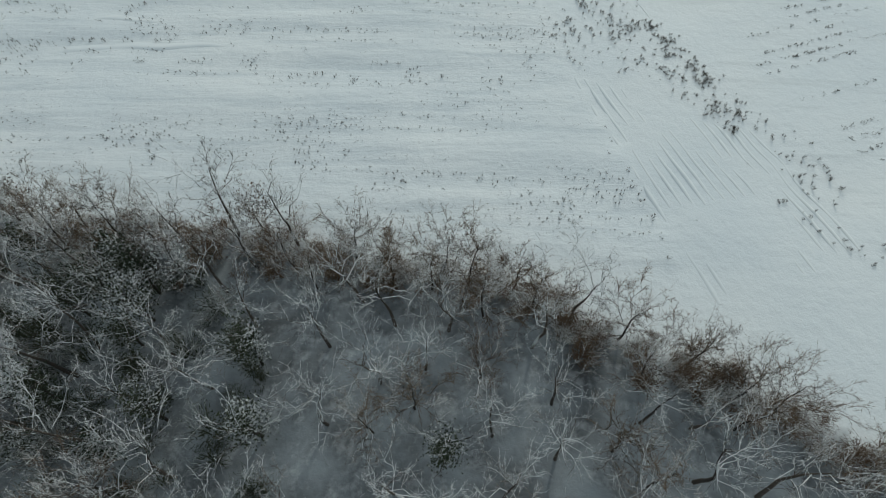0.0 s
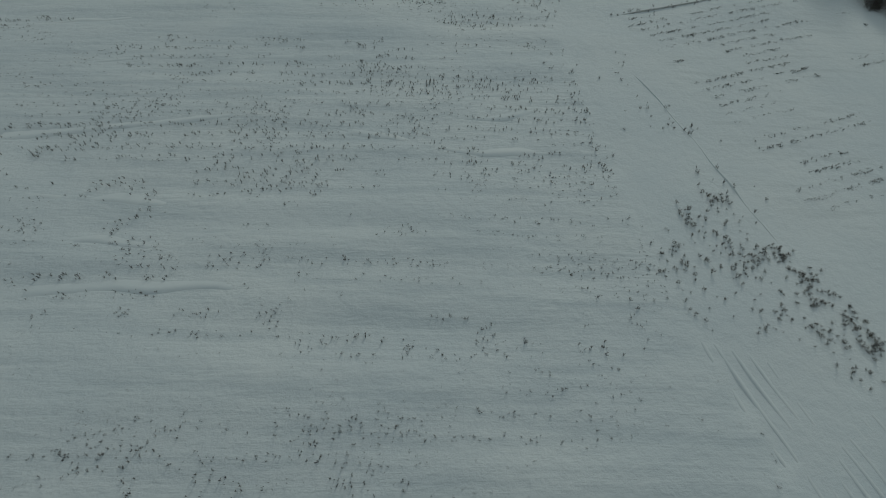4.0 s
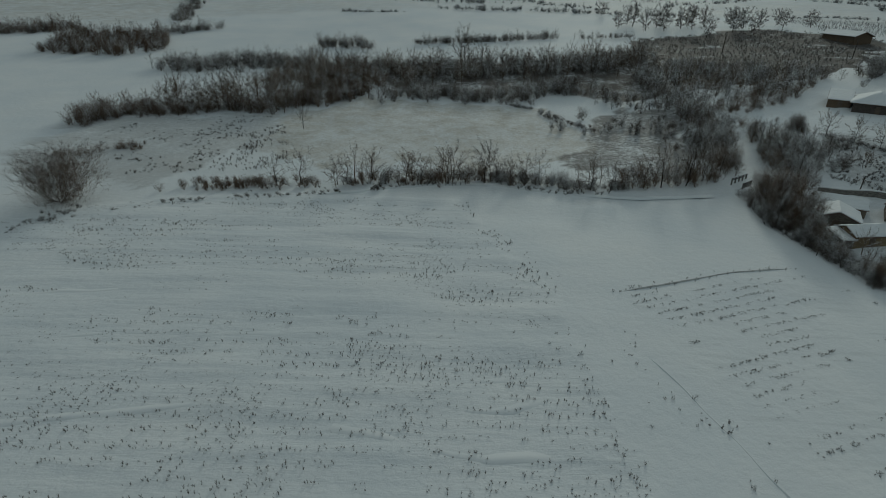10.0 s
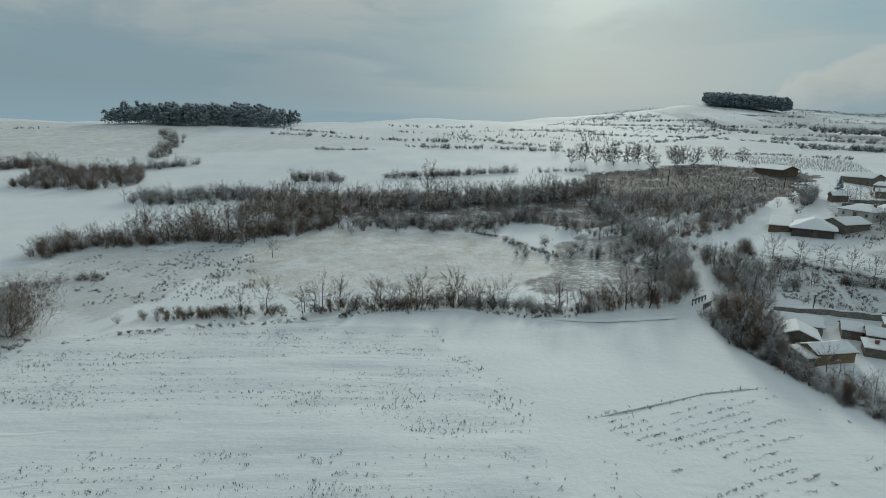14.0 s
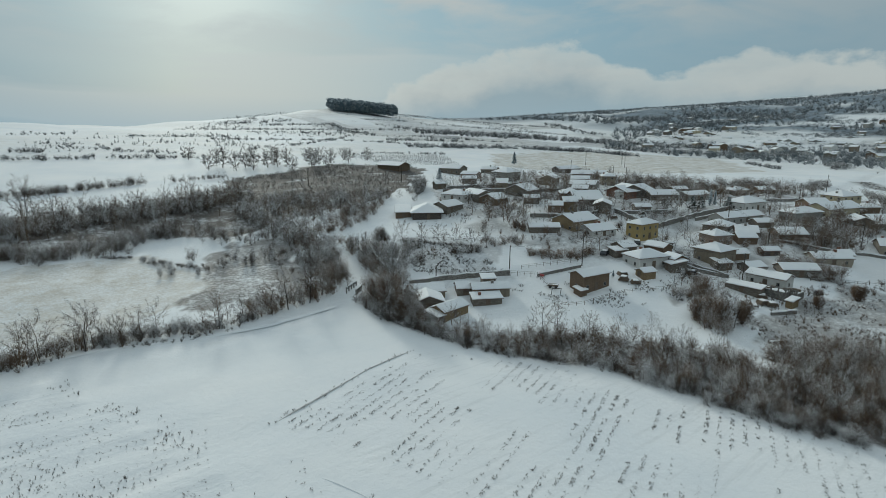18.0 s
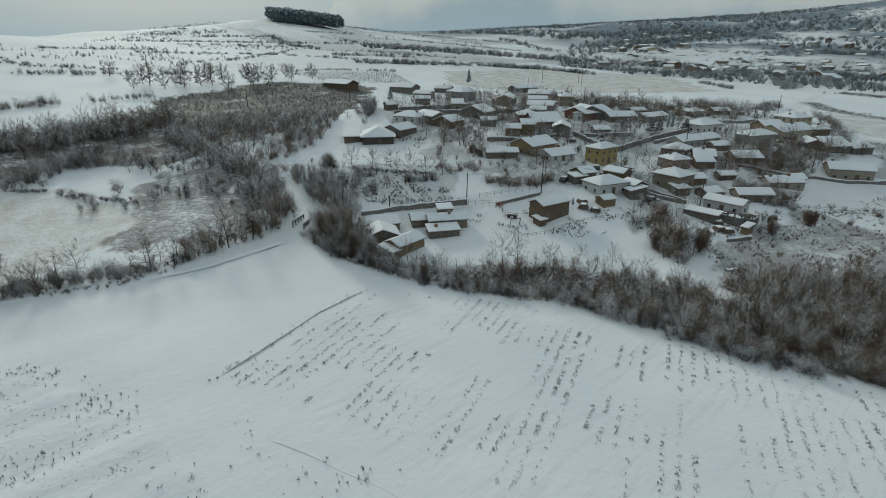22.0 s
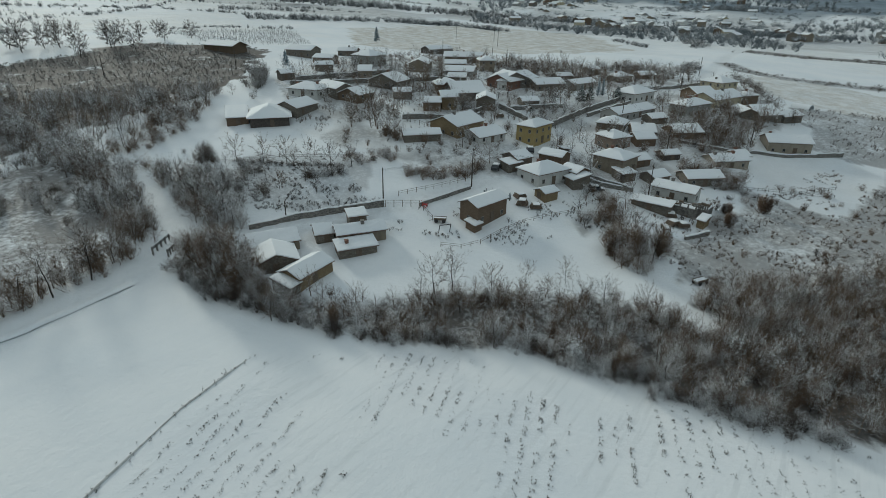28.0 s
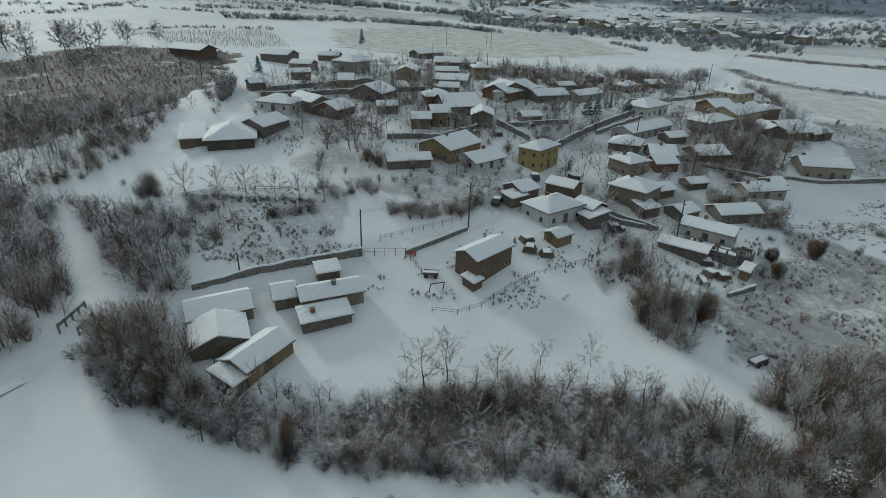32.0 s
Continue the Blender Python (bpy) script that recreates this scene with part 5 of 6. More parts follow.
stuff("garden_shrubs", spread(BIG, within(rng, VILLAGE, 110, 0.45, 14), rng, 0.45, 0.9), BRAMBLE, "dark thickets in the village gardens", "shrubs")
stuff("yard_weeds", spread(WEEDS, within(rng, VILLAGE, 1000, 0.45, 6), rng, 0.4, 1.0), BRAMBLE, "dead weeds in the village yards", "weeds")
stuff("garden_trees", spread([join(*bare_tree(140 + k, 6.0, limbs=10, subs=6, twigs=5, fork=0.22, ends=1, fat=1.3)) for k in range(4)], within(rng, VILLAGE, 120, 0.3, 12) + within(rng, [(180, 92), (200, 108), (235, 100), (225, 84), (200, 80)], 8), rng, 0.6, 1.1), TWIG, "bare garden trees between the houses", "trees")

stuff("thicket", spread(BIG, within(rng, [(73, 158), (75, 177), (84, 179), (83, 160)], 12) + within(rng, [(44, 160), (50, 186), (63, 188), (63, 168)], 9, 0.3), rng, 0.5, 1.05), BRAMBLE, "dark thicket either side of the lane", "thicket")
stuff("slope_scrub", spread(SHRUBS + LOW, within(rng, [(126, 80), (150, 86), (190, 62), (205, 30), (150, 40)], 100, 0.45, 9), rng, 0.4, 1.0), HEDGE, "scattered brown scrub on the rough slope", "scrub")

# the thicket along the creek
creek = CREEK_F + CREEK_B[::-1]
spots = [p for p in within(rng, creek, 800) if not inside(p[0], p[1], CLEARING)]
rim = along(rng, CREEK_F[:9], 2.2, 2.2)
stuff("thicket", spread(BIG, [p for p in spots if p[1] > 90], rng, 0.38, 0.82), HEDGE, "brown leafless thicket along the creek", "thicket")
stuff("thicket", spread(BIG, [p for p in spots if p[1] <= 90], rng, 0.5, 0.98), HEDGE, "brown leafless thicket where the creek widens", "thicket")
SE = [(84, 54), (96, 82), (116, 72), (132, 56), (152, 40), (165, 18), (94, 18), (89, 40)]
stuff("thicket", spread(BIG, [p for p in within(rng, SE, 540) if not inside(p[0], p[1], CLEARING)], rng, 0.55, 1.08), HEDGE, "dense russet wood where the creek widens", "thicket")
stuff("thicket", spread(BIG, [p for p in within(rng, SE, 150) if not inside(p[0], p[1], CLEARING)], rng, 0.6, 1.1), RUSSET, "russet shrubs where the creek widens", "thicket")
stuff("snowy_boughs", spread(BOUGHS, [p for p in within(rng, SE, 110) + within(rng, creek, 120) if not inside(p[0], p[1], CLEARING)], rng, 0.5, 1.05), TANBOUGH, "snow-lined boughs above the creek thicket", "branches")
stuff("snowy_crown", join(*[spread([leaf_cloud(600, 260, 1.3, 2.0, 2.6, 0.16)], [p], rng, 0.9, 1.1) for p in ((79, 85), (92, 61), (93, 66))]), SNOWLEAF, "bushes wholly laden with snow", "shrub")
stuff("brambles", spread(SHRUBS + LOW, rim, rng, 0.7, 1.2), BRAMBLE, "snow-dusted brambles at the field's edge", "brambles")
stuff("hedge_trees", spread(BELT_NEAR, along(rng, [(-33, 153), (-19, 156), (0, 158), (20, 154), (34, 154), (58, 161)], 3.0, 0.34), rng, 0.55, 0.95), TWIG, "bare trees rising from the field hedge", "trees")
creek_trees = Grove([tree_kind("tree", 80 + k, 8.0, "slender bare tree in the creek thicket", BARK, TWIG, "creek trees", limbs=11, subs=6, twigs=6, fork=0.22, ends=2) for k in range(4)]
                    + [tree_kind("tree", 90 + k, 6.0, "snow-dusted shrubby tree in the creek thicket", BARK, FROST, "creek trees", limbs=12, subs=6, twigs=6, fork=0.12, ends=1) for k in range(2)], 9)
for p in within(rng, creek, 105):
    if not inside(p[0], p[1], CLEARING):
        creek_trees.put(p[0], p[1], 0.62)

frosty = Grove([tree_kind("tree", 150 + k, 6.5, "spreading tree with every bough lined with snow", BOUGH, FROST, "snow-lined trees", limbs=12, subs=7, twigs=5, fork=0.18, ends=1, slim=1.2, fat=1.4, reach=1.25, crook=0.6) for k in range(3)], 18)
for x, y, s in ((62, 126, 0.8), (56.5, 136, 1.0), (59, 139, 0.9), (76, 96, 0.7), (93, 90, 0.8), (103, 70, 1.0), (108, 63, 1.0), (98, 60, 0.9), (92, 68, 0.8), (85, 80, 0.8), (79, 92, 0.7), (69, 108, 0.7), (66, 115, 0.7),
                (116, 60, 1.0), (124, 52, 1.0), (96, 50, 0.9), (104, 45, 1.0), (90, 58, 0.8)):
    frosty.put(x, y, s)

# single trees and rows
lone = Grove([tree_kind("tree", 100 + k, 7.0, "bare spreading tree standing in snow", BARK, TWIG, "standing trees", limbs=11, subs=6, twigs=6, fork=0.25, ends=2) for k in range(4)], 12)
for x, y, s in ((81.5, 111.5, 1.3), (84, 109.5, 1.2), (89, 104.5, 0.75), (95, 101, 0.75), (99, 95, 0.7), (97, 89.5, 0.6), (59.5, 136.5, 1.15), (61, 139, 1.25), (58, 125, 0.8),
                (69, 151, 0.8), (60, 142, 1.1), (62, 144, 1.1), (63, 140, 1.0), (-51, 194, 0.95), (-14.5, 154, 1.15), (0, 156, 1.2), (-41, 151, 1.2), (-46, 150, 1.0), (-33, 152, 1.0),
                (36, 154, 1.1), (40, 154, 1.2), (46, 155, 1.25), (28, 152, 1.0), (51, 158, 1.1), (-18, 155, 1.0), (-4, 277, 2.2), (14, 273, 1.6), (-2, 291, 1.9), (-14, 268, 1.5), (116, 93, 0.9), (114, 89, 1.0), (115, 87, 1.0), (117, 85, 1.0), (123, 85, 0.9),
                (126, 91, 0.8), (131, 96, 0.8), (113, 91, 0.9), (120, 88, 1.0)):
    lone.put(x, y, s)


pale = Grove([tree_kind("tree", 130 + k, 7.6, "pale tan-twigged bare tree in the field hedge", TANBOUGH, TANBOUGH, "pale hedge trees", limbs=11, subs=7, twigs=6, fork=0.2, ends=2, fat=1.2) for k in range(2)], 16)
for x, y, s in ((-33, 150, 0.9), (-18, 154, 1.0), (-7, 158, 1.1), (0.5, 161, 1.15), (13, 159, 0.9), (24, 155.5, 1.0)):
    pale.put(x, y, s)


def great_shrub(x, y, tall, seed, label, wide=0.38, twigs=2000):
    """One large round many-stemmed shrub."""
    root = new("great_shrub")
    root.location = (x, y, gz(x, y) - 0.1)
    part("trunk", array_mesh("trunk", *bush(seed, tall * 0.8, 16, 30, 0, wide * 0.9, 0.07), BARK), None, root)
    part("crown", array_mesh("crown", *bush(seed, tall, 14, 220, twigs, wide, 0.04), RUSSET), None, root)
    return tagged(root, label, "shrub", "great shrubs")


great_shrub(-87, 139, 11.5, 401, "large round brown shrub at the field's corner", 0.72, 4200)
for k, (x, y, s) in enumerate(((60.5, 141.5, 9.0), (61.5, 136, 8.0), (60, 147, 8.0), (63.5, 145, 8.5), (61, 131, 6.0))):
    great_shrub(x, y, s, 410 + k, "tall bare willow clump where creek meets lane")
for k, (x, y, s) in enumerate(((118, 88, 6.5), (121, 85, 6.0), (115, 92, 5.0), (144, 76, 3.5), (156, 71, 4.5), (150, 78, 3.0))):
    great_shrub(x, y, s, 420 + k, "bare brown shrub on the rough slope")
orchard = Grove([tree_kind("orchard_tree", 110 + k, 5.2, "small bare fruit tree on snow", BARK, TWIG, "fruit trees", limbs=10, subs=6, twigs=5, fork=0.25, ends=1, fat=1.5) for k in range(3)], 14)
for x, y in ((90.6, 178.6), (94.6, 173.6), (98.1, 169.1), (100.9, 163.4), (103.4, 159.5), (106.9, 155.8)):
    orchard.put(x, y, 1.3)
old_orchard = Grove([tree_kind("orchard_tree", 115 + k, 5.2, "spreading old fruit tree above the village", BARK, BRAMBLE, "fruit trees", limbs=14, subs=8, twigs=5, fork=0.18, ends=1, fat=2.4, slim=1.4, reach=1.25) for k in range(3)], 15)
for x, y in ((88, 412), (86, 364), (96, 370), (99, 356), (107, 363), (118, 356), (123, 353), (121, 329), (142, 343), (160, 356), (176, 366), (95, 378), (108, 353), (127, 368), (140, 342),
             (150, 352), (133, 362), (113, 372), (170, 350), (186, 352), (152, 372), (145, 330)):
    old_orchard.put(x, y, 1.9)
for p in within(rng, [(150, 135), (130, 165), (150, 215), (220, 235), (260, 180), (240, 110), (200, 92), (165, 108)], 60):
    orchard.put(p[0], p[1], 1.0)
for p in within(rng, [(165, 84), (200, 96), (250, 92), (240, 72), (205, 80)], 16):
    orchard.put(p[0], p[1], 1.1)
for p in within(rng, [(70, 160), (78, 182), (100, 172), (96, 146)], 9):
    orchard.put(p[0], p[1], 0.8)
BELT = [join(*bare_tree(120 + k, 7.5, limbs=10, subs=6, twigs=4, fork=0.2, ends=1, fat=1.9)) for k in range(4)]
belt = within(rng, [(-60, 207), (-112, 203), (-100, 212), (-50, 232)], 46) + within(rng, [(-40, 245), (-70, 240), (-75, 262), (80, 285), (70, 250)], 60)
stuff("belt_trees", spread(BELT, belt, rng, 0.95, 1.6), TWIG, "bare trees rising from the scrub belt", "trees")
stuff("stream_trees", spread(BELT, within(rng, [(60, 166), (70, 172), (74, 220), (110, 232), (80, 262), (62, 230)], 36), rng, 0.6, 1.1), TWIG, "bare trees along the stream", "trees")

# weeds and stubble that stand out of the snow
TUFT = [bush(200 + k, 0.5, 3, 5, 9, 0.55, 0.038) for k in range(6)]
q = rng.uniform([-100, 28], [30, 148], (90000, 2))
q = q[inside(q[:, 0], q[:, 1], FIELD_W)]
rowed = np.abs(((q[:, 1] + 0.9 * np.sin(q[:, 0] * 0.06) + 0.7 * lumps(q[:, 0], q[:, 1], 30, 41)) / 2.1) % 1 - 0.5) < 0.24 + 0.26 * (lumps(q[:, 0], q[:, 1], 5, 47) > 0.6)
dense = lumps(q[:, 0] / 2.5, q[:, 1], 6, 44) * 0.6 + lumps(q[:, 0] / 1.5, q[:, 1], 1.5, 45) * 0.4
q = q[rowed & (dense > 0.38 + 0.06 * (q[:, 1] > 95))]
stuff("weed_tufts", spread(TUFT, q[:15000], rng, 0.2, 0.68, 0.03), STALK, "dark dry weed tufts in loose rows through the snow", "weeds")
q = rng.uniform([15, 5], [95, 119], (150000, 2))
q = q[inside(q[:, 0], q[:, 1], FIELD_E)]
ca, sa = math.cos(radians(21.5)), math.sin(radians(21.5))
u, v = q[:, 0] * ca + q[:, 1] * sa, -q[:, 0] * sa + q[:, 1] * ca
keep = (np.abs((v / 1.75) % 1 - 0.5) < 0.17) & (lumps(np.floor(v / 1.75), np.zeros(len(v)), 1, 51) * 0.4 + lumps(u, v, 9, 52) * 0.55 > 0.38) & (lumps(u, v, 0.55, 53) > 0.46)
keep &= near_line(q[:, 0], q[:, 1], BALK) > 7
q = q[keep]
stuff("maize_stubble", spread(TUFT, q[:15000], rng, 0.18, 0.6, 0.03), STALK, "rows of dry maize stubble standing in snow", "stubble")
PATCH = [(16, 69), (22, 71), (26, 62), (30, 53), (34, 47), (32, 43), (27, 47), (23, 53), (16, 52), (12, 59)]
TAIL = [(29, 51), (34, 48), (38, 45), (43, 36), (44, 26), (38, 26), (34, 31), (32, 37), (30, 44)]
clumps = within(rng, PATCH, 46, 0.2, 4) + along(rng, [(25, 63), (28, 57), (31, 51)], 1.8, 2.2) + along(rng, [(18, 66), (21, 63)], 2.0, 1.6)
heads = [(a + rng.normal(0, 0.55), c + rng.normal(0, 0.55)) for a, c in clumps for _ in range(int(rng.integers(2, 8)))]
stuff("weed_patch", spread(WEEDS, heads + within(rng, PATCH, 130, 0.3, 2), rng, 0.2, 0.62), STALK, "dense patch of dark dead weeds on the field balk", "weeds")
stuff("weed_patch", spread(WEEDS, within(rng, TAIL, 110, 0.45, 3), rng, 0.15, 0.55), STALK, "thinning dead weeds along the field balk", "weeds")
stuff("balk_weeds", spread(TUFT, along(rng, [(p[0] - 0.8, p[1] - 0.5) for p in BALK[:9]], 3.5, 2.4, 0.5), rng, 0.4, 1.1), STALK, "dry weeds along the field balk", "weeds")
stuff("balk_weeds", spread(TUFT, along(rng, [(-5, 130), (3, 108), (8, 88), (10, 70), (10, 52), (13, 38), (18, 28)], 8.0, 1.1, 0.5), rng, 0.4, 1.2), STALK, "scattered dry weeds beside the ploughed strip", "weeds")
stuff("edge_weeds", spread(TUFT, along(rng, EDGE, 0.9, 1.6), rng, 0.5, 0.9), STALK, "dry weeds along the furrow", "weeds")
stuff("field_weeds", spread(WEEDS, within(rng, BROWN, 2600, 0.2, 6), rng, 0.5, 1.15), STALK, "brown dead weeds of the fallow field", "weeds")
stuff("bank_weeds", spread(WEEDS, within(rng, [(112, 76), (135, 96), (160, 80), (205, 60), (190, 40), (150, 44)], 1100, 0.35, 5), rng, 0.4, 1.0), RUSSET, "rough dead grass and weeds on the slope", "weeds")
stuff("bank_weeds", spread(WEEDS, within(rng, [(80, 152), (84, 180), (105, 162), (100, 140)], 420, 0.4, 4), rng, 0.4, 1.0), STALK, "dead grass tufts on the bank above the wall", "weeds")
stuff("rough_grass", spread(WEEDS, within(rng, ROUGH_E, 700, 0.3, 6), rng, 0.5, 1.1), BRAMBLE, "rough dead weeds east of the houses", "weeds")
stuff("yard_weeds", spread(WEEDS, within(rng, [(118, 204), (150, 186), (142, 166), (118, 182)], 300, 0.4, 5), rng, 0.4, 1.0), BRAMBLE, "dead weeds on the slope below the barn", "weeds")
stuff("garden_weeds", spread(WEEDS, within(rng, [(92, 132), (112, 133), (135, 112), (128, 96), (105, 108)], 320, 0.55, 4), rng, 0.3, 0.8), STALK, "dead weeds in the snowy garden", "weeds")
stuff("meadow_weeds", spread(WEEDS, within(rng, [(-110, 150), (-100, 200), (-60, 205), (-45, 160)], 700, 0.45, 5), rng, 0.4, 1.0), STALK, "dead grass tufts of the rough pasture", "weeds")

# far woods
PINES = [round_pine(300 + k, 9.0) for k in range(5)]
ridge = within(rng, [(-285, 528), (-240, 536), (-190, 548), (-132, 548), (-124, 590), (-180, 625), (-295, 605)], 850)
tallest = [p for p in ridge if abs(p[0] + 215) < 55]
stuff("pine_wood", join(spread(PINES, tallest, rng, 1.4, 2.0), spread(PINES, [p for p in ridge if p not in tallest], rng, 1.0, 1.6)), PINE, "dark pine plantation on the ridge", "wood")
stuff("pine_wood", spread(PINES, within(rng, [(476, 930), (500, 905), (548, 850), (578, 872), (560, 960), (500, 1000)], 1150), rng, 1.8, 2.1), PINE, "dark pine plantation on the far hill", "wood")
FARS = [bush(310 + k, 3.6, 4, 14, 40, 0.7, 0.19) for k in range(5)]
JUNIPER = [conifer(320 + k, 4.0, 4, 6) for k in range(3)]


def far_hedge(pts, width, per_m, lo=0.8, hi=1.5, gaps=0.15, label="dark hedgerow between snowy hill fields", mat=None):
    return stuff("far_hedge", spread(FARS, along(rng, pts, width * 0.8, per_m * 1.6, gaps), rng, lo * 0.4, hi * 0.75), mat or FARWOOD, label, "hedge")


far_hedge([(300, 455), (393, 422), (479, 379), (470, 330)], 16, 0.9, 1.2, 2.0)
far_hedge([(266, 746), (364, 732), (330, 628), (336, 575)], 8, 0.35)
far_hedge([(440, 678), (453, 617), (489, 624)], 14, 0.4)
far_hedge([(316, 523), (358, 518), (402, 502)], 12, 0.5)
far_hedge([(882, 760), (787, 619), (773, 574)], 25, 0.35, 1.2, 2.2)
far_hedge([(430, 600), (482, 581), (559, 548), (619, 515), (723, 451), (775, 350)], 30, 0.8, 1.6, 2.8)
far_hedge([(974, 431), (1035, 318), (1141, 210)], 60, 0.8, 1.8, 3.2, label="haze-grey valley wood", mat=HAZED_WOOD)
far_hedge([(932, 594), (1153, 563), (1351, 521)], 60, 0.6, 1.8, 3.2, label="haze-grey valley wood", mat=HAZED_WOOD)
far_hedge([(505, 232), (454, 191)], 5, 0.7, 0.8, 1.3)
far_hedge([(660, 212), (600, 195), (495, 159)], 12, 0.35, 1.0, 2.0)
far_hedge([(752, 312), (784, 230), (795, 155), (800, 60)], 35, 0.9, 1.5, 2.6, label="trees round the valley village", mat=HAZED_WOOD)
far_hedge([(1136, 760), (1434, 620), (1358, 408)], 90, 0.6, 2.0, 3.6, label="haze-grey valley wood", mat=HAZED_WOOD)
far_hedge([(426, 437), (460, 395)], 10, 0.7)
far_hedge([(-78, 416), (-58, 414), (-41, 418)], 4, 0.9, 0.5, 0.9, 0.0, "strip of scrub in the wide snowy field")
far_hedge([(-125, 530), (-100, 520), (-72, 506)], 6, 0.5, 0.5, 0.9)
far_hedge([(26, 505), (52, 481), (75, 455), (100, 440)], 14, 0.45, 0.5, 1.0)
far_hedge([(-30, 540), (22, 525), (60, 510)], 8, 0.3, 0.4, 0.8)
far_hedge([(215, 639), (293, 610), (354, 614)], 14, 0.3, 0.7, 1.3)
far_hedge([(142, 462), (209, 493), (279, 552)], 9, 0.35, 0.6, 1.1)
far_hedge([(231, 788), (318, 814), (420, 850)], 30, 0.3, 0.9, 1.6)
far_hedge([(195, 395), (235, 400), (282, 385)], 6, 0.5, 0.5, 0.9)
far_hedge([(-350, 462), (-303, 488)], 6, 0.3, 0.4, 0.8)
far_hedge([(-30, 600), (10, 610), (60, 640)], 20, 0.25, 0.5, 1.2)
far_hedge([(310, 30), (420, 10), (560, 30)], 8, 0.25, 0.5, 1.0)
far_hedge([(560, 420), (640, 330), (720, 250)], 20, 0.5, 1.2, 2.2)
dots = within(rng, [(120, 640), (250, 560), (420, 560), (620, 560), (800, 760), (800, 1000), (560, 1050), (300, 960)], 1500, 0.50, 55)
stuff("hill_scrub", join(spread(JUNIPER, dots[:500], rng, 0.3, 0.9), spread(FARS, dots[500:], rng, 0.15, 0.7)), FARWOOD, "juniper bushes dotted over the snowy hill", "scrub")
dots = within(rng, [(0, 470), (130, 440), (220, 520), (160, 640), (20, 560)], 260, 0.45, 25)
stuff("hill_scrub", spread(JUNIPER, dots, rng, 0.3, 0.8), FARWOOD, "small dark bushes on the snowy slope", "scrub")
for pts_ in ([(150, 560), (260, 520), (330, 470)], [(180, 690), (300, 660), (420, 640)], [(380, 560), (430, 520), (470, 460)], [(90, 600), (180, 580)], [(300, 880), (420, 800), (520, 760)], [(560, 700), (640, 640), (700, 580)], [(600, 860), (720, 780), (820, 700)], [(-130, 500), (-60, 480), (20, 470)], [(-20, 440), (60, 430), (130, 410)]):
    far_hedge(pts_, 9, 0.5, 0.5, 1.2, 0.2)
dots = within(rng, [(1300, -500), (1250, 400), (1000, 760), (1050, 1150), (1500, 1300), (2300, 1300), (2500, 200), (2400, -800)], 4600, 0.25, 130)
stuff("mountain_wood", spread(FARS, dots, rng, 1.4, 3.0), HAZED_WOOD, "haze-grey forest on the mountainside", "wood")
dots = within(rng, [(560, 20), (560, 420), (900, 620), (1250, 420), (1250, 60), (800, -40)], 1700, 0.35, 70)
stuff("valley_trees", spread(FARS, dots, rng, 0.8, 2.2), HAZED_WOOD, "bare trees scattered through the valley", "trees")
VINE = [bush(330 + k, 1.7, 2, 4, 8, 0.2, 0.05) for k in range(3)]
vines = [(a + rng.normal(0, 0.3), c + rng.normal(0, 0.3)) for k in range(34) for a, c in ((180 + k * 2.6 - j * 0.6, 379 - j * 2.2) for j in range(34)) if inside(a, c, [(189, 381), (275, 378), (224, 300), (182, 318)]) and rng.random() < 0.9]
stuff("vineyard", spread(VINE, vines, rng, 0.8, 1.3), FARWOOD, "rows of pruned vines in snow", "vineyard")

# ---------- things of the village ----------
def ribbon(pts, step=2.0):
    """Even points along a polyline."""
    res = []
    for (ax, ay), (bx, by) in zip(pts, pts[1:]):
        n = max(1, int(math.hypot(bx - ax, by - ay) / step))
        res += [(ax + (bx - ax) * k / n, ay + (by - ay) * k / n) for k in range(n)]
    return res + [pts[-1]]


def stone_wall(pts, tall, thick, label="old dry-stone wall capped with snow", mat=None):
    """A wall that follows the ground, with snow on its top."""
    rng = random.Random(int(pts[0][0] * 7 + pts[0][1]))
    line = ribbon(pts, 1.6)
    root = new("stone_wall")
    root.location = (*line[0], gz(*line[0]))
    body, cap = Shape(), Shape()
    prev = None
    bv, cv = [], []
    for k, (x, y) in enumerate(line):
        a, b = line[max(0, k - 1)], line[min(len(line) - 1, k + 1)]
        d = Vector((b[0] - a[0], b[1] - a[1], 0)).normalized()
        n = Vector((-d.y, d.x, 0)) * (thick / 2)
        z = gz(x, y) - root.location.z
        h = tall * rng.uniform(0.85, 1.1)
        o = Vector((x - line[0][0], y - line[0][1], z))
        bv += [o - n - Vector((0, 0, 0.6)), o + n - Vector((0, 0, 0.6)), o + n * 0.85 + Vector((0, 0, h)), o - n * 0.85 + Vector((0, 0, h))]
        m = n * 1.02
        cv += [o - m + Vector((0, 0, h - 0.02)), o + m + Vector((0, 0, h - 0.02)), o + m * 0.7 + Vector((0, 0, h + 0.2)), o - m * 0.7 + Vector((0, 0, h + 0.22))]
    for s, vs in ((body, bv), (cap, cv)):
        fs = [(0, 3, 2, 1), tuple(len(vs) - 4 + i for i in range(4))]
        for k in range(len(line) - 1):
            fs += [(k * 4 + i, k * 4 + (i + 1) % 4, k * 4 + 4 + (i + 1) % 4, k * 4 + 4 + i) for i in range(4)]
        s.add(vs, fs)
    part("body", body, mat or FIELDSTONE, root)
    part("snow_cap", cap, SNOW, root, "snow lying along the top")
    return tagged(root, label, "wall")


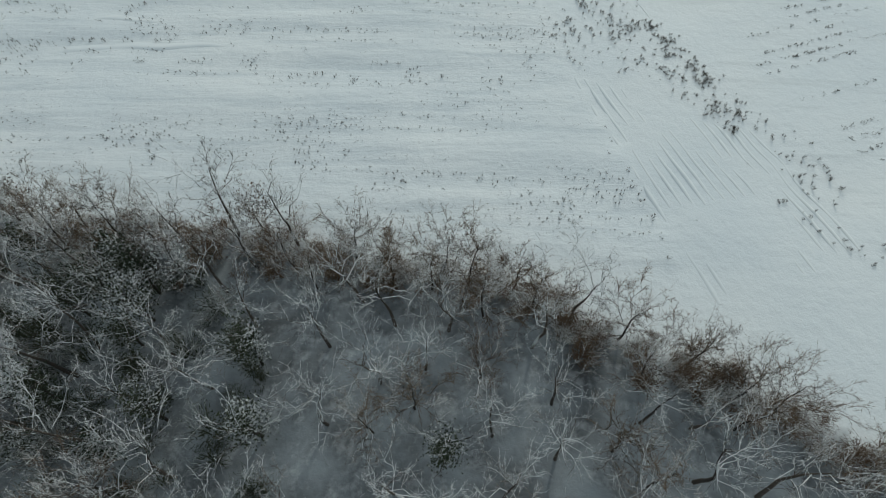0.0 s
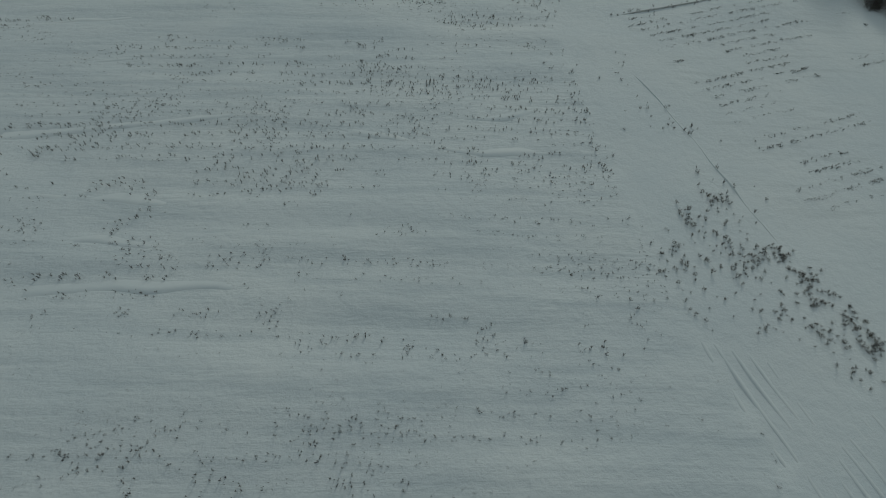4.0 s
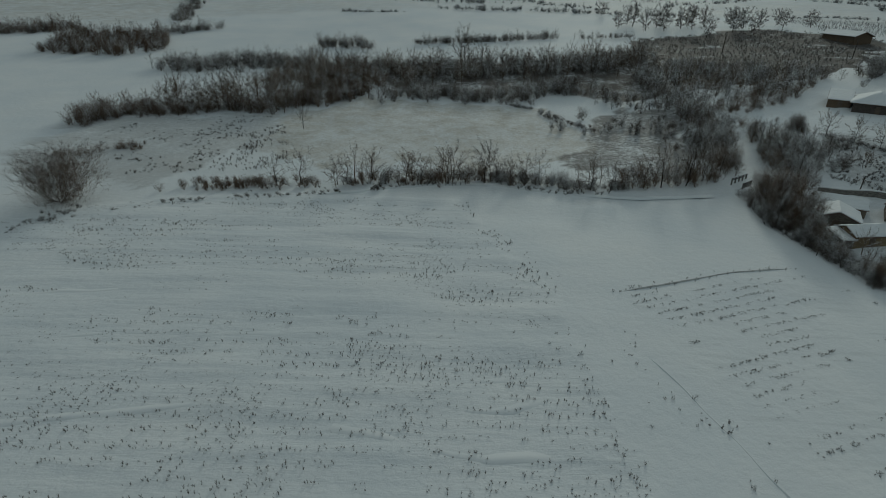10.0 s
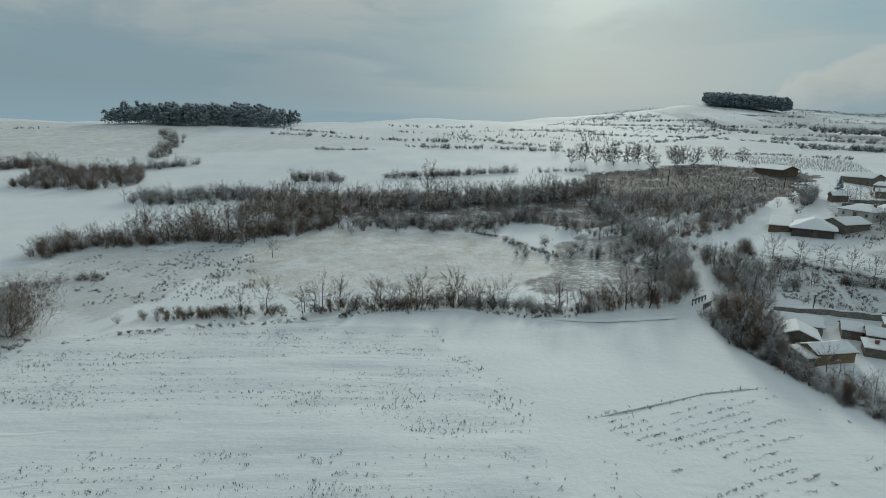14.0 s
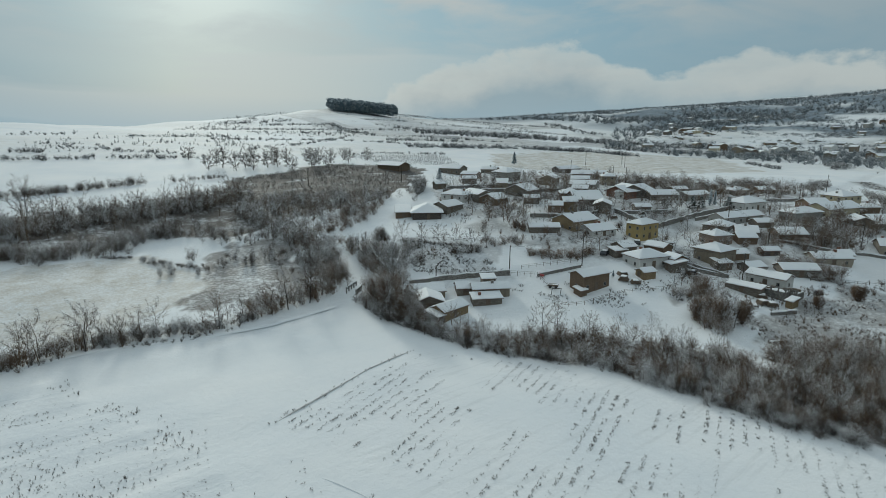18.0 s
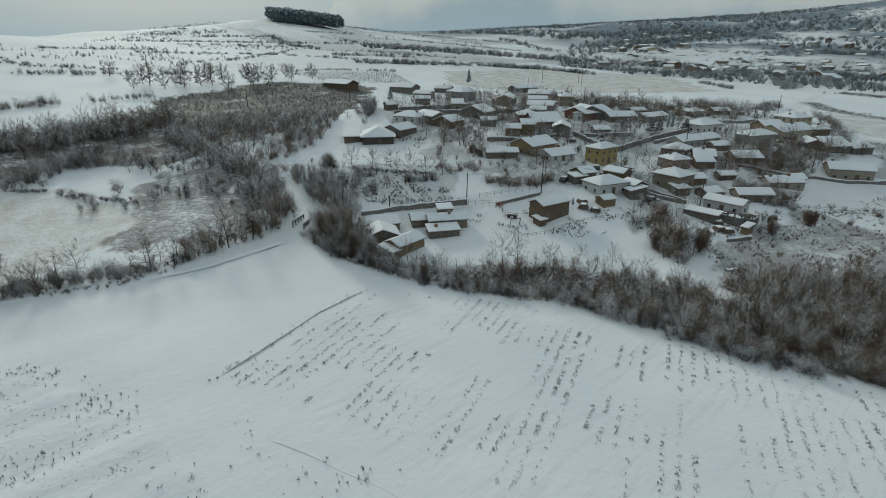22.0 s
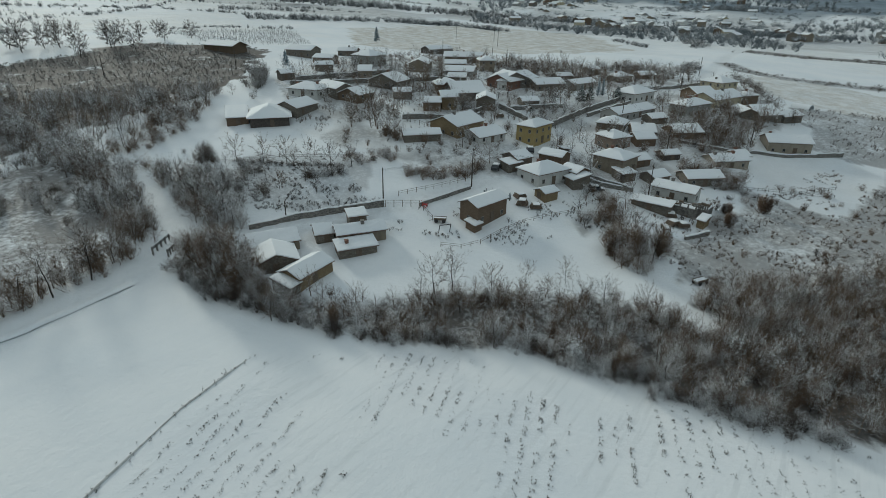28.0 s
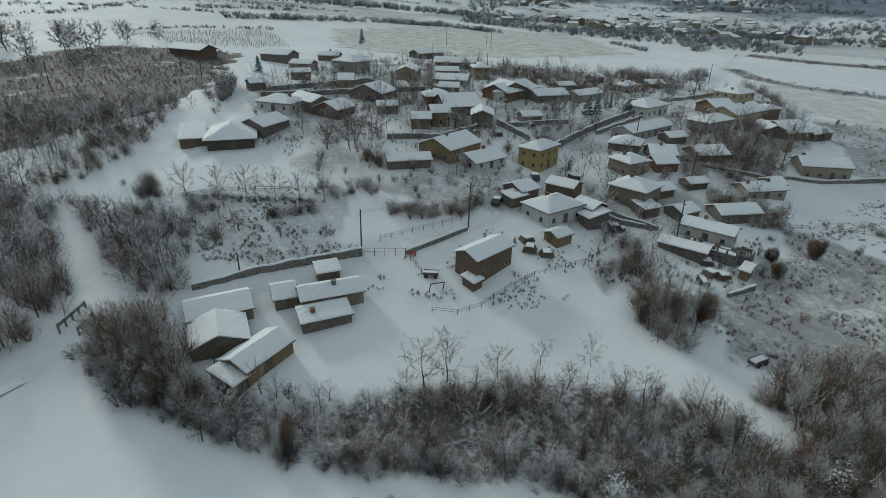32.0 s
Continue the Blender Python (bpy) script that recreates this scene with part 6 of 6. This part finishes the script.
def fence(pts, gap, tall, mat, label, rails=2):
    """Posts with rails or wires."""
    line = ribbon(pts, gap)
    root = new("fence")
    root.location = (*line[0], gz(*line[0]))
    tops = []
    for x, y in line:
        z = gz(x, y)
        s = Shape().rod((0, 0, -0.4), (0.02, 0, tall), 0.07, 0.055)
        p = part("post", s, mat, root)
        p.location = (x - root.location.x, y - root.location.y, z - root.location.z)
        tops.append(p.location.copy())
    for k in range(rails):
        up_ = Vector((0, 0, tall * (0.45 + 0.45 * k)))
        for a, b in zip(tops, tops[1:]):
            part("rail", Shape().rod(a + up_, b + up_, 0.03, None, 4), mat, root)
    return tagged(root, label, "fence")


def utility_pole(x, y, tall, lean=1.0):
    root = new("utility_pole")
    root.matrix_world = pose(x, y, gz(x, y), lean, lean * 0.6, 35)
    part("shaft", Shape().rod((0, 0, -0.6), (0, 0, tall), 0.16, 0.10, 8), POLE_WOOD, root)
    part("crossarm", Shape().box(-0.8, -0.06, tall - 0.75, 0.8, 0.06, tall - 0.62), POLE_WOOD, root)
    for k in (-0.7, 0.0, 0.7):
        part("insulator", Shape().rod((k, 0, tall - 0.62), (k, 0, tall - 0.42), 0.05, 0.03), PAINT, root)
    part("brace", Shape().rod((-0.5, 0.05, tall - 0.68), (0, 0.08, tall - 1.3), 0.03), IRON, root)
    return tagged(root, "dark wooden utility pole standing in snow", "pole", "utility poles")


def car(x, y, turn, paint, label):
    """A parked car under snow."""
    root = new("car")
    root.matrix_world = pose(x, y, gz(x, y) - 0.22, 0, 0, turn)
    prof = [(-2.0, 0.35), (2.0, 0.35), (2.02, 0.75), (1.2, 0.92), (0.55, 1.42), (-1.1, 1.45), (-1.75, 0.98), (-2.03, 0.9)]
    s = Shape()
    n = len(prof)
    vs = [(px, w * (0.84 if z > 1.2 else 0.86 if z < 0.4 else 0.9), z) for w in (-1, 1) for px, z in prof]
    s.add(vs, [tuple(range(n - 1, -1, -1)), tuple(range(n, 2 * n))] + [(k, (k + 1) % n, n + (k + 1) % n, n + k) for k in range(n)])
    body = part("body", s, paint, root)
    part("windscreen", Shape().add([(1.16, -0.75, 0.97), (1.16, 0.75, 0.97), (0.6, 0.7, 1.40), (0.6, -0.7, 1.40)], [(0, 1, 2, 3)]), GLASS, body)
    for w in (-1, 1):
        part("side_window", Shape().box(-1.0, w * 0.9 - 0.02, 0.98, 0.6, w * 0.9 + 0.02, 1.32), GLASS, body)
        part("headlight", Shape().box(1.97, w * 0.62 - 0.16, 0.58, 2.05, w * 0.62 + 0.16, 0.74), GLASS, body)
    part("snow_layer", Shape().box(-1.15, -0.78, 1.46, 0.55, 0.78, 1.62).box(1.25, -0.75, 0.9, 1.95, 0.75, 0.98), SNOW, body, "snow on roof and bonnet")
    for px in (-1.25, 1.3):
        for w in (-1, 1):
            wheel = part("wheel", Shape().rod((px, w * 0.74, 0.32), (px, w * 0.93, 0.32), 0.32, None, 14), RUBBER, root)
            part("rim", Shape().rod((px, w * 0.93, 0.32), (px, w * 0.945, 0.32), 0.18, None, 10), IRON, wheel)
    return tagged(root, label, "car")


def bridge_rail(a, b):
    """One parapet of the little bridge on the lane."""
    root = new("bridge_railing")
    z = max(gz(*a), gz(*b))
    root.location = (a[0], a[1], z)
    d = Vector((b[0] - a[0], b[1] - a[1], 0))
    n = 4
    for k in range(n + 1):
        o = d * (k / n)
        part("post", Shape().box(o.x - 0.12, o.y - 0.12, -1.2, o.x + 0.12, o.y + 0.12, 0.95), FIELDSTONE, root)
    for h in (0.5, 0.85):
        part("rail", Shape().rod((0, 0, h), (d.x, d.y, h), 0.11, None, 6), IRON, root)
    part("snow_cap", Shape().rod((0, 0, 0.98), (d.x, d.y, 0.98), 0.1, None, 6), SNOW, root)
    return tagged(root, "dark low railing of a small bridge, snow on top", "railing")


def swing_frame(x, y, turn):
    root = new("swing_frame")
    root.matrix_world = pose(x, y, gz(x, y), 0, 0, turn)
    part("beam", Shape().rod((-1.2, 0, 2.1), (1.2, 0, 2.1), 0.09), IRON, root)
    for k in (-1.2, 1.2):
        part("leg", Shape().rod((k, 0.9, -0.2), (k, 0, 2.1), 0.08), IRON, root)
    return tagged(root, "dark iron swing frame standing in a snowy garden", "swing frame")


def hand_cart(x, y, turn, paint, label):
    root = new("cart")
    root.matrix_world = pose(x, y, gz(x, y), 0, 0, turn)
    part("bed", Shape().box(-1.3, -0.65, 0.55, 1.3, 0.65, 0.68), TIMBER, root)
    for w in (-0.62, 0.62):
        part("side_board", Shape().box(-1.3, w - 0.04, 0.68, 1.3, w + 0.04, 1.05), paint, root)
    for px in (-0.8, 0.8):
        for w in (-0.75, 0.75):
            part("wheel", Shape().rod((px, w - 0.05, 0.4), (px, w + 0.05, 0.4), 0.4, None, 12), IRON, root)
    part("shaft", Shape().rod((1.3, 0, 0.55), (2.4, 0, 0.2), 0.05), TIMBER, root)
    part("snow_layer", Shape().box(-1.25, -0.56, 0.69, 1.25, 0.56, 0.95), SNOW, root)
    return tagged(root, label, "cart")


def red_plough(x, y, turn):
    root = new("plough")
    root.matrix_world = pose(x, y, gz(x, y), 0, 0, turn)
    part("frame", Shape().box(-0.9, -0.08, 0.5, 0.9, 0.08, 0.7).box(-0.1, -0.7, 0.5, 0.1, 0.7, 0.66), RED, root)
    for k in (-0.6, 0.0, 0.6):
        part("share", Shape().add([(k, -0.3, 0.5), (k + 0.12, -0.3, 0.5), (k + 0.3, 0.2, -0.05), (k + 0.05, 0.2, -0.05), (k - 0.1, -0.1, 0.3)], [(0, 1, 2, 3), (0, 3, 4)]), RED, root)
    part("hitch", Shape().rod((0.9, 0, 0.6), (1.5, 0, 1.1), 0.07), RED, root)
    return tagged(root, "red-painted iron plough standing in the snowy yard", "plough")


def log_pile(x, y, turn, rows=4):
    root = new("log_pile")
    root.matrix_world = pose(x, y, gz(x, y), 0, 0, turn)
    for r in range(rows):
        for k in range(8 - r):
            part("log", Shape().rod((-1.0, (k + r * 0.5) * 0.34 - 1.2, 0.16 + r * 0.29), (1.0, (k + r * 0.5) * 0.34 - 1.2, 0.16 + r * 0.29), 0.165, None, 6), TIMBER, root)
    part("snow_layer", Shape().box(-0.95, -0.75, rows * 0.3, 0.95, 0.75, rows * 0.3 + 0.16), SNOW, root)
    return tagged(root, "stacked firewood logs under snow", "log pile")


def cypress(x, y, tall, seed, slim, mat_label, snowy):
    root = new("evergreen")
    root.location = (x, y, gz(x, y) - 0.1)
    rng = np.random.default_rng(seed)
    segs = []
    for k in range(170):
        f = rng.random() ** 0.8
        z = 0.3 + f * tall * 0.95
        reach = slim * tall * (1 - f) ** 0.7 * 0.5 + 0.12
        az = rng.uniform(0, math.tau)
        segs.append((math.cos(az) * reach * 0.2, math.sin(az) * reach * 0.2, z, math.cos(az) * reach, math.sin(az) * reach, z + (0.5 if slim < 0.4 else -0.25) * reach + 0.2, 0.16 * tall / 6, 0))
    part("trunk", array_mesh("trunk", *tubes([(0, 0, -0.3, 0, 0, tall * 0.9, 0.14, 0.04)], 6), BARK), None, root)
    part("crown", array_mesh("crown", *tubes(segs, 4), SNOWY_PINE if snowy else PINE), None, root)
    return tagged(root, mat_label, "tree", "evergreens")


SNOWY_PINE = material("snow_laden_needles", wood_look((0.025, 0.04, 0.033), (0.037, 0.055, 0.044), (0.05, 0.07, 0.055), 0.45, 0.9))

stone_wall([(75, 153.5), (84, 149.5), (92, 143.8), (99, 138.4)], 1.0, 0.45, "long retaining wall of rubble stone beside the street")
stone_wall([(150, 226), (167, 221.5), (188, 215.5)], 1.3, 0.45)
stone_wall([(152, 158), (167, 156.5)], 1.5, 0.4)
stone_wall([(236, 135), (244, 127), (260, 121), (274, 121), (288, 125)], 1.2, 0.4, "curved garden wall above the street")
stone_wall([(144, 222), (157, 213), (175, 204), (198, 190)], 1.3, 0.4, "long dark garden wall through the village")
stone_wall([(190, 129.5), (208, 125.6), (228, 121)], 1.0, 0.4, "garden wall beside the street")
stone_wall([(144, 113.5), (143.5, 106), (147, 99)], 0.9, 0.4)
stone_wall([(176, 155), (171.5, 142)], 1.4, 0.4)
stone_wall([(169, 134.5), (192, 132), (216, 128)], 1.6, 0.4, "tall garden wall along the street")
stone_wall([(144.5, 111), (146, 100)], 1.2, 0.4)
stone_wall([(104, 132.5), (118, 128.2)], 0.6, 0.3, "low broken wall beside the street")
stone_wall([(185, 98), (193, 86), (201, 79), (205, 72), (219, 58)], 1.2, 0.4, "garden wall running down the slope")
stone_wall([(292, 113), (256, 121), (241, 130)], 1.4, 0.4)
stone_wall([(132, 82.5), (138, 79)], 0.7, 0.5, "low wall end in the rough slope")
fence([(161, 83), (171, 72), (181, 58)], 2.6, 1.1, POLE_WOOD, "wire fence on dark posts along the snowy plot")
fence([(95, 120), (97, 116.5), (101, 114.5), (107, 113.5), (114, 111.5), (124, 106), (133, 104)], 2.2, 0.9, TIMBER, "sagging wooden fence round the garden")
fence([(99, 138), (104, 132.5), (101.5, 127)], 1.8, 1.1, TIMBER, "wooden yard fence in snow")
fence([(147, 182), (141, 165), (137, 148)], 2.0, 1.2, TIMBER, "fence of dark posts along the lane")
fence([(88, 182), (99, 173), (112, 157)], 3.0, 1.0, POLE_WOOD, "wire fence below the orchard row")
fence([(70, 147), (66, 142), (67, 136)], 1.5, 1.0, TIMBER, "yard fence behind the sheds")
for x, y, h in ((100, 139.5, 7.5), (119, 128.6, 9.0), (146, 95, 8.5), (174, 99, 8.0), (225, 181, 10.5), (228, 190, 10.0), (186, 212, 8.0), (351, 294, 11), (380, 280, 11), (355, 262, 11),
                (255, 236, 9.0), (318, 123, 9.0), (112, 290, 7.5), (150, 262, 7.0), (190, 118, 8.5), (82, 150.5, 4.2), (262, 118, 8.5), (205, 82, 8.0)):
    utility_pole(x, y, h, 0.8)
car(131, 129, 15, CAR, "dark parked car with snow on its roof")
car(150, 129.5, 35, CAR, "dark van-like car parked by the yellow house")
car(140, 106, -60, CAR, "old dark car half buried in snow")
bridge_rail((57, 156.5), (62, 160))
bridge_rail((58.5, 154.2), (61.5, 156.6))
swing_frame(99, 121.8, -35)
hand_cart(102, 125.3, 120, TIMBER, "old wooden cart in the snowy garden")
red_plough(104.3, 131.2, 70)
log_pile(120, 115.5, 20)
log_pile(121, 112.5, 35, 3)
log_pile(137.5, 86.5, 60, 3)
log_pile(141, 88, 20, 3)
hand_cart(115, 75.6, 150, TIMBER, "abandoned cart frame on the snowy slope")
cypress(218, 137, 7.0, 1, 0.3, "dark narrow cypress between the houses", False)
cypress(220, 136, 6.2, 2, 0.3, "dark narrow cypress between the houses", False)
cypress(207, 139, 5.5, 3, 0.9, "snow-laden conifer in a village garden", True)
cypress(210, 137, 5.0, 4, 0.9, "snow-laden conifer in a village garden", True)
cypress(216, 129, 5.5, 5, 0.9, "snow-laden conifer in a village garden", True)
cypress(147, 120, 3.0, 6, 0.9, "small snowy spruce by the white house", True)
cypress(170, 256, 6.0, 7, 0.7, "dark conifer at the top of the lane", False)
cypress(288, 312, 9.0, 8, 0.6, "dark conifer above the village", False)
cypress(202, 235, 4.0, 9, 1.0, "dark conifer in a yard", False)
cypress(116, 123, 2.0, 10, 0.8, "small dark conifer by the brown house", False)
cypress(119.5, 118.5, 1.7, 11, 0.5, "small dark conifer in a yard", False)


def far_house(x, y, turn, w, d, h, colour):
    root = new("far_house")
    root.matrix_world = pose(x, y, gz(x, y), 0, 0, turn)
    top = roof_height("gx", w, d, h, 0.4 * d / 2)
    part("wall", wall_shell("gx", w, d, -2.0, h, top), WALLS[colour], root)
    part("roof", roof_grid("gx", w, d, top, 0.4, 0.02, 0.35, 0.0, random.Random(1), 2)[0], SNOW, root, "snow-covered roof")
    return tagged(root, f"distant {HOUSE_WORDS[colour]} house with snowy roof", "house", "houses of the valley village")


rng5 = random.Random(77)
for k in range(95):
    bx, by, sx, sy = rng5.choice(((850, 250, 90, 90), (920, 470, 70, 45), (930, 300, 80, 60), (800, 150, 60, 70), (1390, 300, 90, 60), (1300, 560, 120, 60), (760, 330, 40, 50)))
    far_house(bx + rng5.gauss(0, sx), by + rng5.gauss(0, sy), rng5.uniform(0, 180), rng5.uniform(9, 16), rng5.uniform(8, 11), rng5.uniform(3.5, 6.5), rng5.choice(("tan", "stone", "cream", "white", "brown", "grey")))


def low_bank(pts, tall, wide, mat, label, broken=0.0):
    """A small earth step or ridge in a field, fading out at its ends and where it is broken."""
    line = ribbon(pts, 0.9)
    s = Shape()
    vs = []
    for k, (x, y) in enumerate(line):
        a, b = line[max(0, k - 1)], line[min(len(line) - 1, k + 1)]
        d = Vector((b[0] - a[0], b[1] - a[1], 0)).normalized()
        n = Vector((-d.y, d.x, 0))
        f = min(1.0, k / 6, (len(line) - 1 - k) / 6) * (1 - broken * float(lumps(x, y, 3.0, 61)) * 1.4)
        o = Vector((x, y, gz(x, y))) + n * (float(lumps(x, y, 4.0, 62)) - 0.5) * broken
        f = max(f, 0.0)
        vs += [o - n * wide * 0.6 - Vector((0, 0, 0.25)), o - n * wide * 0.2 + Vector((0, 0, tall * f - 0.12 * (1 - f))), o + n * wide * 0.2 + Vector((0, 0, tall * f * 0.85 - 0.12 * (1 - f))), o + n * wide - Vector((0, 0, 0.25))]
    fs = []
    for k in range(len(line) - 1):
        fs += [(k * 4 + i, k * 4 + i + 1, k * 4 + 5 + i, k * 4 + 4 + i) for i in range(3)]
    s.add(vs, fs)
    me = s.mesh("field_bank", mat)
    me.polygons.foreach_set("use_smooth", np.ones(len(me.polygons), bool))
    return tagged(new("field_bank", me), label, "bank", kind="structure")


SOIL = material("snowy_soil", plain_look((0.40, 0.39, 0.375), (0.68, 0.68, 0.67), 1.2, 0.9))
low_bank(EDGE, 0.13, 0.4, SOIL, "low soil step between two snowy fields")
for k in range(15):
    o = k * 1.35
    low_bank([(13 + o, 57 - k * 0.75), (16.5 + o, 46 - k * 0.5), (20 + o, 35 - k * 0.4), (24 + o, 22 - k * 0.3)], 0.02 + 0.03 * (k * 7 % 5) / 5, 0.6, SNOW, "snowy plough ridge on the field balk", 0.62)
low_bank(BALK[3:9], 0.02, 0.34, SNOW, "narrow snow ridge along the field balk", 0.5)
for pts in ([(-62, 78), (-45, 81), (-39, 82), (-28, 84), (-23, 86), (-14, 87), (-1, 88)], [(-60, 69), (-48, 68), (-35, 67), (-20, 67), (-8, 66)], [(-10, 85), (-6, 83), (-1, 83), (4, 85)], [(-20, 80), (-4, 76), (5, 77)],
            [(-70, 92), (-50, 95), (-30, 96)], [(-48, 56), (-30, 57), (-12, 55), (0, 56)], [(-66, 61), (-44, 62), (-26, 61)], [(-70, 104), (-44, 107), (-20, 108)]):
    low_bank(pts, 0.05, 1.3, SNOW, "wind-drawn snow drift across the open field", 0.7)
low_bank(DITCH, 0.07, 1.2, SNOW, "snowy lip of the field ditch", 0.6)
fence([(160, 75), (174, 67), (189, 58)], 2.8, 1.1, POLE_WOOD, "wire fence on dark posts beside the snowy plot")


def terrace(x, y, turn, w, d, h):
    """A stone terrace before a house, with a parapet and heaped clutter under snow."""
    rng = random.Random(5)
    root = new("terrace")
    root.matrix_world = pose(x, y, gz(x, y), 0, 0, turn)
    part("base", Shape().box(-w / 2, -d / 2, -1.2, w / 2, d / 2, h), FIELDSTONE, root)
    part("snow_layer", Shape().box(-w / 2 + 0.2, -d / 2 + 0.2, h, w / 2 - 0.2, d / 2 - 0.2, h + 0.12), SNOW, root)
    for k in range(7):
        px = -w / 2 + 0.25 + k * (w - 0.5) / 6
        part("pillar", Shape().box(px - 0.15, -d / 2, h, px + 0.15, -d / 2 + 0.3, h + 0.85), FIELDSTONE, root)
    part("parapet", Shape().box(-w / 2, -d / 2 + 0.05, h + 0.85, w / 2, -d / 2 + 0.25, h + 1.0), FIELDSTONE, root)
    for k in range(9):
        a, b, s = rng.uniform(-w / 2 + 0.8, w / 2 - 0.8), rng.uniform(-d / 2 + 0.7, d / 2 - 0.5), rng.uniform(0.2, 0.5)
        part("crate", Shape().box(a - s, b - s * 0.7, h + 0.12, a + s, b + s * 0.7, h + 0.2 + s), TIMBER, root)
    return tagged(root, "stone terrace with parapet and clutter under snow", "terrace")


terrace(145.5, 88.5, -95, 11, 3.6, 1.3)
terrace(146.8, 82.6, -95, 3.4, 4.0, 1.6)


def poly_tunnel(x, y, turn, w, length, label):
    """A small arched shed of bent sheet, open at one end."""
    root = new("tunnel_shed")
    root.matrix_world = pose(x, y, gz(x, y), 0, 0, turn)
    n = 10
    arc = [(-w / 2 * math.cos(math.pi * k / n), w / 2 * math.sin(math.pi * k / n)) for k in range(n + 1)]
    s = Shape()
    m = len(arc)
    s.add([(a, e, z) for e in (0, length) for a, z in arc] + [(a * 0.95, e, z * 0.95) for e in (0, length) for a, z in arc],
          [(k, k + 1, m + k + 1, m + k) for k in range(n)] + [(2 * m + k, 3 * m + k, 3 * m + k + 1, 2 * m + k + 1) for k in range(n)] + [(k, 2 * m + k, 2 * m + k + 1, k + 1) for k in range(n)])
    part("shell", s, SNOW, root)
    part("back_wall", Shape().add([(a, length - 0.05, z) for a, z in arc], [tuple(range(m))]), TIMBER, root)
    return tagged(root, label, "shed")


poly_tunnel(273, 71, -20, 4.2, 7, "snow-covered arched shed with a dark open end")
poly_tunnel(182, 146, -40, 2.6, 4, "small arched garden shed under snow")


def power_line(a, b, ha, hb):
    """Three sagging wires between two poles."""
    root = new("power_line")
    root.location = (a[0], a[1], gz(*a))
    A = Vector((0, 0, ha))
    B = Vector((b[0] - a[0], b[1] - a[1], gz(*b) - gz(*a) + hb))
    side = Vector((B.y, -B.x, 0)).normalized()
    for k in (-0.6, 0.0, 0.6):
        s = Shape()
        pts = [A.lerp(B, i / 10) + side * k - Vector((0, 0, 4 * 0.5 * (i / 10) * (1 - i / 10))) for i in range(11)]
        for p, q in zip(pts, pts[1:]):
            s.rod(p, q, 0.012, None, 3)
        part("wire", s, IRON, root)
    return tagged(root, "thin sagging power wires between wooden poles", "power line", "power lines")


for a, b, ha, hb in (((100, 139.5), (119, 128.6), 7.0, 8.5), ((119, 128.6), (146, 95), 8.5, 8.0), ((146, 95), (174, 99), 8.0, 7.5), ((174, 99), (190, 118), 7.5, 8.0)):
    power_line(a, b, ha, hb)
log_pile(138, 84.5, 40, 3)
log_pile(122.5, 117.5, 60, 3)
hand_cart(133.5, 87, 30, TIMBER, "wooden cart among clutter in the snowy yard")
fence([(120, 131), (112, 134.5), (104, 138.5)], 1.8, 1.0, TIMBER, "low paling fence along the street")
fence([(152, 214), (166, 209), (182, 203)], 2.0, 1.1, TIMBER, "paling fence of an upper garden")
stone_wall([(176, 152), (186, 146), (194, 140)], 1.2, 0.4)
stone_wall([(141, 168), (148, 162), (152, 158)], 1.1, 0.4)
log_pile(168, 150, 30, 3)
log_pile(186, 168, 75, 3)
hand_cart(163, 155, 20, TIMBER, "wooden cart under snow in a village yard")
